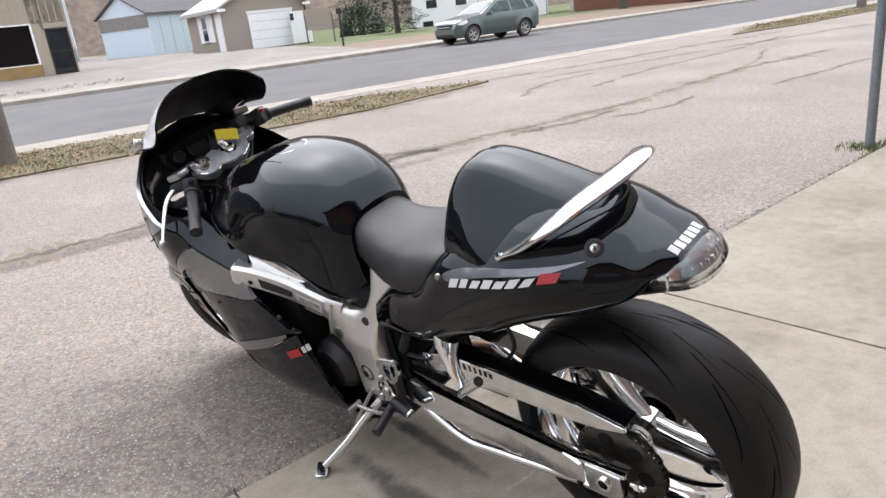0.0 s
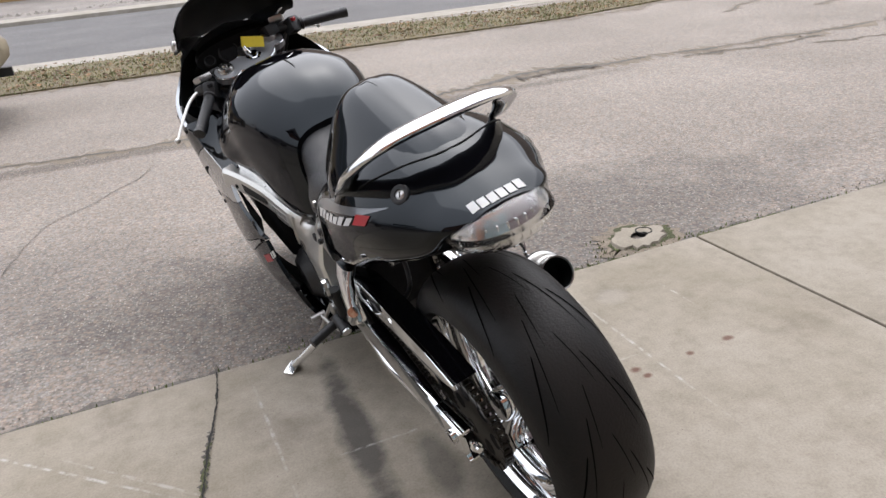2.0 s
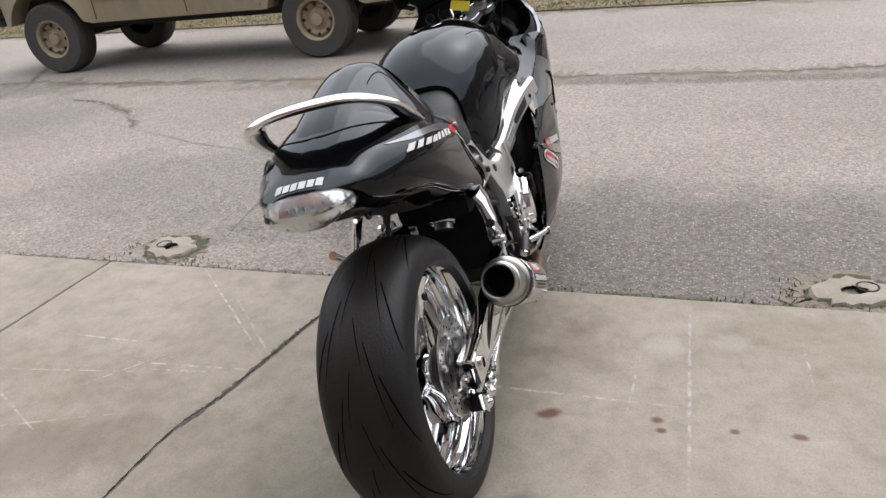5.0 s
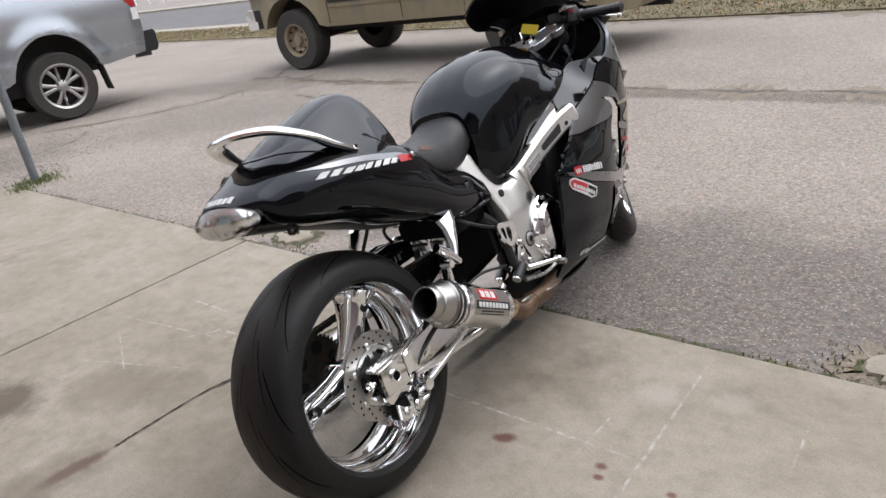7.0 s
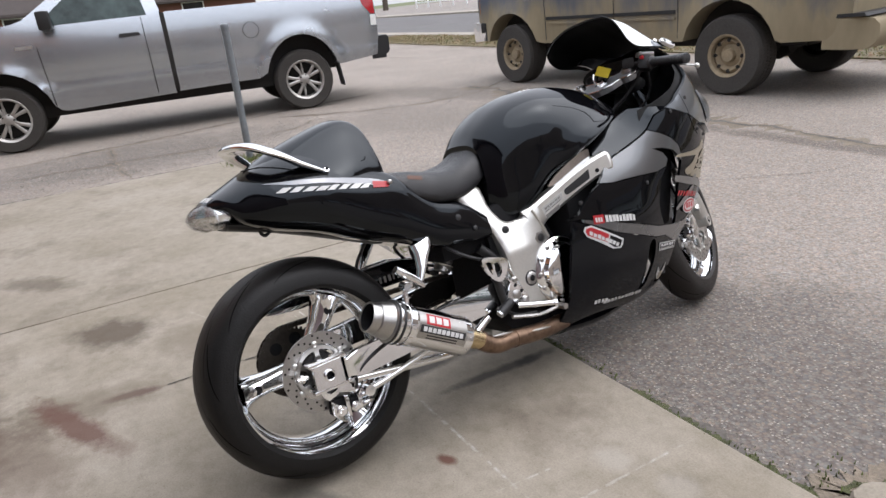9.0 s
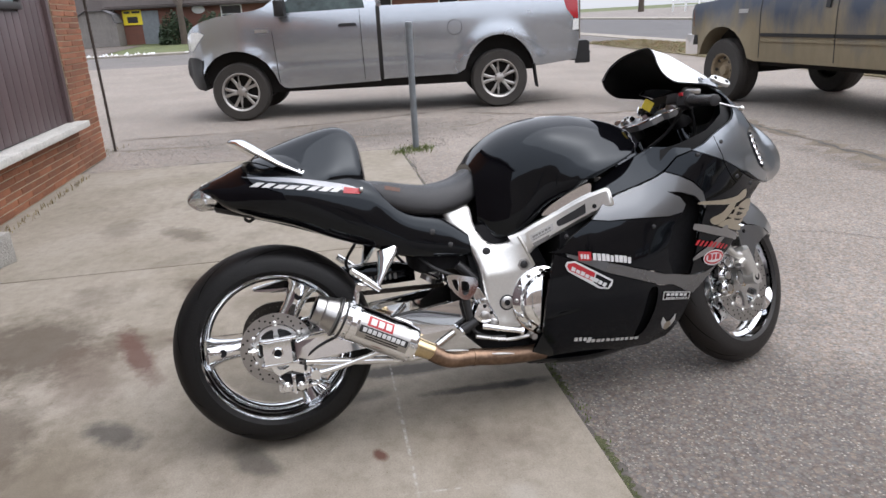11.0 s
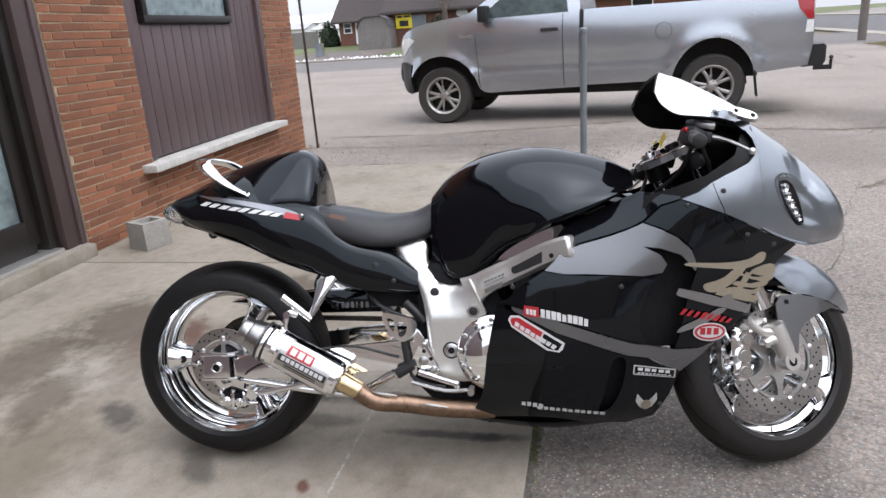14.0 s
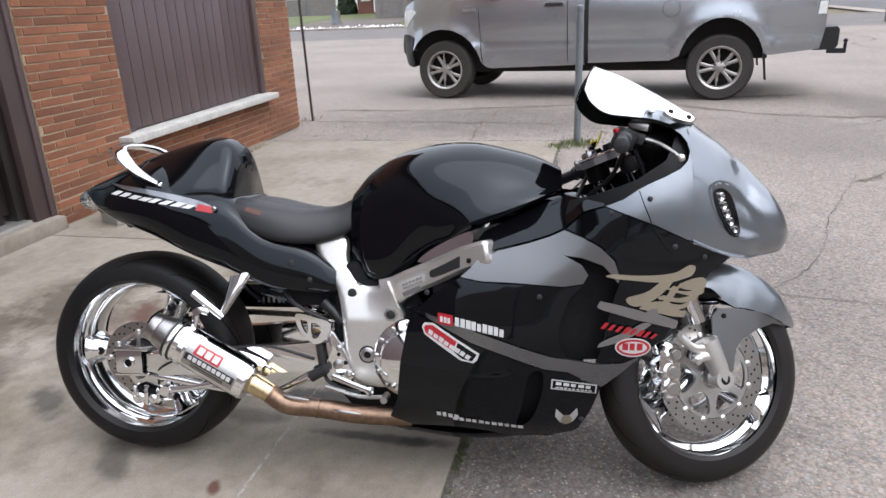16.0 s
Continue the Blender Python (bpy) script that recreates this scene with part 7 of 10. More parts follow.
for k in range(TEETH * 4):
    a = 2 * math.pi * k / (TEETH * 4)
    ring.append((0.098 + (0.005 if k % 4 in (1, 2) else -0.003), a))
rings(bm, [[(r * math.cos(a), y, 0.314 + r * math.sin(a)) for r, a in ring] for y in (CH - 0.003, CH + 0.003)])
spk = part("sprocket", bm, M_CHAIN, bike, "rear sprocket with lightening holes")
for k in range(6):
    a = radians(60 * k + 12)
    for y in (CH - 0.0032, CH + 0.0032):
        bm = bmesh.new()
        cyl(bm, (0.066 * math.cos(a), y - 0.0004, 0.314 + 0.066 * math.sin(a)), (0.066 * math.cos(a), y + 0.0004, 0.314 + 0.066 * math.sin(a)), 0.019, seg=16)
        part("sprocket_hole", bm, M_DARK, spk)
path = [(0.0 + 0.104 * math.cos(radians(a)), 0.314 + 0.104 * math.sin(radians(a))) for a in range(266, 83, -6)]
path = [(0.60, 0.300), (0.3, 0.255)] + path + [(0.3, 0.412), (0.60, 0.400)]
seglen = [0.0]
for p, q in zip(path, path[1:]):
    seglen.append(seglen[-1] + math.hypot(q[0] - p[0], q[1] - p[1]))
count = int(seglen[-1] / 0.0159)
bm = bmesh.new()
for k in range(count):
    s = (k + 0.5) * seglen[-1] / count
    x, z = float(np.interp(s, seglen, [p[0] for p in path])), float(np.interp(s, seglen, [p[1] for p in path]))
    x2, z2 = float(np.interp(s + 0.004, seglen, [p[0] for p in path])), float(np.interp(s + 0.004, seglen, [p[1] for p in path]))
    ang = -math.degrees(math.atan2(z2 - z, x2 - x))
    wd = 0.020 if k % 2 else 0.015
    for y in (-wd / 2, wd / 2):
        box(bm, (x, CH + y, z), (0.020, 0.0022, 0.014), (0, ang, 0))
    cyl(bm, (x, CH - 0.008, z), (x, CH + 0.008, z), 0.0055, seg=8)
tagged(part("drive_chain", bm, M_CHAIN, bike, "oily black drive chain"), kind="stuff")

# rear brake caliper, torque rod, axle adjusters
bm = bmesh.new()
box(bm, (0.036, -0.122, 0.202), (0.082, 0.034, 0.048), (0, 12, 0), 0.006)
cal = part("rear_caliper", bm, M_DARK, bike, "chromed rear brake caliper with dark gaps")
for x, z, r in ((0.014, 0.197, 0.017), (0.058, 0.194, 0.015)):
    bm = bmesh.new()
    lathe(bm, [(0.0, 0.026), (0.006, 0.026), (0.008, 0.021), (r - 0.004, 0.021), (r, 0.017), (r + 0.001, -0.006)], (x, -0.134, z), (0, -1, 0), 28)
    part("piston_housing", bm, M_CHROME, cal)
for q in ([(-0.006, 0.232), (0.012, 0.218), (0.002, 0.176), (-0.010, 0.192)], [(0.030, 0.236), (0.044, 0.232), (0.042, 0.172), (0.030, 0.176)], [(0.068, 0.228), (0.082, 0.214), (0.080, 0.184), (0.070, 0.178)]):
    bm = bmesh.new()
    plate(bm, q, -0.152, -0.136, 0.004)
    part("caliper_rib", bm, M_CHROME, cal)
for z in (0.216, 0.190):
    bm = bmesh.new()
    tube(bm, [(0.078, -0.146, z), (0.096, -0.150, z + 0.004), (0.114, -0.142, z + 0.002)], [0.006, 0.0075, 0.005], 10, 3)
    part("caliper_arm", bm, M_CHROME, cal)
bm = bmesh.new()
patch(bm, curve2([(-0.036, 0.286), (-0.020, 0.280), (0.030, 0.282), (0.052, 0.262), (0.095, 0.244), (0.100, 0.226), (0.060, 0.232), (0.030, 0.244), (-0.004, 0.232), (-0.020, 0.250)], 2), lambda x, z: -0.132, 0.012, [curve2([(-0.010, 0.268), (0.020, 0.268), (0.026, 0.256), (0.0, 0.250)], 3)], 0.010)
part("caliper_bracket", bm, M_CHROME, bike)
bm = bmesh.new()
tube(bm, [(0.10, -0.150, 0.225), (0.16, -0.152, 0.232), (0.30, -0.155, 0.262), (0.43, -0.158, 0.300)], 0.0105, 12, 4)
cyl(bm, (0.105, -0.138, 0.225), (0.105, -0.166, 0.225), 0.016, seg=18)
cyl(bm, (0.43, -0.145, 0.300), (0.43, -0.170, 0.300), 0.016, seg=18)
part("torque_rod", bm, M_CHROME, bike)
for x, z, r in ((0.037, 0.222, 0.005), (0.075, 0.206, 0.005), (0.000, 0.216, 0.005)):
    bolt("caliper_bolt", (x, -0.152, z), (0, -1, 0), r, 0.006, M_STEEL, cal, 8)
bm = bmesh.new()
tube(bm, [(0.075, -0.14, 0.24), (0.10, -0.165, 0.30), (0.22, -0.17, 0.345), (0.42, -0.168, 0.375), (0.58, -0.17, 0.34)], 0.004, 8, 6)
part("brake_hose", bm, M_PLASTIC, bike)
for sg in (1, -1):
    bm = bmesh.new()
    cyl(bm, (-0.055, sg * 0.150, 0.325), (-0.085, sg * 0.150, 0.325), 0.007, seg=10)
    cyl(bm, (-0.066, sg * 0.150, 0.325), (-0.074, sg * 0.150, 0.325), 0.012, seg=6)
    part("chain_adjuster", bm, M_CHROME, bike)
# side stand
bm = bmesh.new()
tube(bm, [(0.735, 0.165, 0.262), (0.775, 0.21, 0.215), (0.82, 0.28, 0.150), (0.868, 0.345, 0.095)], [0.014, 0.0125, 0.0125, 0.0125], 14, 4)
stand = part("side_stand", bm, M_CHROME, bike, "chrome side stand folded out")
bm = bmesh.new()
box(bm, (0.878, 0.356, 0.082), (0.060, 0.034, 0.010), (12, 0, -45), 0.004)
part("foot_plate", bm, M_CHROME, stand)
bm = bmesh.new()
box(bm, (0.735, 0.160, 0.272), (0.06, 0.03, 0.05), (0, 20, 0), 0.008)
part("stand_bracket", bm, M_PLASTIC, stand)
bm = bmesh.new()
cyl(bm, (0.745, 0.178, 0.30), (0.80, 0.235, 0.20), 0.006, seg=10)
part("stand_spring", bm, M_STEEL, stand)

# silencer badge
xa, ya, za = basis(dn)
def can_strip(q0, q1, a0, a1, r, material, parent, label=""):
    bm = bmesh.new()
    rings(bm, [[A + za * q + (xa * math.cos(radians(t)) + ya * math.sin(radians(t))) * r for t in [a0 + (a1 - a0) * i / 8 for i in range(9)]] for q in (q0, (q0 + q1) / 2, q1)], closed=False)
    return part("badge", bm, material, parent, label)


ang0 = math.degrees(math.atan2(Vector((0, -1, 0.30)).dot(ya), Vector((0, -1, 0.30)).dot(xa)))
B0 = can_strip(0.030, 0.195, ang0 - 42, ang0 + 36, 0.0587, M_STEEL, can, "etched badge in red, white and black")
can_strip(0.090, 0.172, ang0 + 0, ang0 + 32, 0.0589, M_RED_DECAL, can)
for k in range(3):
    can_strip(0.097 + 0.024 * k, 0.115 + 0.024 * k, ang0 + 6, ang0 + 26, 0.0591, M_WHITE_DECAL, can)
can_strip(0.035, 0.190, ang0 - 24, ang0 - 3, 0.0589, M_PLASTIC, can)
for k in range(9):
    can_strip(0.044 + 0.0155 * k, 0.056 + 0.0155 * k, ang0 - 20, ang0 - 7, 0.0591, M_WHITE_DECAL, can)
can_strip(0.06, 0.165, ang0 - 32, ang0 - 28, 0.0589, M_PLASTIC, can)
can_strip(0.06, 0.165, ang0 - 39, ang0 - 36, 0.0589, M_PLASTIC, can)

# fuel cap
bm = bmesh.new()
lathe(bm, [(0.043, 0.000), (0.044, 0.0035), (0.046, 0.0045), (0.051, 0.0040), (0.053, 0.0015), (0.054, -0.01)], (0.998, 0, 0.9500), (0.005, 0, 1), 48)
part("fuel_cap", bm, M_CHROME, tank, "chrome fuel filler ring")
bm = bmesh.new()
lathe(bm, [(0.0, 0.0030), (0.030, 0.0030), (0.040, 0.0020), (0.0435, -0.002)], (0.998, 0, 0.9500), (0.005, 0, 1), 40)
part("cap_centre", bm, M_PLASTIC, tank)
bm = bmesh.new()
lathe(bm, [(0.029, 0.0025), (0.030, 0.0045), (0.033, 0.0045), (0.034, 0.0020)], (0.998, 0, 0.9500), (0.005, 0, 1), 40)
part("cap_ring", bm, M_CHROME, tank)
bm = bmesh.new()
box(bm, (0.998, 0, 0.9545), (0.046, 0.012, 0.004), bevel=0.0015)
part("cap_flap", bm, M_SATIN, tank)

# bars and cockpit: parts that turn with the steering
cx, cy, cz = Vector((math.cos(RAKE), 0, math.sin(RAKE))), Vector((0, 1, 0)), AX
def on_clamp(u, y, h, z=0.955):
    return axis_point(z) + cx * u + cy * y + cz * h


CL = []
for sgn in (1, -1):
    lobe = [(0.022 + 0.048 * math.cos(radians(t)), sgn * (0.103 + 0.044 * math.sin(radians(t)))) for t in range(30, 211, 20)]
    CL += [(0.045, 0.0)] + [(0.048, 0.045)] + lobe + [(-0.045, 0.05)] + [(-0.058, 0.0)] if sgn > 0 else [(-0.045, -0.05)] + lobe[::-1] + [(0.048, -0.045)]
for nm, z, mt, th in (("top_clamp", 0.906, M_CLAMP, 0.022), ("lower_clamp", 0.700, M_PLASTIC, 0.035)):
    bm = bmesh.new()
    rings(bm, [[on_clamp(u, y, h, z) for u, y in CL] for h in (-th / 2, th / 2)])
    clamp = part(nm, bm, mt, bike, matrix=TURN, smooth=False)
    if nm == "top_clamp":
        bm = bmesh.new()
        tube(bm, [on_clamp(u, y, th / 2, z) for u, y in CL + CL[:1]], 0.0028, 8, 1)
        part("polished_rim", bm, M_CHROME, clamp)
for sgn in (1, -1):
    bm = bmesh.new()
    lathe(bm, [(0.0, 0.016), (0.008, 0.016), (0.010, 0.010), (0.022, 0.010), (0.027, 0.004), (0.030, -0.02)], on_clamp(0.03, sgn * 0.103, 0.012, 0.911), AX, 24)
    part("fork_cap", bm, M_STEEL, bike, matrix=TURN)
    bm = bmesh.new()
    lathe(bm, [(0.024, -0.022), (0.034, -0.024), (0.036, -0.032), (0.036, -0.062), (0.033, -0.07), (0.024, -0.07)], on_clamp(0.03, sgn * 0.103, 0.0, 0.911), AX, 24)
    part("bar_clamp", bm, M_PLASTIC, bike, matrix=TURN)
bm = bmesh.new()
lathe(bm, [(0.0, 0.014), (0.016, 0.014), (0.018, 0.006), (0.028, 0.004), (0.030, -0.01)], on_clamp(0.0, 0, 0.012, 0.907), AX, 6)
part("stem_nut", bm, M_CHROME, bike, matrix=TURN)
bm = bmesh.new()
lathe(bm, [(0.0, 0.01), (0.018, 0.01), (0.022, 0.0), (0.022, -0.03)], on_clamp(0.045, 0, 0.016, 0.909), AX, 24)
part("ignition_lock", bm, M_PLASTIC, bike, matrix=TURN)
key = new("ignition_key")
key.parent = bike
bm = bmesh.new()
box(bm, (1.374, 0.004, 0.944), (0.022, 0.006, 0.032), (0, 35, 30), 0.004)
part("key_head", bm, M_CHROME, key)
bm = bmesh.new()
box(bm, (1.390, -0.030, 0.961), (0.0015, 0.074, 0.036), (20, 24, 0))
tag = part("paper_tag", bm, M_TAG, key, "yellow paper tag on the key ring")
GR = {1: ((1.383, 0.149, 0.880), (1.197, 0.273, 0.793)), -1: ((1.444, -0.165, 0.958), (1.411, -0.386, 0.936))}
for sgn in (1, -1):
    g0, g1 = Vector(GR[sgn][0]), Vector(GR[sgn][1])
    d = (g1 - g0).normalized()
    clip = new("handlebar")
    clip.parent, clip["label"] = bike, "black clip-on handlebar"
    bm = bmesh.new()
    cyl(bm, g0 - d * 0.05, g0 + d * 0.06, 0.011, seg=16)
    box(bm, g0 - d * 0.055, (0.05, 0.05, 0.04), (0, 20, 20), 0.01)
    part("bar", bm, M_PLASTIC, clip)
    bm = bmesh.new()
    L = (g1 - g0).length
    prof = [(0.0, 0.055), (0.022, 0.055), (0.022, 0.062), (0.0165, 0.066)]
    prof += [(0.0165 + (0.0008 if k % 2 else 0.0), 0.07 + (L - 0.10) * k / 14) for k in range(15)]
    prof += [(0.0175, L - 0.026), (0.0185, L - 0.02), (0.0185, L - 0.002), (0.014, L), (0.0, L)]
    lathe(bm, prof, g0, d, 24)
    part("grip", bm, M_VINYL, clip, "black rubber grip")
    bm = bmesh.new()
    box(bm, g0 + d * 0.025, (0.05, 0.045, 0.055), (10, 20, -30 * sgn), 0.012)
    part("switch_box", bm, M_PLASTIC, clip)
    bm = bmesh.new()
    box(bm, g0 + d * 0.03 + Vector((-0.02, 0, 0.022)), (0.014, 0.014, 0.012), (0, 0, 30), 0.003)
    part("switch", bm, M_RED_DECAL if sgn < 0 else M_DARK, clip)
    if sgn > 0:
        lev = [(1.400, 0.190, 0.880), (1.388, 0.240, 0.858), (1.350, 0.290, 0.818), (1.309, 0.335, 0.775)]
    else:
        lev = [(1.485, -0.175, 0.958), (1.520, -0.205, 0.945), (1.545, -0.255, 0.925), (1.560, -0.312, 0.906)]
    bm = bmesh.new()
    tube(bm, lev, [0.009, 0.0065, 0.005, 0.004], 12, 5, flat=(1.1, 0.8))
    bmesh.ops.create_uvsphere(bm, u_segments=14, v_segments=10, radius=0.0095, matrix=Matrix.Translation(lev[-1]))
    part("lever", bm, M_ALU, clip, "polished lever with a ball end")
    bm = bmesh.new()
    box(bm, Vector(lev[0]) + Vector((-0.01, -0.01 * sgn, 0.0)), (0.055, 0.045, 0.030), (0, 15, 25 * sgn), 0.008)
    part("master_cylinder", bm, M_PLASTIC, clip)
    bm = bmesh.new()
    c = Vector(lev[0]) + Vector((0.0, -0.02 * sgn, 0.030))
    box(bm, c, (0.055, 0.050, 0.022), (0, 12, 20 * sgn), 0.008)
    part("reservoir", bm, M_STEEL, clip)
# instrument pod
bm = bmesh.new()
skin(bm, [(1.47, ((0, 0.990), (0.08, 0.985), (0.145, 0.965), (0.155, 0.93), (0.10, 0.90), (0, 0.895))), (1.52, ((0, 1.005), (0.08, 0.998), (0.14, 0.975), (0.15, 0.93), (0.10, 0.88), (0, 0.87))), (1.60, ((0, 0.985), (0.07, 0.978), (0.11, 0.955), (0.12, 0.92), (0.08, 0.88), (0, 0.87)))])
pod = part("instrument_pod", bm, M_INNER, bike, "matt black instrument pod")
for y, z, r in ((-0.035, 0.945, 0.036), (0.045, 0.945, 0.036), (0.115, 0.940, 0.020), (-0.11, 0.940, 0.020)):
    bm = bmesh.new()
    lathe(bm, [(0.0, 0.004), (r - 0.006, 0.004), (r - 0.005, 0.008), (r, 0.006), (r, -0.02)], (1.468, y, z), (-0.9, 0, 0.45), 28)
    part("gauge", bm, M_DARK, pod)
    bm = bmesh.new()
    lathe(bm, [(r - 0.006, 0.0062), (r - 0.003, 0.009), (r, 0.0065)], (1.468, y, z), (-0.9, 0, 0.45), 28)
    part("gauge_rim", bm, M_PLASTIC, pod)
# inner fairing walls and a floor behind the steering head
side_panel("inner_panel", [(1.30, 0.80), (1.36, 0.815), (1.46, 0.85), (1.54, 0.90), (1.57, 0.96), (1.60, 0.98), (1.66, 0.95), (1.66, 0.72), (1.40, 0.70), (1.28, 0.72)], M_INNER, bike, off=-0.020, thick=0, label="black inner fairing panel")
for sgn in (1, -1):
    bm = bmesh.new()
    rows = []
    for x, yo, zo, yi, zi in ((1.24, 0.196, 0.778, 0.12, 0.755), (1.29, 0.200, 0.806, 0.105, 0.755), (1.385, 0.262, 0.794, 0.115, 0.735), (1.43, 0.276, 0.803, 0.115, 0.735), (1.50, 0.282, 0.842, 0.12, 0.74)):
        rows.append([(x, sgn * (yo + (yi - yo) * t), zo + (zi - zo) * t + 0.012 * math.sin(math.pi * t)) for t in (0, 0.25, 0.5, 0.75, 1)])
    rings(bm, rows, closed=False)
    part("cockpit_shelf", bm, M_BLACK, bike, "gloss black shelf inside the fairing")
for pts in ([(1.40, 0.17, 0.86), (1.45, 0.12, 0.80), (1.40, 0.05, 0.74), (1.34, 0.02, 0.70)], [(1.47, -0.17, 0.93), (1.50, -0.13, 0.84), (1.44, -0.07, 0.76), (1.40, -0.03, 0.70)], [(1.38, 0.15, 0.87), (1.36, 0.09, 0.84), (1.33, 0.05, 0.78)], [(1.45, -0.16, 0.94), (1.42, -0.10, 0.86), (1.36, -0.04, 0.80)]):
    bm = bmesh.new()
    tube(bm, pts, 0.006, 8, 6)
    part("cable", bm, M_PLASTIC, bike)

# ---- brick building ----
def brick_wall_box(bm, u0, u1, w0, w1, z0, z1):
    box(bm, ((u0 + u1) / 2, (w0 + w1) / 2, (z0 + z1) / 2), (u1 - u0, abs(w1 - w0), z1 - z0))


WALL = -3.13
building = thing("building_wall", "orange brick shop wall with a boarded brown window bay and a glass door", "wall", SITE, kind="structure")
bm = bmesh.new()
brick_wall_box(bm, -5.34, -4.60, WALL - 0.005, WALL - 0.35, 0, 4.4)
brick_wall_box(bm, -2.29, -1.41, WALL - 0.005, WALL - 0.35, 0, 4.4)
brick_wall_box(bm, -4.60, -2.29, WALL - 0.005, WALL - 0.35, 0, 0.41)
brick_wall_box(bm, -5.335, -5.0, WALL - 0.35, WALL - 9.0, 0, 4.4)
brick_wall_box(bm, -4.60, -2.29, WALL - 0.005, WALL - 0.35, 2.5, 4.4)
brick_wall_box(bm, -1.41, 1.1, WALL - 0.005, WALL - 0.35, 2.5, 4.4)
part("mortar_core", bm, M_MORTAR, building, smooth=False)
# unseen wall run and roof, added; height chosen to darken the bike's reflections
bm = bmesh.new()
brick_wall_box(bm, 1.1, 13, WALL, WALL - 0.35, 0, 4.4)
part("plain_wall", bm, M_BOARD, building, smooth=False)
bm = bmesh.new()
brick_wall_box(bm, -5.45, 13.1, WALL + 0.3, WALL - 9.0, 4.4, 4.6)
part("roof", bm, M_BRONZE2, building, smooth=False)
bm = bmesh.new()
box(bm, (-3.385, WALL + 0.02, 0.452), (2.50, 0.2, 0.058), (0, 0.4, 0), 0.008)
part("window_sill", bm, M_SILL, building, "chipped off-white painted sill")
# boarded bay
bm = bmesh.new()
box(bm, (-3.445, WALL - 0.085, 1.5), (2.30, 0.03, 2.04))
part("bay_backing", bm, M_BOARD, building, smooth=False)
for k in range(17):
    u = -2.36 - 0.145 * k
    if u < -4.46:
        break
    top = 1.50 if -3.95 < u < -2.50 else 2.5
    bm = bmesh.new()
    box(bm, (u - 0.07, WALL - 0.06, (0.49 + top) / 2), (0.139, 0.024, top - 0.49), bevel=0.006)
    part("board", bm, M_BOARD, building)
for u0, u1 in ((-2.29, -2.37), (-4.52, -4.60)):
    bm = bmesh.new()
    box(bm, ((u0 + u1) / 2, WALL - 0.04, 1.5), (0.078, 0.06, 2.04), bevel=0.006)
    part("bay_trim", bm, M_BOARD, building)
win = new("window_1")
win.parent = building
for c, s in (((-3.24, WALL - 0.045, 1.545), (1.42, 0.07, 0.06)), ((-3.24, WALL - 0.045, 2.46), (1.42, 0.07, 0.06)), ((-3.92, WALL - 0.045, 2.0), (0.06, 0.07, 0.86)), ((-2.56, WALL - 0.045, 2.0), (0.06, 0.07, 0.86))):
    bm = bmesh.new()
    box(bm, c, s, bevel=0.006)
    part("window_frame", bm, M_BRONZE, win)
bm = bmesh.new()
box(bm, (-3.24, WALL - 0.05, 2.0), (1.3, 0.008, 0.86))
part("pane", bm, M_SKYGLASS, win, "window pane with the reflected sky painted pale")
# glass door in brown casing
door = new("door_1")
door.parent = building
door["label"] = "dark bronze framed glass door in a brown casing"
for nm, c, s in (("casing", (-1.325, WALL - 0.10, 1.28), (0.17, 0.14, 2.56)), ("casing", (1.0, WALL - 0.10, 1.28), (0.2, 0.14, 2.56)), ("casing", (-0.16, WALL - 0.10, 2.48), (2.12, 0.14, 0.1))):
    bm = bmesh.new()
    box(bm, c, s, bevel=0.006)
    part(nm, bm, M_BRONZE2, door)
bm = bmesh.new()
box(bm, (-1.385, WALL - 0.025, 1.28), (0.045, 0.02, 2.56), bevel=0.004)
part("casing_bead", bm, M_BOARD, door)
for nm, c, s in (("jamb", (-1.195, WALL - 0.13, 1.27), (0.09, 0.1, 2.3)), ("jamb", (-0.16, WALL - 0.13, 2.38), (1.98, 0.1, 0.09)), ("mullion", (-0.01, WALL - 0.13, 1.27), (0.09, 0.1, 2.3)),
                 ("bottom_rail", (-0.575, WALL - 0.155, 0.225), (1.04, 0.05, 0.22)), ("mid_rail", (-0.575, WALL - 0.155, 1.145), (1.04, 0.05, 0.07)), ("stile", (-1.095, WALL - 0.155, 1.27), (0.105, 0.05, 2.2)), ("stile", (-0.10, WALL - 0.155, 1.27), (0.09, 0.05, 2.2))):
    bm = bmesh.new()
    box(bm, c, s, bevel=0.006)
    part(nm, bm, M_BRONZE, door)
for z0, z1 in ((0.335, 1.11), (1.18, 2.33)):
    bm = bmesh.new()
    box(bm, (-0.59, WALL - 0.158, (z0 + z1) / 2), (0.90, 0.008, z1 - z0))
    part("glass", bm, M_SKYGLASS, door, "door glass with pale reflections painted into its colour")
bm = bmesh.new()
box(bm, (0.47, WALL - 0.158, 1.3), (0.86, 0.008, 2.1))
part("glass", bm, M_SKYGLASS, door)
bm = bmesh.new()
box(bm, (-0.15, WALL - 0.10, 0.105), (2.1, 0.16, 0.03), bevel=0.006)
part("threshold", bm, M_ALU, door)
bm = bmesh.new()
box(bm, (-0.16, WALL - 0.01, 0.035), (2.50, 0.12, 0.11), bevel=0.012)
tagged(part("door_step", bm, M_SLAB[0], matrix=SITE), "worn concrete door step", "step", kind="structure")

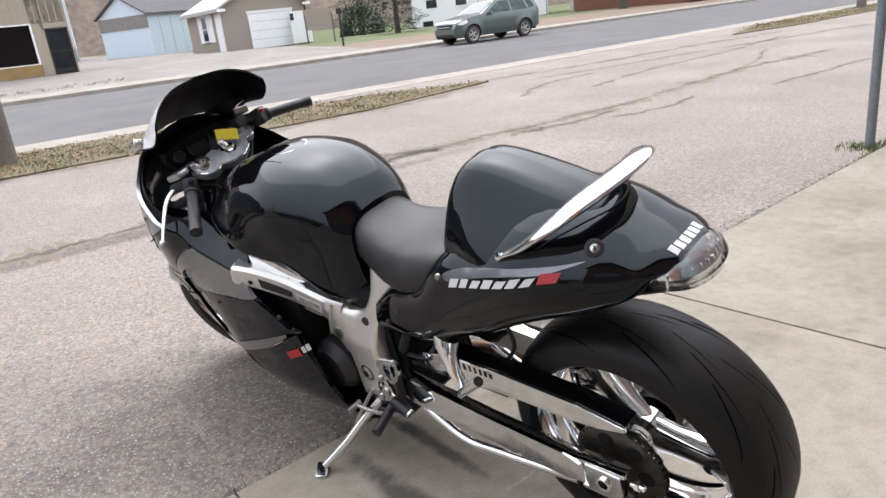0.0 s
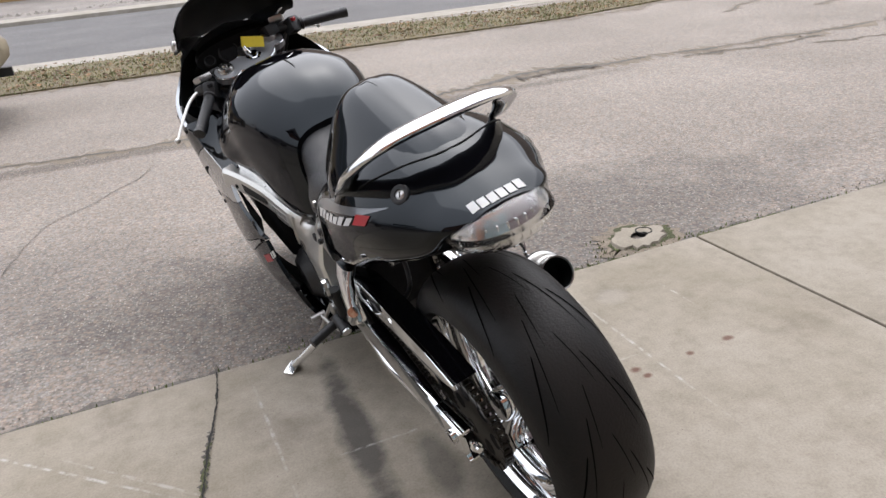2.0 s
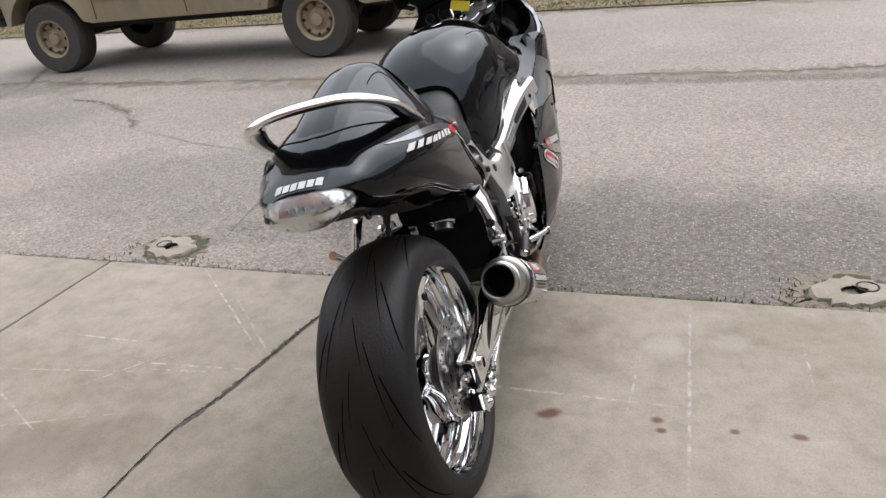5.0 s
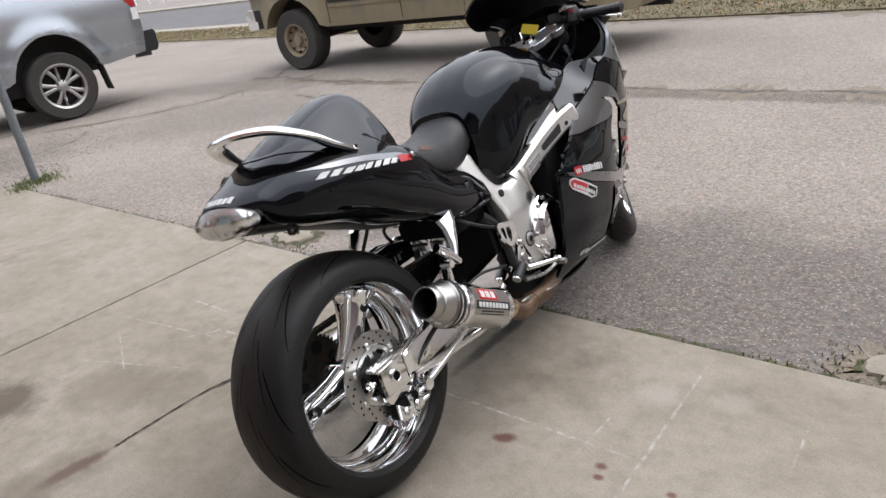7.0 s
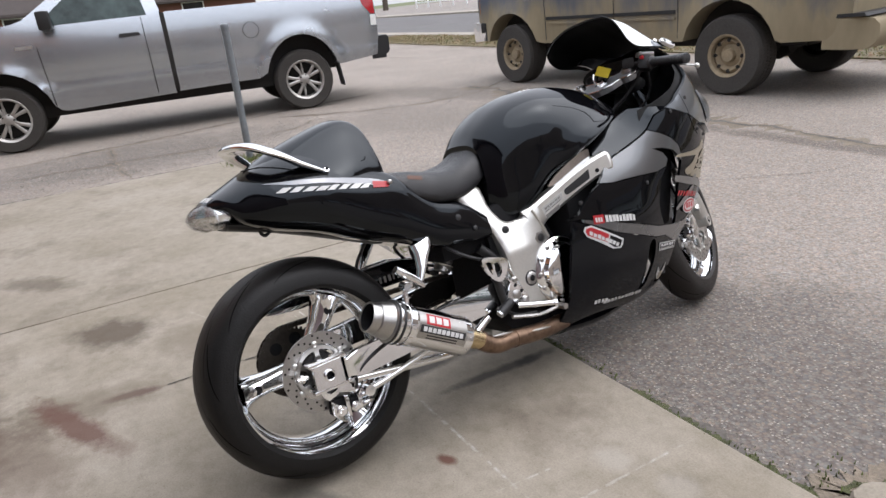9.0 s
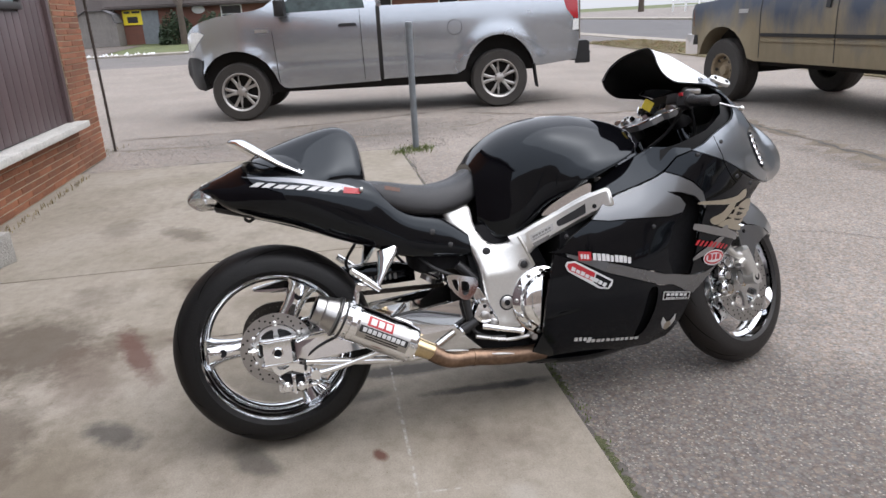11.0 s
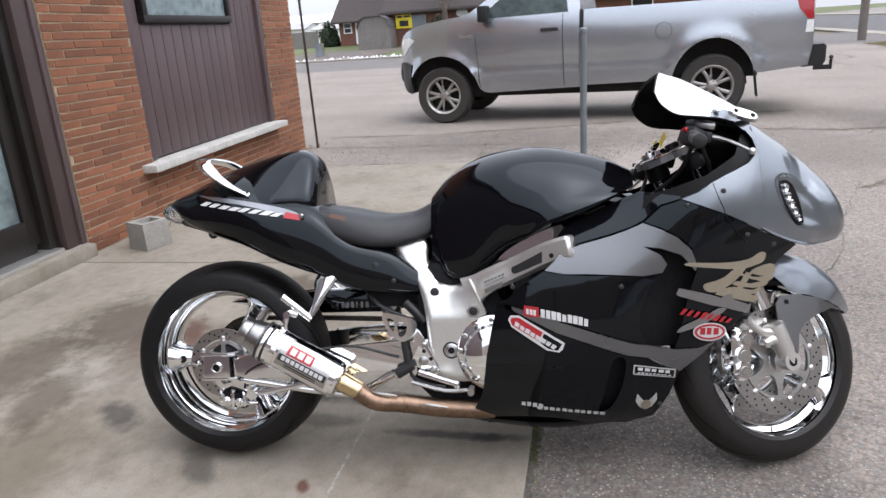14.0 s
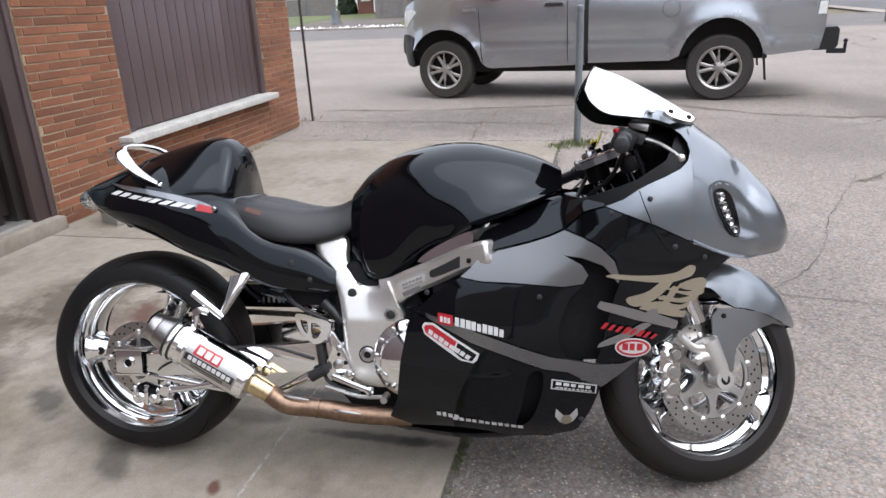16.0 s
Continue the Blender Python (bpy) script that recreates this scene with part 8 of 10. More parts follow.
# ---- loose things on the apron ----
block = thing("cinder_block", "grey hollow half concrete block standing on the apron", "block", SITE @ pose(-1.60, -2.80, 0, 0, 0, -22))
bm = bmesh.new()
for c, s in (((0, 0.08, 0.095), (0.20, 0.034, 0.19)), ((0, -0.08, 0.095), (0.20, 0.034, 0.19)), ((-0.083, 0, 0.095), (0.034, 0.128, 0.19)), ((0.083, 0, 0.095), (0.034, 0.128, 0.19))):
    box(bm, c, s, bevel=0.004)
part("body", bm, M_BLOCK, block)


def steel_post(u, w, h, lean=0.0):
    t = thing("steel_post", "grey galvanised steel bollard post beside the concrete", "post", SITE @ pose(u, w, -0.01, lean, 0, 0), "posts")
    bm = bmesh.new()
    cyl(bm, (0, 0, -0.1), (0, 0, h), 0.033, seg=24)
    part("pole", bm, M_GALV, t)
    bm = bmesh.new()
    lathe(bm, [(0.037, h - 0.02), (0.038, h), (0.034, h + 0.014), (0.02, h + 0.022), (0.0, h + 0.024)], (0, 0, 0), (0, 0, 1), 24)
    part("cap", bm, M_GALV, t)


steel_post(-4.36, 0.17, 1.24)
steel_post(5.04, 0.08, 1.55)
rod = thing("steel_rod", "thin rusty steel rod standing beside the wall", "rod", SITE @ pose(-5.77, -3.15, 0, 0, 1.5, 0))
bm = bmesh.new()
cyl(bm, (0, 0, -0.05), (0, 0, 2.3), 0.014, seg=10)
for k in range(60):
    box(bm, (0, 0, 0.04 * k), (0.032, 0.032, 0.006), (0, 0, 45 * (k % 2)))
part("bar", bm, M_RUST, rod)


def drain(u, w, turn):
    t = thing("drain_collar", "round pale concrete collar with a dark pipe hole set in asphalt", "drain", SITE @ pose(u, w, -0.012, 0, 0, turn), "drains")
    rnd = random.Random(int(u * 100))
    bm = bmesh.new()
    k = 28
    radii = [0.095 + 0.045 * rnd.random() for _ in range(k)]
    rows = []
    for f, z in ((1.0, 0.0), (0.93, 0.014), (0.6, 0.018), (0.30, 0.016)):
        rows.append([(radii[i] * f * math.cos(6.283 * i / k) * 1.15, radii[i] * f * math.sin(6.283 * i / k) * 0.85, z) for i in range(k)])
    rings(bm, rows, caps=False)
    part("collar", bm, M_SLAB[0], t)
    for q, wd, mt, seed in ((1.10, 0.045, M_SOIL, 3), (1.03, 0.020, M_MOSS, 5)):
        bm = bmesh.new()
        pts = [(radii[i] * q * math.cos(6.283 * i / k) * 1.15, radii[i] * q * math.sin(6.283 * i / k) * 0.85) for i in range(0, k, 2)]
        ribbon(bm, pts + pts[:1], wd, 0.0035 if mt is M_SOIL else 0.005, 0.9, seed + int(abs(u) * 10), 4, 0.02)
        part("dirt_ring", bm, mt, t, smooth=False)
    bm = bmesh.new()
    lathe(bm, [(0.036, 0.012), (0.036, 0.0195), (0.030, 0.0195), (0.028, -0.05), (0.0, -0.05)], (0.05, 0.01, 0), (0, 0, 1), 24)
    part("pipe", bm, M_HOLE, t)


drain(1.745, 0.13, 20)
drain(-1.05, 0.17, 150)

# ---- poles ----
def utility_pole(s, y, h, r=0.15, label="weathered grey wooden utility pole on the verge"):
    t = thing("utility_pole", label, "pole", STREET @ pose(s, y, 0, 0.4, 0.3, 0), "utility poles")
    bm = bmesh.new()
    rows = [[(r * (1 - 0.35 * k / 12) * math.cos(a) * (1 + 0.03 * math.sin(5 * a + k)), r * (1 - 0.35 * k / 12) * math.sin(a), -0.2 + (h + 0.2) * k / 12) for a in [6.2832 * i / 24 for i in range(24)]] for k in range(13)]
    rings(bm, rows)
    part("trunk", bm, M_WOODPOLE, t)
    bm = bmesh.new()
    box(bm, (0.0, -r - 0.005, 2.4), (0.05, 0.03, 0.35), bevel=0.004)
    part("plate", bm, M_GALV, t)


utility_pole(0.2, 8.75, 9)
utility_pole(25.0, 9.4, 9)
utility_pole(-27.5, 8.2, 9)

# ---- vehicles ----
M_TRUCK = mat("silver_truck_paint", (0.40, 0.425, 0.455), 0.26, metal=0.8, var=0.05, s1=1.5, s2=300, coat=0.8, rvar=0.05)
M_SUVPAINT = mat("grey_green_paint", (0.10, 0.125, 0.115), 0.3, metal=0.6, var=0.05, s2=300, coat=0.8, rvar=0.05)
M_CARGLASS = mat("car_glass", (0.0341, 0.0496, 0.04836), 0.05, var=0.6, s1=2.5, s2=8, rvar=0.03, spec=0.3)
M_TRIM = mat("black_trim", (0.00992, 0.00992, 0.01054), 0.55, var=0.2)
M_UNDER = mat("underbody", (0.0124, 0.01116, 0.00992), 0.85, var=0.3)
M_TYRE = mat("dusty_tyre", (0.04092, 0.0372, 0.03348), 0.9, var=0.25, bump=0.4, bs=60)
M_ALLOY = mat("silver_alloy", (0.40, 0.385, 0.365), 0.42, metal=0.8, var=0.15)
M_TANWHEEL = mat("muddy_wheel", (0.2356, 0.186, 0.1178), 0.7, var=0.2, s1=6, s2=40)
M_TAIL = mat("red_lamp", (0.31, 0.00744, 0.0124), 0.15, var=0.1, coat=0.5)
M_LAMPW = mat("clear_lamp", (0.70, 0.70, 0.68), 0.15, var=0.15, s1=20, coat=0.5)
M_AMBER = mat("amber_lamp", (0.341, 0.0992, 0.0124), 0.2, var=0.1)


def mud_mat():
    """Dark blue paint under dried tan mud, thrown up in streaks and clouds."""
    m = bpy.data.materials.new("muddy_blue_paint")
    m.use_nodes = True
    n, l = m.node_tree.nodes, m.node_tree.links
    b = n["Principled BSDF"]
    vec = n.new("ShaderNodeTexCoord").outputs["Object"]
    mp = n.new("ShaderNodeMapping")
    mp.inputs["Scale"].default_value = (1.0, 1.0, 0.35)
    l.new(vec, mp.inputs["Vector"])
    a = noise_node(n, l, mp.outputs[0], 2.2, 6, 0.6)
    c = noise_node(n, l, mp.outputs[0], 9, 5, 0.6)
    sep = n.new("ShaderNodeSeparateXYZ")
    l.new(vec, sep.inputs[0])
    h = n.new("ShaderNodeMapRange")
    h.inputs["From Min"].default_value, h.inputs["From Max"].default_value = 0.5, 1.55
    h.inputs["To Min"].default_value, h.inputs["To Max"].default_value = 0.40, -0.27
    l.new(sep.outputs[2], h.inputs["Value"])
    s = n.new("ShaderNodeMath")
    s.operation = "ADD"
    l.new(a.outputs["Fac"], s.inputs[0])
    l.new(h.outputs[0], s.inputs[1])
    f = ramp_node(n, l, s.outputs[0], ((0.42, (0, 0, 0)), (0.68, (1, 1, 1))))
    mud = mix_node(n, l, c.outputs["Fac"], (0.17, 0.14, 0.085), (0.26, 0.215, 0.14))
    l.new(mix_node(n, l, f.outputs[0], (0.045, 0.058, 0.085), mud), b.inputs["Base Color"])
    rr = n.new("ShaderNodeMapRange")
    rr.inputs["To Min"].default_value, rr.inputs["To Max"].default_value = 0.3, 0.85
    l.new(f.outputs[0], rr.inputs["Value"])
    l.new(rr.outputs[0], b.inputs["Roughness"])
    return m


M_MUD = mud_mat()


def shell(parent, name, outline, half, material, step=0.09, label="", closed=True):
    """A body from its side outline: two sides laid on half(x, z) and the skin between them."""
    bm = bmesh.new()
    pts = []
    for (x0, z0), (x1, z1) in zip(outline, outline[1:] + outline[:1]):
        k = max(1, int(math.hypot(x1 - x0, z1 - z0) / step))
        pts += [(x0 + (x1 - x0) * i / k, z0 + (z1 - z0) * i / k) for i in range(k)]
    for sg in (1, -1):
        patch(bm, pts, lambda x, z: sg * half(x, z), step)
    rows = [[(x, half(x, z) * f, z + 0.012 * (1 - f * f)) for f in (1, 0.97, 0.85, 0.5, 0, -0.5, -0.85, -0.97, -1)] for x, z in pts]
    rows.append(rows[0])
    rings(bm, rows, closed=False)
    bmesh.ops.remove_doubles(bm, verts=bm.verts, dist=0.002)
    return part(name, bm, material, parent, label)


def side_piece(parent, name, outline, half, material, off=0.006, thick=0.02, label="", step=0.1, sides=(1, -1)):
    for sg in sides:
        bm = bmesh.new()
        patch(bm, outline, lambda x, z: sg * (half(x, z) + off), step, (), thick)
        part(name, bm, material, parent, label)


def car_wheel(parent, x, y, r, w, rim, spokes, material, style):
    sg = 1 if y > 0 else -1
    h = new("wheel")
    h.parent, h.matrix_basis = parent, pose(x, y, r)
    bm = bmesh.new()
    hw = w / 2
    lathe(bm, [(rim - 0.01, -hw * 0.8), (rim + 0.01, -hw), (r * 0.93, -hw * 1.04), (r * 0.985, -hw * 0.85), (r, -hw * 0.5), (r, hw * 0.5), (r * 0.985, hw * 0.85), (r * 0.93, hw * 1.04), (rim + 0.01, hw), (rim - 0.01, hw * 0.8)], (0, 0, 0), (0, 1, 0), 56)
    tyre = part("tyre", bm, M_TYRE, h)
    if style == "steel":
        bm = bmesh.new()
        for k in range(72):
            a = 6.2832 * k / 72
            for q in (-0.62, -0.20, 0.20, 0.62):
                b = a + (0.04 if q in (-0.62, 0.20) else 0.0)
                rr = r - 0.003 - (0.006 if abs(q) > 0.5 else 0.0)
                box(bm, (rr * math.cos(b), q * hw, rr * math.sin(b)), (0.014, hw * 0.36, 0.024), (0, -math.degrees(b), 0), 0.003)
        tagged(part("tread", bm, M_TYRE, tyre), kind="stuff")
    face = sg * hw * 0.62
    bm = bmesh.new()
    lathe(bm, [(rim - 0.012, sg * hw * 0.1), (rim - 0.008, sg * hw * 0.85), (rim + 0.008, sg * hw * 1.0), (rim + 0.004, sg * hw * 1.02), (rim - 0.02, sg * hw * 0.9), (rim - 0.03, sg * hw * 0.2)], (0, 0, 0), (0, 1, 0), 48)
    part("rim", bm, material, h)
    bm = bmesh.new()
    lathe(bm, [(0, face - sg * 0.09), (rim - 0.02, face - sg * 0.09)], (0, 0, 0), (0, 1, 0), 40)
    part("brake", bm, M_UNDER, h)
    if style == "steel":
        bm = bmesh.new()
        lathe(bm, [(0.0, face + sg * 0.03), (0.062, face + sg * 0.03), (0.066, face + sg * 0.02), (0.07, face - sg * 0.02), (rim * 0.55, face - sg * 0.03), (rim * 0.72, face + sg * 0.012), (rim - 0.01, face - sg * 0.03)], (0, 0, 0), (0, 1, 0), 40)
        disc = part("wheel_disc", bm, material, h)
        for k in range(spokes):
            a = 6.2832 * k / spokes
            q = rim * 0.74
            bm = bmesh.new()
            cyl(bm, (q * math.cos(a), face - sg * 0.02, q * math.sin(a)), (q * math.cos(a), face + sg * 0.016, q * math.sin(a)), 0.02, seg=14)
            part("vent_hole", bm, M_UNDER, disc)
    else:
        for k in range(spokes):
            for d in ((-0.21, 0.21) if style == "twin" else (0,)):
                a = 6.2832 * k / spokes
                bm = bmesh.new()
                c, s = math.cos(a + d * 0.9), math.sin(a + d * 0.9)
                c2, s2 = math.cos(a + d * 1.1), math.sin(a + d * 1.1)
                tube(bm, [(0.06 * c, face, 0.06 * s), (rim * 0.55 * c, face + sg * 0.012, rim * 0.55 * s), ((rim - 0.012) * c2, face, (rim - 0.012) * s2)], [0.020, 0.021, 0.026], 10, 3, flat=(0.5, 1.0))
                part("spoke", bm, material, h)
            if style == "twin":
                a = 6.2832 * (k + 0.5) / spokes
                bolt("lug_nut", (0.062 * math.cos(a), face + sg * 0.012, 0.062 * math.sin(a)), (0, sg, 0), 0.012, 0.012, M_UNDER, h, 6)
        bm = bmesh.new()
        lathe(bm, [(0.0, face + sg * 0.03), (0.045, face + sg * 0.028), (0.075, face + sg * 0.01), (0.08, face - sg * 0.03)], (0, 0, 0), (0, 1, 0), 28)
        part("hub_cap", bm, material, h)
    return h


def arch(cx, r, z0, n=10):
    """Wheel-arch notch met from the front going back: points from low front over the top to low back."""
    a0 = math.degrees(math.asin((z0 - 0.40) / r)) if abs(z0 - 0.40) < r else 0
    return arc_outline(cx, 0.40, r, a0, 180 - a0, n)


# silver pickup
def tundra_half(x, z):
    w = float(np.interp(z, [0.3, 0.45, 0.6, 0.72, 0.77, 0.95, 1.12, 1.26, 1.38, 1.47, 1.95], [0.87, 0.925, 0.965, 0.988, 0.974, 0.996, 1.0, 0.988, 0.966, 0.94, 0.72]))
    w *= float(np.interp(x, [-1.25, -1.0, 3.6, 4.0, 4.2, 4.34, 4.44, 4.50, 4.58], [0.96, 1.0, 1.0, 0.965, 0.90, 0.79, 0.63, 0.48, 0.34]))
    for cx, rz in ((0.0, 0.60), (3.70, 0.53)):
        d = math.hypot(x - cx, (z - 0.40) * 0.53 / rz)
        w += 0.048 * math.exp(-((d - 0.55) / 0.10) ** 2)
    return w


truck = thing("pickup_truck", "silver single-cab pickup truck parked on the asphalt lot", "pickup truck", pose(-8.23, -1.95, -0.022, 0, 0, -58.4))
BED = [(1.66, 0.48), (1.66, 1.46), (1.62, 1.475), (-1.08, 1.475), (-1.13, 1.44), (-1.14, 0.86), (-1.10, 0.62), (-0.60, 0.56)] + [(0.515 * math.cos(radians(a)), 0.40 + 0.615 * math.sin(radians(a))) for a in range(165, 14, -10)] + [(0.62, 0.50)]
shell(truck, "cargo_bed", BED, tundra_half, M_TRUCK, 0.055)
CAB = [(1.70, 0.46), (1.70, 1.50), (1.78, 1.90), (1.90, 1.945), (2.55, 1.945), (2.72, 1.90), (3.26, 1.53), (3.38, 1.495), (3.65, 1.465), (3.92, 1.43), (4.12, 1.385), (4.28, 1.32), (4.40, 1.23), (4.465, 1.12), (4.49, 1.0), (4.495, 0.80), (4.46, 0.62), (4.30, 0.52)] + arch(3.70, 0.57, 0.50) + [(3.08, 0.44), (3.0, 0.42)]
shell(truck, "cab", CAB, tundra_half, M_TRUCK, 0.055)
side_piece(truck, "side_window", [(1.86, 1.46), (1.93, 1.84), (2.55, 1.85), (2.68, 1.80), (3.06, 1.50), (3.05, 1.44)], tundra_half, M_CARGLASS, 0.004, 0.01)
shell(truck, "front_bumper", [(4.19, 0.50), (4.22, 0.70), (4.19, 0.86), (4.30, 0.90), (4.46, 0.90), (4.52, 0.86), (4.54, 0.76), (4.535, 0.64), (4.48, 0.53), (4.36, 0.46), (4.22, 0.44)], lambda x, z: tundra_half(min(x, 4.5), z) + 0.014, M_TRIM, 0.05)
side_piece(truck, "rear_bumper", [(-1.04, 0.60), (-1.06, 0.86), (-1.27, 0.87), (-1.30, 0.84), (-1.30, 0.66), (-1.27, 0.61)], lambda x, z: 0.93, M_TRIM, 0.0, 0.9)
side_piece(truck, "tail_lamp", [(-1.12, 1.17), (-1.12, 1.44), (-0.92, 1.44), (-0.96, 1.30), (-1.06, 1.18)], tundra_half, M_TAIL, 0.008, 0.05, "red tail lamp")
side_piece(truck, "reverse_lamp", [(-1.13, 1.02), (-1.13, 1.165), (-1.05, 1.165), (-1.04, 1.02)], tundra_half, M_LAMPW, 0.008, 0.05)
side_piece(truck, "headlamp", [(4.12, 1.205), (4.20, 1.245), (4.33, 1.235), (4.40, 1.18), (4.435, 1.08), (4.42, 1.00), (4.34, 0.99), (4.27, 1.06)], tundra_half, M_LAMPW, 0.008, 0.05)
side_piece(truck, "badge", [(3.21, 1.20), (3.21, 1.24), (3.40, 1.235), (3.40, 1.195)], tundra_half, M_ALLOY, 0.008, 0.01)
side_piece(truck, "door_gap", [(1.92, 0.5), (1.93, 1.44), (1.94, 1.44), (1.93, 0.5)], tundra_half, M_TRIM, 0.002, 0.002)
side_piece(truck, "door_gap", [(3.12, 0.5), (3.16, 1.20), (3.17, 1.20), (3.13, 0.5)], tundra_half, M_TRIM, 0.002, 0.002)
side_piece(truck, "door_handle", [(1.98, 1.23), (2.0, 1.265), (2.22, 1.265), (2.24, 1.225)], tundra_half, M_TRIM, 0.03, 0.03)
side_piece(truck, "cab_gap", [(1.652, 0.50), (1.652, 1.455), (1.708, 1.485), (1.708, 0.48)], tundra_half, M_UNDER, 0.003, 0.03, step=0.06)
bm = bmesh.new()
lathe(bm, [(0.10, 0), (0.103, 0.006), (0.107, 0.0)], (0.62, tundra_half(0.62, 1.14), 1.14), (0, 1, 0), 32)
part("fuel_flap", bm, M_TRIM, truck)
for sg in (1, -1):
    bm = bmesh.new()
    box(bm, (3.0, sg * 1.10, 1.50), (0.14, 0.22, 0.22), bevel=0.03)
    box(bm, (3.0, sg * 0.98, 1.44), (0.08, 0.1, 0.06), bevel=0.01)
    part("door_mirror", bm, M_TRIM, truck)
    bm = bmesh.new()
    box(bm, (-0.52, sg * 0.92, 0.42), (0.02, 0.2, 0.32), (0, 8, 0))
    part("mud_flap", bm, M_TRIM, truck)
bm = bmesh.new()
box(bm, (2.0, 0, 0.46), (4.2, 1.5, 0.2))
box(bm, (1.68, 0, 1.0), (0.06, 1.7, 0.8))
box(bm, (0, 0, 0.75), (1.1, 1.5, 0.5))
box(bm, (3.7, 0, 0.75), (1.1, 1.5, 0.5))
cyl(bm, (0, -0.75, 0.405), (0, 0.75, 0.405), 0.07)
part("chassis", bm, M_UNDER, truck, smooth=False)
bm = bmesh.new()
box(bm, (-1.42, 0, 0.52), (0.22, 0.06, 0.06))
cyl(bm, (-1.52, 0, 0.5), (-1.52, 0, 0.62), 0.02)
lathe(bm, [(0.0, 0.0), (0.025, 0.01), (0.03, 0.03), (0.02, 0.05), (0, 0.055)], (-1.52, 0, 0.62), (0, 0, 1), 16)
part("tow_hitch", bm, M_TRIM, truck)
for x in (0, 3.70):
    for y in (0.84, -0.84):
        car_wheel(truck, x, y, 0.405, 0.275, 0.26, 5, M_ALLOY, "twin")

# muddy large SUV
def ford_half(x, z):
    w = float(np.interp(z, [0.4, 0.6, 0.9, 1.15, 1.4, 2.0], [0.93, 0.975, 0.99, 1.0, 0.97, 0.76]))
    w *= float(np.interp(x, [-1.25, -1.05, 3.7, 4.3, 4.42], [0.95, 1.0, 1.0, 0.96, 0.86]))
    for cx in (0.0, 3.48):
        d = math.hypot(x - cx, z - 0.42)
        w += 0.05 * math.exp(-((d - 0.56) / 0.10) ** 2)
    return w


ford = thing("large_suv", "dark blue full-size SUV caked in dried tan mud on the lot", "SUV", pose(-6.52, 4.53, -0.022, 0, 0, 223.4))
FBODY = [(-1.22, 0.56), (-1.24, 1.2), (-1.16, 1.90), (-1.0, 2.0), (2.0, 2.02), (2.25, 1.96), (2.95, 1.42), (3.10, 1.36), (4.25, 1.27), (4.36, 1.2), (4.40, 0.8), (4.36, 0.62), (4.05, 0.60)] + arc_outline(3.48, 0.42, 0.56, 18, 162, 10) + [(2.85, 0.56), (0.62, 0.56)] + arc_outline(0.0, 0.42, 0.56, 15, 165, 10) + [(-0.60, 0.54)]
shell(ford, "body", FBODY, ford_half, M_MUD, 0.1)
side_piece(ford, "side_window", [(-1.05, 1.42), (-1.0, 1.86), (0.55, 1.9), (0.55, 1.42)], ford_half, M_CARGLASS, 0.005, 0.01)
side_piece(ford, "side_window", [(0.66, 1.42), (0.66, 1.9), (1.50, 1.9), (1.50, 1.42)], ford_half, M_CARGLASS, 0.005, 0.01)
side_piece(ford, "side_window", [(1.62, 1.42), (1.62, 1.9), (2.1, 1.88), (2.72, 1.45), (2.7, 1.42)], ford_half, M_CARGLASS, 0.005, 0.01)
for x0, x1 in ((0.66, 1.54), (1.57, 2.76)):
    side_piece(ford, "door_moulding", [(x0, 0.86), (x0, 0.90), (x1, 0.90), (x1, 0.86)], ford_half, M_TRIM, 0.012, 0.012)
    side_piece(ford, "door_moulding", [(x0, 0.80), (x0, 0.83), (x1, 0.83), (x1, 0.80)], ford_half, M_MUD, 0.014, 0.014)
for x in (0.62, 1.555, 2.78):
    side_piece(ford, "door_gap", [(x, 0.6), (x, 1.4), (x + 0.012, 1.4), (x + 0.012, 0.6)], ford_half, M_TRIM, 0.003, 0.003)
for x in (0.80, 1.66):
    side_piece(ford, "door_handle", [(x, 1.18), (x, 1.26), (x + 0.06, 1.26), (x + 0.06, 1.18)], ford_half, M_TRIM, 0.02, 0.02)
side_piece(ford, "rear_bumper", [(-0.98, 0.47), (-0.98, 0.73), (-1.22, 0.75), (-1.32, 0.75), (-1.38, 0.73), (-1.415, 0.68), (-1.42, 0.60), (-1.40, 0.52), (-1.35, 0.47)], lambda x, z: 0.965 - 1.6 * max(0, -x - 1.22) ** 1.5, M_MUD, 0.0, 0.9, "muddy chrome rear bumper")
side_piece(ford, "bumper_pad", [(-0.98, 0.745), (-0.98, 0.78), (-1.34, 0.79), (-1.36, 0.76)], lambda x, z: 0.97, M_TRIM, 0.0, 0.9)
side_piece(ford, "front_bumper", [(4.10, 0.60), (4.12, 0.86), (4.52, 0.86), (4.56, 0.78), (4.50, 0.58)], lambda x, z: 0.97 - 0.35 * max(0, x - 4.3), M_CHROME, 0.0, 0.8, "chrome front bumper")
side_piece(ford, "corner_lamp", [(4.24, 0.98), (4.24, 1.2), (4.40, 1.18), (4.42, 0.98)], ford_half, M_AMBER, 0.006, 0.04)
side_piece(ford, "tail_lamp", [(-1.235, 0.92), (-1.225, 1.30), (-1.08, 1.30), (-1.08, 0.92)], ford_half, M_TAIL, 0.006, 0.04)
side_piece(ford, "badge", [(3.02, 1.14), (3.02, 1.19), (3.2, 1.19), (3.2, 1.14)], ford_half, M_ALLOY, 0.006, 0.006)
bm = bmesh.new()
box(bm, (1.6, 0, 0.56), (4.6, 1.4, 0.16))
box(bm, (0, 0, 0.75), (1.15, 1.5, 0.4))
box(bm, (3.48, 0, 0.75), (1.15, 1.5, 0.4))
cyl(bm, (0, -0.8, 0.42), (0, 0.8, 0.42), 0.08)
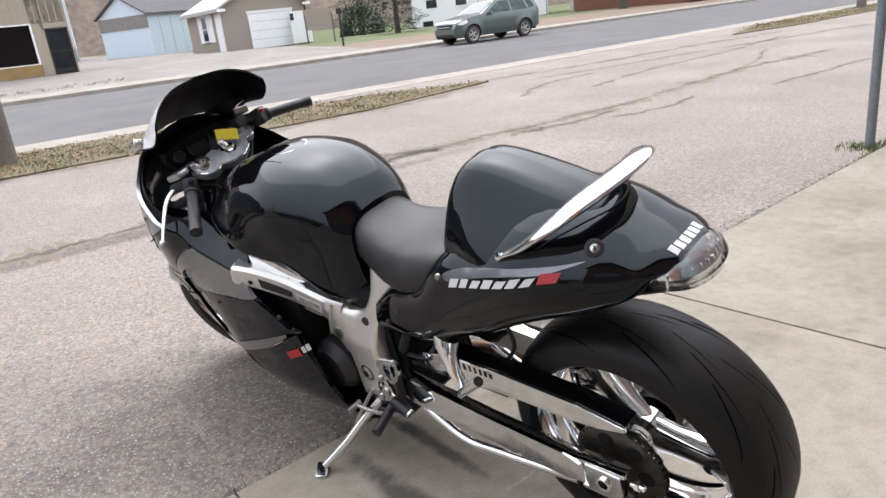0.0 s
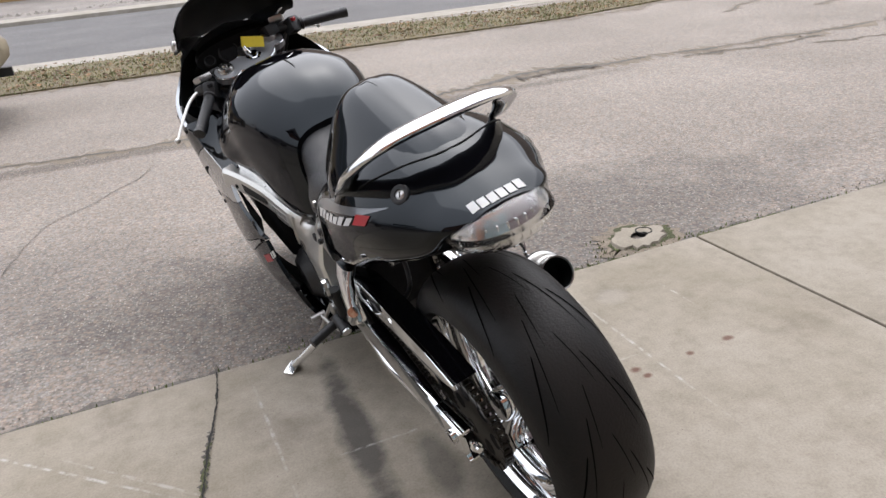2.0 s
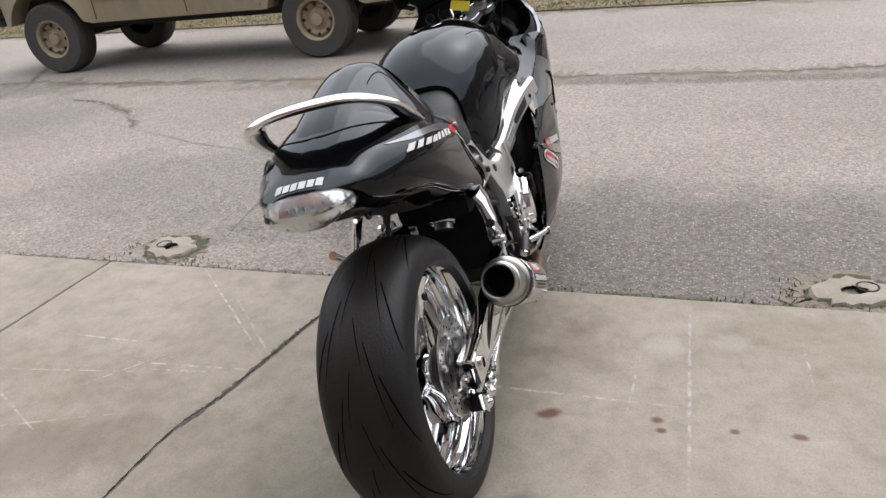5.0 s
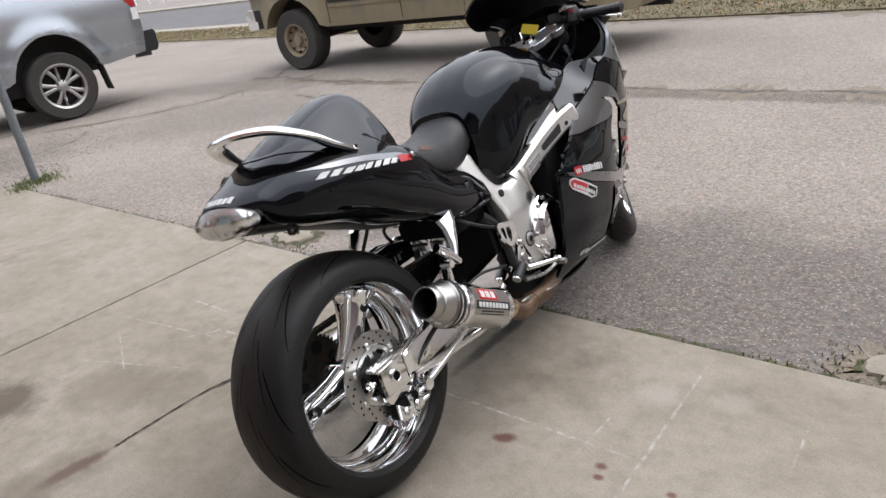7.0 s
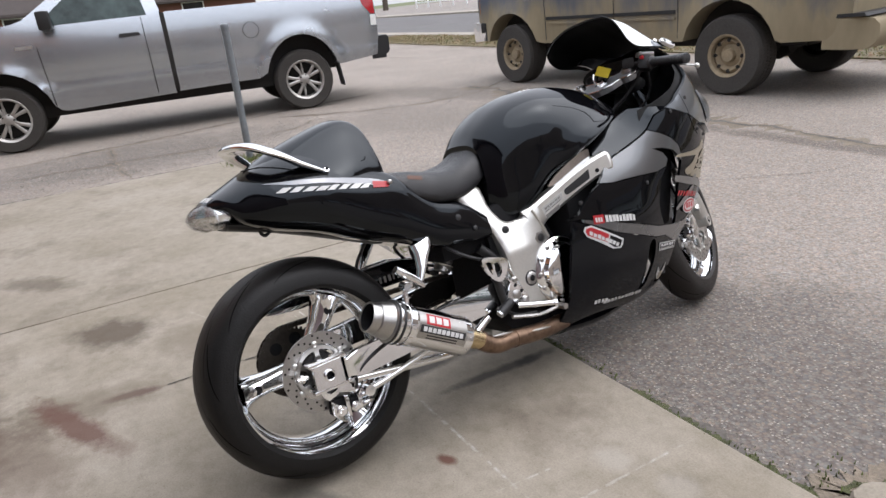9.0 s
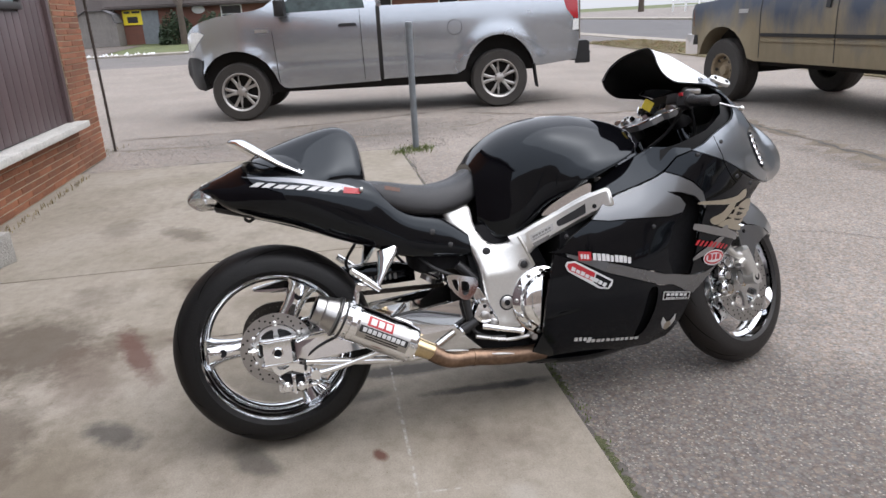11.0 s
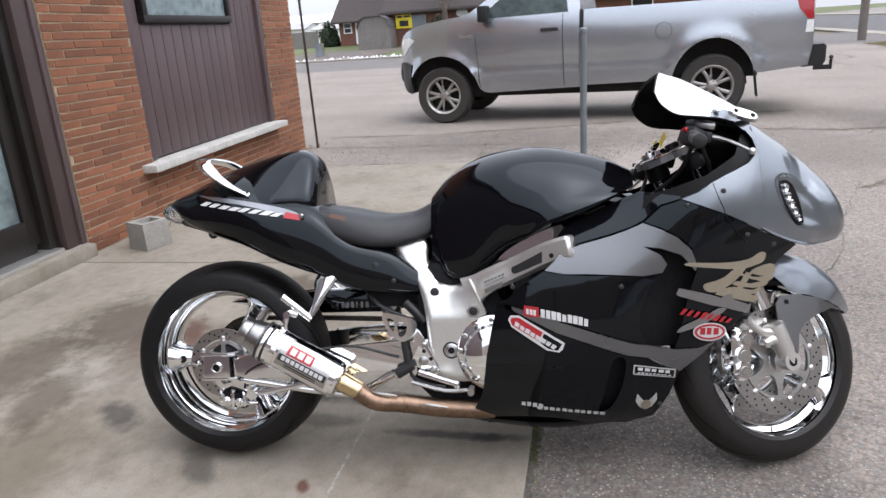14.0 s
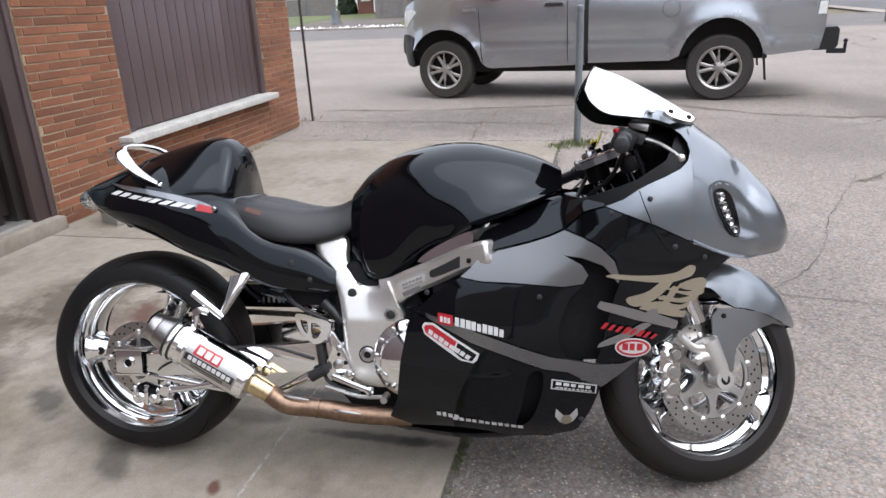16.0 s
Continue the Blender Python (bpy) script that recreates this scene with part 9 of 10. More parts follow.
cyl(bm, (3.48, -0.8, 0.42), (3.48, 0.8, 0.42), 0.07)
lathe(bm, [(0, -0.17), (0.1, -0.15), (0.17, 0), (0.1, 0.15), (0, 0.17)], (0, 0, 0.42), (1, 0, 0), 20)
box(bm, (-1.3, 0, 0.44), (0.32, 0.1, 0.08))
part("chassis", bm, M_UNDER, ford, smooth=False)
for x in (0, 3.48):
    for y in (0.86, -0.86):
        car_wheel(ford, x, y, 0.41, 0.29, 0.215, 8, M_TANWHEEL, "steel")

# small SUV on the street
def suv_half(x, z):
    w = float(np.interp(z, [0.3, 0.5, 0.8, 1.0, 1.15, 1.65], [0.84, 0.90, 0.92, 0.915, 0.88, 0.62]))
    w *= float(np.interp(x, [-0.95, -0.75, 3.0, 3.5, 3.75], [0.86, 1.0, 1.0, 0.92, 0.70]))
    for cx in (0.0, 2.86):
        d = math.hypot(x - cx, z - 0.36)
        w += 0.03 * math.exp(-((d - 0.44) / 0.1) ** 2)
    return w


suv = thing("compact_suv", "grey-green compact SUV on the street", "SUV", pose(4.0, 32.16, -0.03, 0, 0, 214.0))
SBODY = [(-0.92, 0.45), (-0.96, 0.95), (-0.90, 1.12), (-0.72, 1.55), (-0.5, 1.66), (0.6, 1.69), (1.2, 1.66), (1.45, 1.60), (2.35, 1.13), (2.6, 1.08), (3.35, 0.98), (3.60, 0.86), (3.70, 0.62), (3.68, 0.35), (3.5, 0.28), (3.32, 0.30)] + arc_outline(2.86, 0.36, 0.42, -5, 185, 12) + [(2.40, 0.28), (0.46, 0.28)] + arc_outline(0.0, 0.36, 0.42, -5, 185, 12) + [(-0.48, 0.32)]
shell(suv, "body", SBODY, suv_half, M_SUVPAINT, 0.08)
side_piece(suv, "side_window", [(0.78, 1.12), (0.72, 1.56), (1.15, 1.56), (1.40, 1.50), (1.98, 1.18), (1.95, 1.10)], suv_half, M_CARGLASS, 0.004, 0.01)
side_piece(suv, "side_window", [(-0.20, 1.14), (-0.10, 1.54), (0.64, 1.56), (0.68, 1.12)], suv_half, M_CARGLASS, 0.004, 0.01)
side_piece(suv, "side_window", [(-0.62, 1.20), (-0.52, 1.50), (-0.22, 1.53), (-0.30, 1.15)], suv_half, M_CARGLASS, 0.004, 0.01)
side_piece(suv, "tail_lamp", [(-0.93, 0.98), (-0.88, 1.16), (-0.70, 1.14), (-0.76, 0.98)], suv_half, M_TAIL, 0.006, 0.03)
side_piece(suv, "headlamp", [(3.12, 0.84), (3.16, 0.98), (3.42, 0.93), (3.60, 0.80), (3.4, 0.76)], suv_half, M_LAMPW, 0.006, 0.03)
bm = bmesh.new()
box(bm, (3.66, 0, 0.72), (0.06, 1.0, 0.22), bevel=0.02)
box(bm, (3.67, 0, 0.40), (0.06, 1.2, 0.12), bevel=0.02)
part("grille", bm, M_TRIM, suv)
bm = bmesh.new()
box(bm, (3.70, 0, 0.73), (0.02, 0.9, 0.03), bevel=0.005)
part("grille_bar", bm, M_CHROME, suv)
bm = bmesh.new()
rings(bm, [[(1.52 + 0.8 * t, y * (0.60 + 0.10 * t), 1.585 - 0.42 * t) for y in (-1, -0.5, 0, 0.5, 1)] for t in (0, 0.5, 1)], closed=False)
part("windscreen", bm, M_CARGLASS, suv)
bm = bmesh.new()
box(bm, (1.4, 0, 0.34), (4.4, 1.4, 0.14))
box(bm, (0, 0, 0.55), (0.85, 1.4, 0.4))
box(bm, (2.86, 0, 0.55), (0.85, 1.4, 0.4))
part("chassis", bm, M_UNDER, suv, smooth=False)
for sg in (1, -1):
    bm = bmesh.new()
    box(bm, (1.95, sg * 0.98, 1.12), (0.12, 0.18, 0.14), bevel=0.03)
    part("door_mirror", bm, M_SUVPAINT, suv)
for x in (0, 2.86):
    for y in (0.79, -0.79):
        car_wheel(suv, x, y, 0.36, 0.225, 0.235, 5, M_ALLOY, "twin")

# ---- across the street ----
def house(name, label, m, w, d, eave, ridge, wall, roof, over=0.3, along="x", category="house"):
    """A gabled building: front wall from x 0 to w, depth d along y; the ridge runs along x or y."""
    t = thing(name, label, category, m)
    bm = bmesh.new()
    if along == "y":
        sec = [(0, -1), (0, eave), (w / 2, ridge), (w, eave), (w, -1)]
        rows = [[(x, y, z) for x, z in sec] for y in (0, d)]
    else:
        sec = [(0, -1), (0, eave), (d / 2, ridge), (d, eave), (d, -1)]
        rows = [[(x, y, z) for y, z in sec] for x in (0, w)]
    rings(bm, rows)
    part("wall", bm, wall, t, smooth=False)
    bm = bmesh.new()
    th = 0.12
    if along == "y":
        sl = (ridge - eave) / (w / 2)
        pr = [(-over, eave - sl * over), (w / 2, ridge), (w + over, eave - sl * over)]
        rows = [[(x, y, z + 0.02) for x, z in pr] + [(x, y, z + th + 0.02) for x, z in pr[::-1]] for y in (-over, d + over)]
    else:
        sl = (ridge - eave) / (d / 2)
        pr = [(-over, eave - sl * over), (d / 2, ridge), (d + over, eave - sl * over)]
        rows = [[(x, y, z + 0.02) for y, z in pr] + [(x, y, z + th + 0.02) for y, z in pr[::-1]] for x in (-over, w + over)]
    rings(bm, rows)
    part("roof", bm, roof, t, smooth=False)
    return t


def wall_window(t, x, z, w, h, y=0.0, side="front", frame=None, glass=None):
    """A framed window proud of the wall."""
    frame, glass = frame or M_WHITE, glass or M_WINDOW
    o = new("window")
    o.parent = t
    o.matrix_basis = pose(x, y, z) if side == "front" else pose(x, y, z, 0, 0, -90)
    for c, s in (((0, -0.02, h / 2), (w, 0.07, 0.07)), ((0, -0.02, -h / 2), (w + 0.1, 0.1, 0.07)), ((-w / 2, -0.02, 0), (0.07, 0.07, h)), ((w / 2, -0.02, 0), (0.07, 0.07, h)), ((0, -0.02, 0), (w, 0.05, 0.04))):
        bm = bmesh.new()
        box(bm, c, s)
        part("frame", bm, frame, o, smooth=False)
    bm = bmesh.new()
    box(bm, (0, -0.012, 0), (w, 0.02, h))
    part("pane", bm, glass, o, smooth=False)


def slabs(t, name, material, items, label=""):
    for c, s in items:
        bm = bmesh.new()
        box(bm, c, s)
        part(name, bm, material, t, label, smooth=False)


shop = thing("shop", "tan ribbed metal shop with large dark display windows", "shop", pose(-16.3, 34.2, 0.5, 0, 0, 34.8))
slabs(shop, "wall", M_TAN, [((-0.0, 6, 1.6), (0.12, 12, 5)), ((-1.22, 0.06, 1.6), (0.5, 0.14, 5)), ((-11, 0.06, 3.25), (22, 0.14, 1.95)), ((-0.55, 0.06, 3.1), (1.1, 0.14, 2.2)), ((-11, 12, 1.6), (22, 0.12, 5)), ((-22, 6, 1.6), (0.12, 12, 5))])
slabs(shop, "plinth", M_OCHRE, [((-11.8, 0.0, 0.2), (20.7, 0.3, 0.62))])
slabs(shop, "roof", M_ROOFW, [((-11, 6, 4.15), (22.6, 12.6, 0.12))])
slabs(shop, "floor", M_KERB, [((-11, 6, 0.02), (21.8, 11.8, 0.06))])
slabs(shop, "back_wall", M_PLYWOOD, [((-11, 6.0, 1.7), (21, 0.1, 3.4))])
for k in range(75):
    bm = bmesh.new()
    box(bm, (-0.05 - 0.295 * k, -0.02, 3.25), (0.05, 0.03, 1.9))
    part("rib", bm, M_TAN, shop, smooth=False)
for x0, x1 in ((-1.5, -4.2), (-4.5, -6.9), (-7.2, -9.9), (-10.1, -12.6), (-12.9, -15.5)):
    o = new("display_window")
    o.parent = shop
    bm = bmesh.new()
    box(bm, ((x0 + x1) / 2, 0.05, 1.38), (abs(x1 - x0), 0.02, 1.76))
    part("pane", bm, M_LENS, o, smooth=False).visible_shadow = False
    for c, s in (((x0, 0.0, 1.38), (0.08, 0.12, 1.8)), ((x1, 0.0, 1.38), (0.08, 0.12, 1.8)), (((x0 + x1) / 2, 0.0, 0.52), (abs(x1 - x0), 0.14, 0.07)), (((x0 + x1) / 2, 0.0, 2.27), (abs(x1 - x0), 0.1, 0.06))):
        bm = bmesh.new()
        box(bm, c, s)
        part("frame", bm, M_WHITE, o, smooth=False)
sd = new("door_2")
sd.parent = shop
for c, s in (((-0.93, 0.0, 1.02), (0.08, 0.12, 2.04)), ((-0.06, 0.0, 1.02), (0.08, 0.12, 2.04)), ((-0.5, 0.0, 2.0), (0.9, 0.12, 0.08)), ((-0.5, 0.0, 0.14), (0.9, 0.08, 0.2)), ((-0.5, 0.0, 1.0), (0.85, 0.05, 0.06))):
    bm = bmesh.new()
    box(bm, c, s)
    part("door_frame", bm, M_BRONZE, sd, smooth=False)
bm = bmesh.new()
box(bm, (-0.5, 0.02, 1.05), (0.82, 0.02, 1.85))
part("pane", bm, M_WINDOW, sd, smooth=False)
tractor = thing("garden_tractor", "orange garden machine standing behind the shop window", "tractor", pose(-16.3, 34.2, 0.53, 0, 0, 34.8) @ pose(-8.2, 1.2, 0, 0, 0, 180))
bm = bmesh.new()
skin(bm, [(-0.6, ((0, 0.75), (0.25, 0.72), (0.3, 0.5), (0.25, 0.35), (0, 0.35))), (0.1, ((0, 0.85), (0.3, 0.8), (0.34, 0.55), (0.28, 0.35), (0, 0.35))), (0.9, ((0, 0.7), (0.26, 0.66), (0.3, 0.5), (0.25, 0.35), (0, 0.35)))])
part("bonnet", bm, M_ORANGE, tractor)
bm = bmesh.new()
box(bm, (-0.75, 0, 0.85), (0.4, 0.5, 0.12), bevel=0.04)
box(bm, (-0.95, 0, 1.1), (0.12, 0.5, 0.45), bevel=0.04)
part("seat", bm, M_TRIM, tractor)
for x, y, r in ((-0.6, 0.45, 0.32), (-0.6, -0.45, 0.32), (0.75, 0.4, 0.22), (0.75, -0.4, 0.22)):
    bm = bmesh.new()
    lathe(bm, [(0, -0.1), (r, -0.1), (r, 0.1), (0, 0.1)], (x, y, r), (0, 1, 0), 24)
    part("wheel", bm, M_TYRE, tractor)

bw = thing("service_building", "white building with a blue base panel and a downpipe", "building", pose(-31.2, 63.0, 0.75, 0, 0, 24))
slabs(bw, "wall", M_WHITE, [((-3, 4, 3.4), (8.4, 8, 4.6))])
slabs(bw, "base_panel", M_BLUE, [((-3, 4, 0.55), (8.4, 8.02, 1.12))])
slabs(bw, "window", M_WINDOW, [((0.2, -0.02, 3.4), (1.2, 0.05, 0.3))])
slabs(bw, "downpipe", M_BLUEW, [((1.26, 0.2, 2.7), (0.12, 0.2, 5.4))])

shed = house("metal_shed", "pale blue metal shed with a grey roof", pose(-21.4, 58.2, 0.7, 0, 0, 58), 10, 6.2, 3.1, 4.6, M_BLUEW, M_ROOF, 0.25)
slabs(shed, "side_panel", M_GREYWOOD, [((-0.02, 3.1, 2.55), (0.06, 6.22, 1.0))])
for k in range(1, 9):
    slabs(shed, "rib", M_BLUEW, [((k * 1.1, -0.02, 1.5), (0.06, 0.04, 3.1))])

garage = house("garage", "beige clapboard garage with a white overhead door", pose(-11.67, 43.47, 0.47, 0, 0, 34.8), 5.4, 6.5, 2.5, 3.9, M_BEIGE, M_ROOFW, 0.32, "y", "garage")
slabs(garage, "overhead_door", M_WHITE, [((3.05, -0.03, 1.03), (2.7, 0.08, 2.06))])
slabs(garage, "door_casing", M_WHITE, [((3.05, -0.05, 2.12), (3.0, 0.12, 0.12)), ((1.66, -0.05, 1.03), (0.12, 0.12, 2.1)), ((4.44, -0.05, 1.03), (0.12, 0.12, 2.1))])
for k in range(1, 4):
    slabs(garage, "door_groove", M_ROOFW, [((3.05, -0.072, 0.515 * k), (2.65, 0.012, 0.02))])
slabs(garage, "side_door", M_WHITE, [((4.75, -0.55, 0.98), (1.35, 0.06, 1.9))], "white door leaf left ajar")
slabs(garage, "vent", M_TRIM, [((4.2, -0.60, 1.6), (0.22, 0.04, 0.4))])
slabs(garage, "gutter", M_ROOFW, [((-0.36, 3.25, 2.32), (0.12, 7.1, 0.12))])
slabs(garage, "barge_board", M_WHITE, [((-0.05, -0.33, 2.36), (0.5, 0.05, 0.16)), ((5.45, -0.33, 2.36), (0.5, 0.05, 0.16))])
wall_window(garage, -0.03, 1.42, 1.0, 1.45, 3.1, "left")
slabs(garage, "window_surround", M_WHITE, [((-0.02, 2.1, 1.42), (0.05, 0.9, 1.6)), ((-0.02, 4.0, 1.42), (0.05, 0.7, 1.6)), ((-0.02, 3.1, 2.22), (0.05, 2.5, 0.12))])
slabs(garage, "side_entry", M_WHITE, [((-0.03, 0.55, 1.12), (0.08, 0.95, 2.24))])
slabs(garage, "downpipe", M_TRIM, [((5.42, -0.1, 1.2), (0.08, 0.08, 2.4))])

board = thing("notice_board", "plain beige board on two posts", "sign", pose(-6.3, 43.5, 0.5, 0, 0, 14))
slabs(board, "panel", M_BEIGE, [((0.3, 0, 1.25), (1.7, 0.06, 1.15))])
slabs(board, "post", M_WOODPOLE, [((-0.5, 0, 0.6), (0.09, 0.09, 1.9)), ((1.1, 0, 0.6), (0.09, 0.09, 1.9))])
lamp_post = thing("yard_lamp", "dark short yard lamp post", "lamp post", pose(-3.95, 36.2, 0.35))
bm = bmesh.new()
cyl(bm, (0, 0, -0.3), (0, 0, 1.45), 0.05, seg=12)
part("post", bm, M_TRIM, lamp_post)
bm = bmesh.new()
box(bm, (0, 0, 1.58), (0.26, 0.26, 0.28), bevel=0.03)
part("lantern", bm, M_TRIM, lamp_post)

white = house("white_house", "white clapboard house with small windows", pose(-0.6, 57.0, 0.5, 0, 0, -6), 10.5, 8, 4.6, 7.0, M_WHITE, M_ROOF, 0.4)
for x in (1.6, 3.9, 6.2, 8.6):
    wall_window(white, x, 1.9, 0.9, 1.3)
for x in (1.2, 4.8, 8.2):
    slabs(white, "basement_window", M_WINDOW, [((x, -0.02, 0.15), (0.8, 0.06, 0.4))])
for x in (0.0, 5.2, 10.4):
    slabs(white, "downpipe", M_ROOFW, [((x, -0.06, 2.2), (0.1, 0.1, 4.6))])
porch = house("brown_house", "low house with a red-brown porch base", pose(11.5, 54.5, 0.5, 0, 0, -10), 9, 8, 3.4, 5.6, M_WHITE, M_ROOF, 0.4)
slabs(porch, "porch_base", M_REDBRICK, [((4.5, -1.2, 0.45), (9, 2.4, 1.3))])
for x in (1.2, 4.5, 7.6):
    wall_window(porch, x, 1.9, 1.1, 1.3)
house("white_cottage", "white clapboard cottage with a grey roof", pose(24, 52, 0.5, 0, 0, -20), 9, 8, 3.4, 5.6, M_WHITE, M_ROOF, 0.4)

# ---- beyond the side street ----
def lotside(x, y, z=0.0, turn=90):
    """A place in the street's frame; local x runs along the side street, local y away from the lot."""
    return STREET @ pose(x, y, z, 0, 0, turn)


red = house("brick_house", "red brick house with a brown shingle roof behind bushes", lotside(-46.6, -17.2, 0.3), 26, 8, 2.6, 5.2, M_REDBRICK, M_DARKROOF, 0.45)
for x in (7.6, 12.0, 17.5, 22.0):
    wall_window(red, x, 1.75, 1.3, 1.1)
slabs(red, "fascia", M_DARKROOF, [((13, -0.36, 2.42), (26.6, 0.05, 0.22))])
slabs(red, "door", M_GALV, [((2.35, -0.04, 1.1), (1.1, 0.08, 2.2))])
slabs(red, "downpipe", M_ROOFW, [((0.12, -0.07, 1.2), (0.09, 0.09, 2.4))])
annex = house("brick_annex", "small brick annex with a brown roof and white window", lotside(-50.0, -22.45, 0.75), 7.0, 6, 1.95, 4.3, M_REDBRICK, M_DARKROOF, 0.5)
wall_window(annex, 0.72, 1.22, 0.62, 0.72)
slabs(annex, "door", M_WHITE, [((1.75, -0.04, 0.9), (0.75, 0.08, 1.8))])
slabs(annex, "chimney", M_REDBRICK, [((2.6, 2.2, 4.2), (0.8, 0.7, 1.9))])
gshed = thing("garden_shed", "weathered grey wooden garden shed with double doors and barn roof", "shed", lotside(-45.2, -19.0, 0.36))
GS = [(0.0, 0.05), (0.0, 1.45), (0.16, 1.95), (0.62, 2.2), (1.78, 2.2), (2.24, 1.95), (2.4, 1.45), (2.4, 0.05)]
bm = bmesh.new()
rings(bm, [[(x, y, z) for x, z in GS] for y in (0, 2.4)])
part("wall", bm, M_GREYWOOD, gshed, smooth=False)
for k in range(12):
    slabs(gshed, "plank", M_GREYWOOD, [((0.1 + 0.2 * k, -0.012, 0.05 + np.interp(0.1 + 0.2 * k, [p[0] for p in GS[1:-1]], [p[1] for p in GS[1:-1]]) / 2), (0.19, 0.03, float(np.interp(0.1 + 0.2 * k, [p[0] for p in GS[1:-1]], [p[1] for p in GS[1:-1]])) - 0.12))])
slabs(gshed, "door_batten", M_GREYWOOD, [((0.45, -0.04, 0.95), (0.07, 0.04, 1.75)), ((1.2, -0.04, 0.95), (0.1, 0.04, 1.75)), ((1.95, -0.04, 0.95), (0.07, 0.04, 1.75)), ((1.2, -0.04, 1.84), (1.6, 0.04, 0.07)), ((1.2, -0.04, 0.1), (2.4, 0.04, 0.1))])
for (x0, z0), (x1, z1) in zip(GS[1:-1], GS[2:-1]):
    bm = bmesh.new()
    d = math.hypot(x1 - x0, z1 - z0)
    box(bm, ((x0 + x1) / 2, 1.2, (z0 + z1) / 2 + 0.03), (d + 0.06, 2.7, 0.05), (0, -math.degrees(math.atan2(z1 - z0, x1 - x0)), 0))
    part("roof", bm, M_ROOF, gshed, smooth=False)
sign = thing("yellow_sign", "yellow notice with dark lettering on a brick wall", "sign", lotside(-46.6, -15.95, 1.62))
slabs(sign, "panel", M_SIGN, [((0, -0.06, 0.5), (1.2, 0.05, 0.92))])
slabs(sign, "picture", M_BLACKINK, [((0, -0.09, 0.36), (0.66, 0.02, 0.38))])
slabs(sign, "lettering", M_BLACKINK, [((-0.3, -0.09, 0.82), (0.38, 0.02, 0.13)), ((0.26, -0.09, 0.82), (0.5, 0.02, 0.13))])
oval = thing("oval_sign", "pale oval sign on the brick wall", "sign", lotside(-46.6, -11.7, 2.42))
bm = bmesh.new()
lathe(bm, [(0, -0.03), (0.40, -0.03), (0.42, -0.06), (0.40, -0.09), (0, -0.09)], (0, 0, 0), (0, 1, 0), 28)
bmesh.ops.scale(bm, vec=(1, 1, 0.62), verts=bm.verts)
part("panel", bm, M_WHITE, oval)
fence = thing("board_fence", "grey board fence at the edge of a lawn", "fence", lotside(-52.0, -33.5, 0.5))
for k in range(30):
    slabs(fence, "board", M_GREYWOOD, [((0.28 * k, 0, 0.72), (0.274, 0.03, 1.38 + 0.015 * (k % 3)))])
for k in range(4):
    slabs(fence, "post", M_GALV, [((0.4 + 2.6 * k, -0.05, 0.76), (0.09, 0.09, 1.55))])
barrel = thing("barrel", "dark metal barrel on the grass", "barrel", lotside(-40.0, -19.6, 0.16))
bm = bmesh.new()
lathe(bm, [(0, 0), (0.28, 0), (0.285, 0.3), (0.28, 0.31), (0.285, 0.6), (0.28, 0.88), (0, 0.86)], (0, 0, 0), (0, 0, 1), 24)
part("drum", bm, M_GALV, barrel)
stake = thing("leaning_stake", "pale yellow leaning stake beside a barrel", "stake", lotside(-39.8, -19.0, 0.12))
bm = bmesh.new()
cyl(bm, (0, 0, 0), (-0.68, 0.1, 1.75), 0.03, seg=10)
part("pole", bm, M_STRAW, stake)
depot = house("pale_depot", "long pale metal depot building far away", lotside(-150, -150, 0.5), 84, 24, 4.4, 6.4, M_ROOFW, M_WHITE, 0.3, "x", "building")
slabs(depot, "trim_band", M_GALV, [((42, -0.3, 3.9), (84, 0.1, 0.7))])
for k, (yy, w, h) in enumerate(((-60, 8, 2.5), (-50.5, 5, 2.2), (-74, 10, 2.6))):
    far = house("white_bungalow", "low white bungalow far behind the fence", lotside(-104, yy, 0.5), w, 7, h, h + 0.9, M_WHITE, M_ROOFW, 0.3)
    for x in range(1, int(w), 2):
        wall_window(far, x + 0.3, 1.5, 0.8, 0.9)
rail = thing("white_rail_fence", "white two-rail fence on a green lawn", "fence", pose(-70, -12, 0.5, 0, 0, 42))
for k in range(14):
    slabs(rail, "post", M_WHITE, [((2.2 * k, 0, 0.55), (0.12, 0.12, 1.1))])
for z in (0.5, 0.9):
    slabs(rail, "rail", M_WHITE, [((14.3, 0, z), (29, 0.06, 0.1))])


# ---- trees ----
def twigs(bm, p, d, length, r, depth, rnd):
    q = p + d * length
    cyl(bm, p, q, r, r * 0.62, 6, False)
    if depth:
        for _ in range(3 if depth > 1 else 4):
            e = (d + Vector((rnd.gauss(0, 0.42), rnd.gauss(0, 0.42), rnd.gauss(0.12, 0.25)))).normalized()
            twigs(bm, p + d * length * rnd.uniform(0.6, 1.0), e, length * rnd.uniform(0.55, 0.8), r * 0.55, depth - 1, rnd)


def bare_tree(m, h, seed, label="bare brown tree without leaves"):
    t = thing("bare_tree", label, "tree", m)
    rnd = random.Random(seed)
    bm = bmesh.new()
    cyl(bm, (0, 0, -0.2), (0, 0, h * 0.3), h * 0.03, h * 0.022, 12)
    part("trunk", bm, M_BARK, t)
    bm = bmesh.new()
    for _ in range(5):
        twigs(bm, Vector((0, 0, h * 0.28)), Vector((rnd.gauss(0, 0.4), rnd.gauss(0, 0.4), 1)).normalized(), h * 0.26, h * 0.015, 4, rnd)
    part("crown", bm, M_TWIG, t)


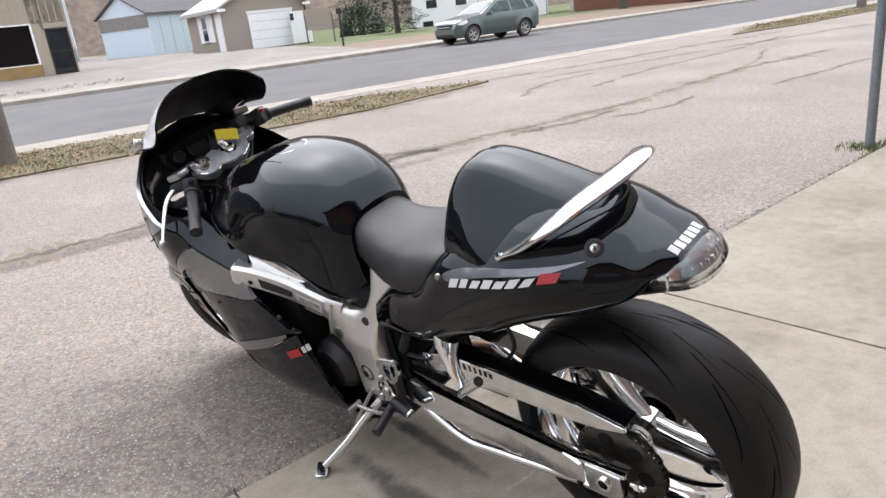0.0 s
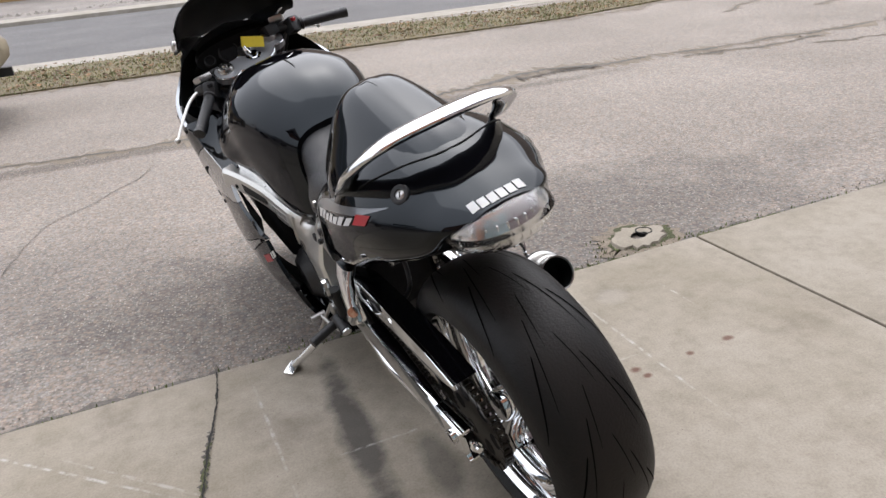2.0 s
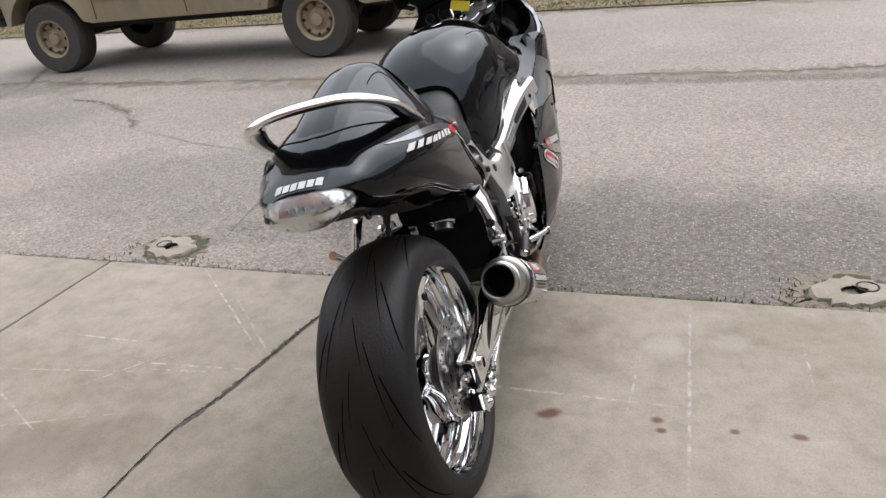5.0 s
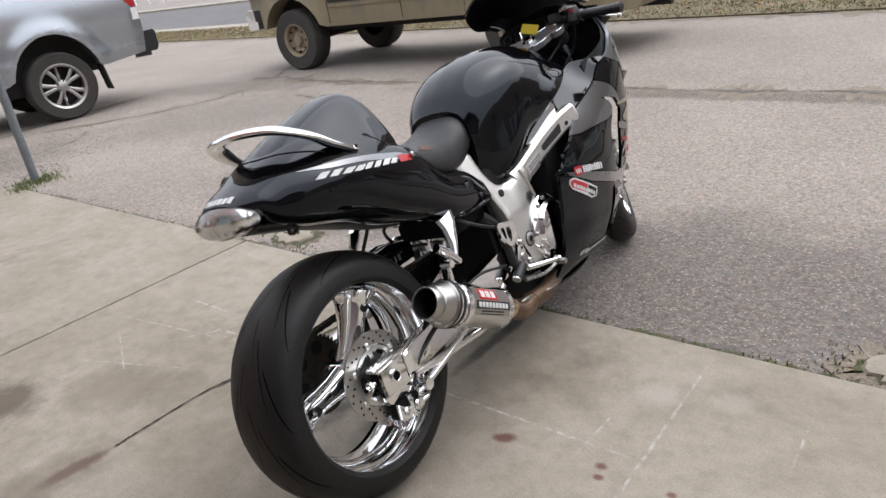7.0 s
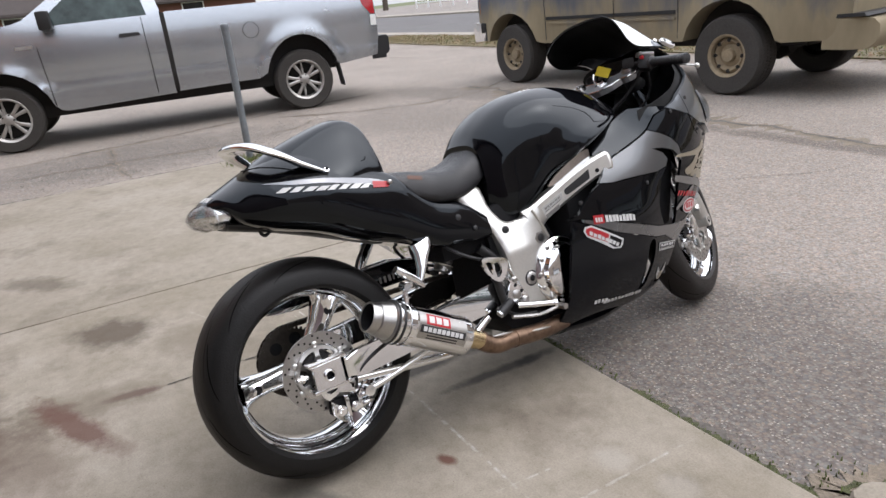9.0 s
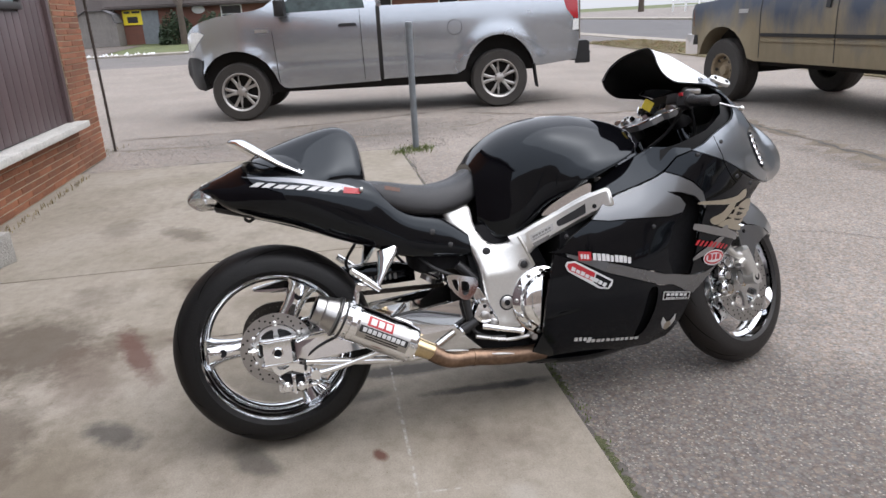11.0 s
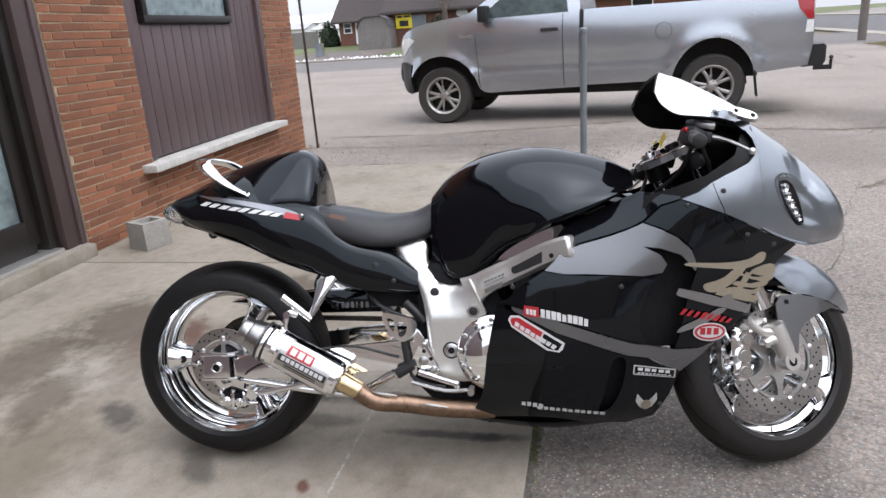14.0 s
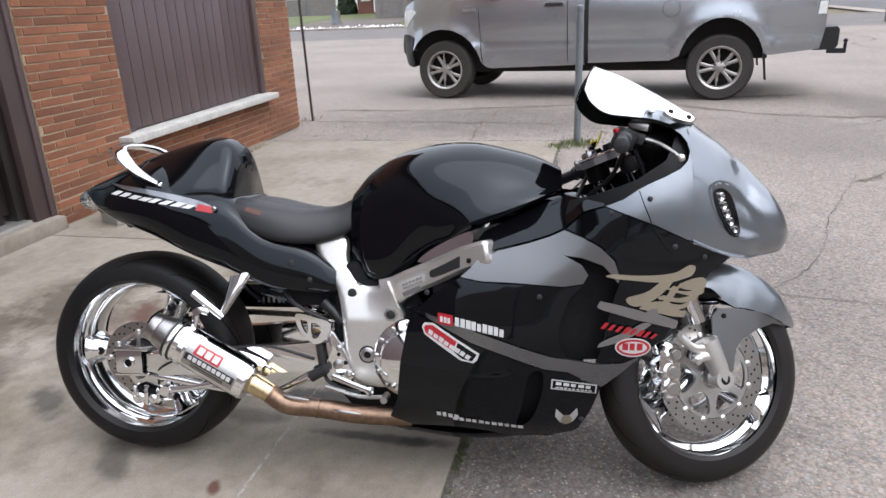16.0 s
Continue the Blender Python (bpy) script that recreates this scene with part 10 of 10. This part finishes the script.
def conifer(m, h, r, seed, label="blue-green spruce with dense drooping branches", z0=0.3):
    t = thing("conifer", label, "tree", m)
    rnd = random.Random(seed)
    bm = bmesh.new()
    cyl(bm, (0, 0, -0.2), (0, 0, h * 0.95), r * 0.1, 0.02, 10)
    part("trunk", bm, M_BARK, t)
    verts, faces = [], []
    for _ in range(5200):
        f = rnd.random() ** 0.75
        z = z0 + (h - z0) * (1 - f)
        rr = r * f * (0.45 + 0.55 * rnd.random() ** 0.5) * (0.85 + 0.25 * math.sin(z * 5 + 2))
        a = rnd.random() * 6.2832
        p = Vector((rr * math.cos(a), rr * math.sin(a), z - 0.12 * rr))
        o = Vector((math.cos(a), math.sin(a), rnd.uniform(-0.5, 0.3))).normalized()
        s = o.cross(Vector((rnd.gauss(0, 0.3), rnd.gauss(0, 0.3), 1))).normalized()
        q = rnd.uniform(0.08, 0.2) * (0.6 + 0.12 * r)
        k = len(verts)
        verts += [p - s * q * 0.4, p + s * q * 0.4, p + o * q * 1.5]
        faces.append((k, k + 1, k + 2))
    me = bpy.data.meshes.new("crown")
    me.from_pydata([v[:] for v in verts], [], faces)
    me.materials.append(M_CONIFER)
    ob = new("crown", me)
    ob.parent = t


def bush(m, w, d, h, seed, label="dark evergreen bush against a wall"):
    t = thing("bush", label, "bush", m)
    rnd = random.Random(seed)
    verts, faces = [], []
    for _ in range(2600):
        a, b, f = rnd.random() * 6.28, math.acos(rnd.uniform(-0.2, 1)), rnd.uniform(0.75, 1.05)
        p = Vector((w * math.sin(b) * math.cos(a) * f, d * math.sin(b) * math.sin(a) * f, h * max(0.0, math.cos(b)) * f * (0.9 + 0.2 * math.sin(a * 4))))
        o = Vector((rnd.gauss(0, 1), rnd.gauss(0, 1), rnd.gauss(0, 1))).normalized()
        s = o.orthogonal().normalized()
        q = rnd.uniform(0.04, 0.1)
        k = len(verts)
        verts += [p - s * q, p + s * q, p + o * q * 2]
        faces.append((k, k + 1, k + 2))
    me = bpy.data.meshes.new("foliage")
    me.from_pydata([v[:] for v in verts], [], faces)
    me.materials.append(M_BUSH)
    ob = new("foliage", me)
    ob.parent = t


conifer(pose(-1.5, 47, 0.4), 6.5, 2.1, 1)
conifer(pose(-5.0, 62, 0.6), 9, 3.0, 2, "dark evergreen tree behind a board")
bush(pose(-4.3, 53, 0.5), 1.6, 1.2, 2.4, 4)
bush(lotside(-45.4, -13.0, 0.3), 1.15, 0.8, 1.9, 5)
bush(lotside(-45.5, -10.7, 0.3), 1.1, 0.8, 1.75, 6)
bush(lotside(-50.6, -23.6, 0.6), 0.75, 0.8, 1.9, 7)
for k, (x, y, h) in enumerate(((-30.3, -34.0, 8), (14, 50, 12), (30, 47, 13), (-45, 62, 14), (-12, 72, 14), (-85, -60, 13), (-90, -20, 13), (-110, -5, 14))):
    bare_tree(pose(x, y, 0.3), h, 30 + k)

# wooded hill behind the shop
bm = bmesh.new()
rows = []
for j in range(10):
    row = []
    for i in range(70):
        a = radians(15 + 150 * i / 69)
        d = 150 + 16 * j
        z = 105 * math.sin(min(1.0, j / 6) * math.pi / 2) * math.sin(math.pi * i / 69) ** 0.5 * (0.85 + 0.25 * noise.noise((i * 0.16, j * 0.2, 3))) + 1.2 * noise.noise((i * 0.9, j * 0.9, 1))
        row.append((d * math.cos(a), d * math.sin(a), z - 1))
    rows.append(row)
rings(bm, rows, closed=False)
tagged(part("hill", bm, mat("winter_wood", (0.16, 0.125, 0.10), 0.95, var=0.45, s1=0.12, s2=0.9, bump=0.6, bs=1.0)), "brown leafless wooded hill in the distance", "hill", kind="structure")

# ---- bricks of the wall, course by course ----
BL, BH, MJ = 0.282, 0.0455, 0.0105
meshes = {}


def brick_mesh(length):
    key = round(length, 3)
    if key not in meshes:
        bm = bmesh.new()
        rnd = random.Random(int(key * 1000))
        box(bm, (0, 0, 0), (length, 0.05, BH), bevel=0.0035)
        for v in bm.verts:
            v.co += Vector((rnd.uniform(-1, 1), rnd.uniform(-1, 1), rnd.uniform(-1, 1))) * 0.0012
        me = bpy.data.meshes.new("brick")
        bm.to_mesh(me)
        bm.free()
        me.materials.append(M_BRICK)
        meshes[key] = me
    return meshes[key]


rest = bmesh.new()
rb = random.Random(5)
count = 0
for u0, u1, z0, z1 in ((-2.29, -1.41, 0.0, 4.4), (-5.34, -4.60, 0.0, 4.4), (-4.60, -2.29, 0.0, 0.40), (-4.60, 1.1, 2.5, 4.4)):
    k = 0
    z = z0 + MJ + BH / 2
    while z + BH / 2 < z1:
        x = u0 - (k * 0.37 % 1.0) * (BL + MJ)
        while x < u1:
            a, b = max(x, u0 + 0.002), min(x + BL, u1 - 0.002)
            if b - a > 0.03:
                p = Vector(((a + b) / 2, WALL - 0.025 + rb.uniform(-0.002, 0.003), z + rb.uniform(-0.0015, 0.0015)))
                if z < 2.0 and count < 330:
                    ob = new("brick", brick_mesh(b - a))
                    ob.parent = building
                    ob.matrix_basis = Matrix.Translation(p)
                    count += 1
                else:
                    box(rest, p, (b - a, 0.05, BH))
            x += BL + MJ
        z += BH + MJ
        k += 1
tagged(part("upper_bricks", rest, M_BRICK, building, smooth=False), kind="stuff")
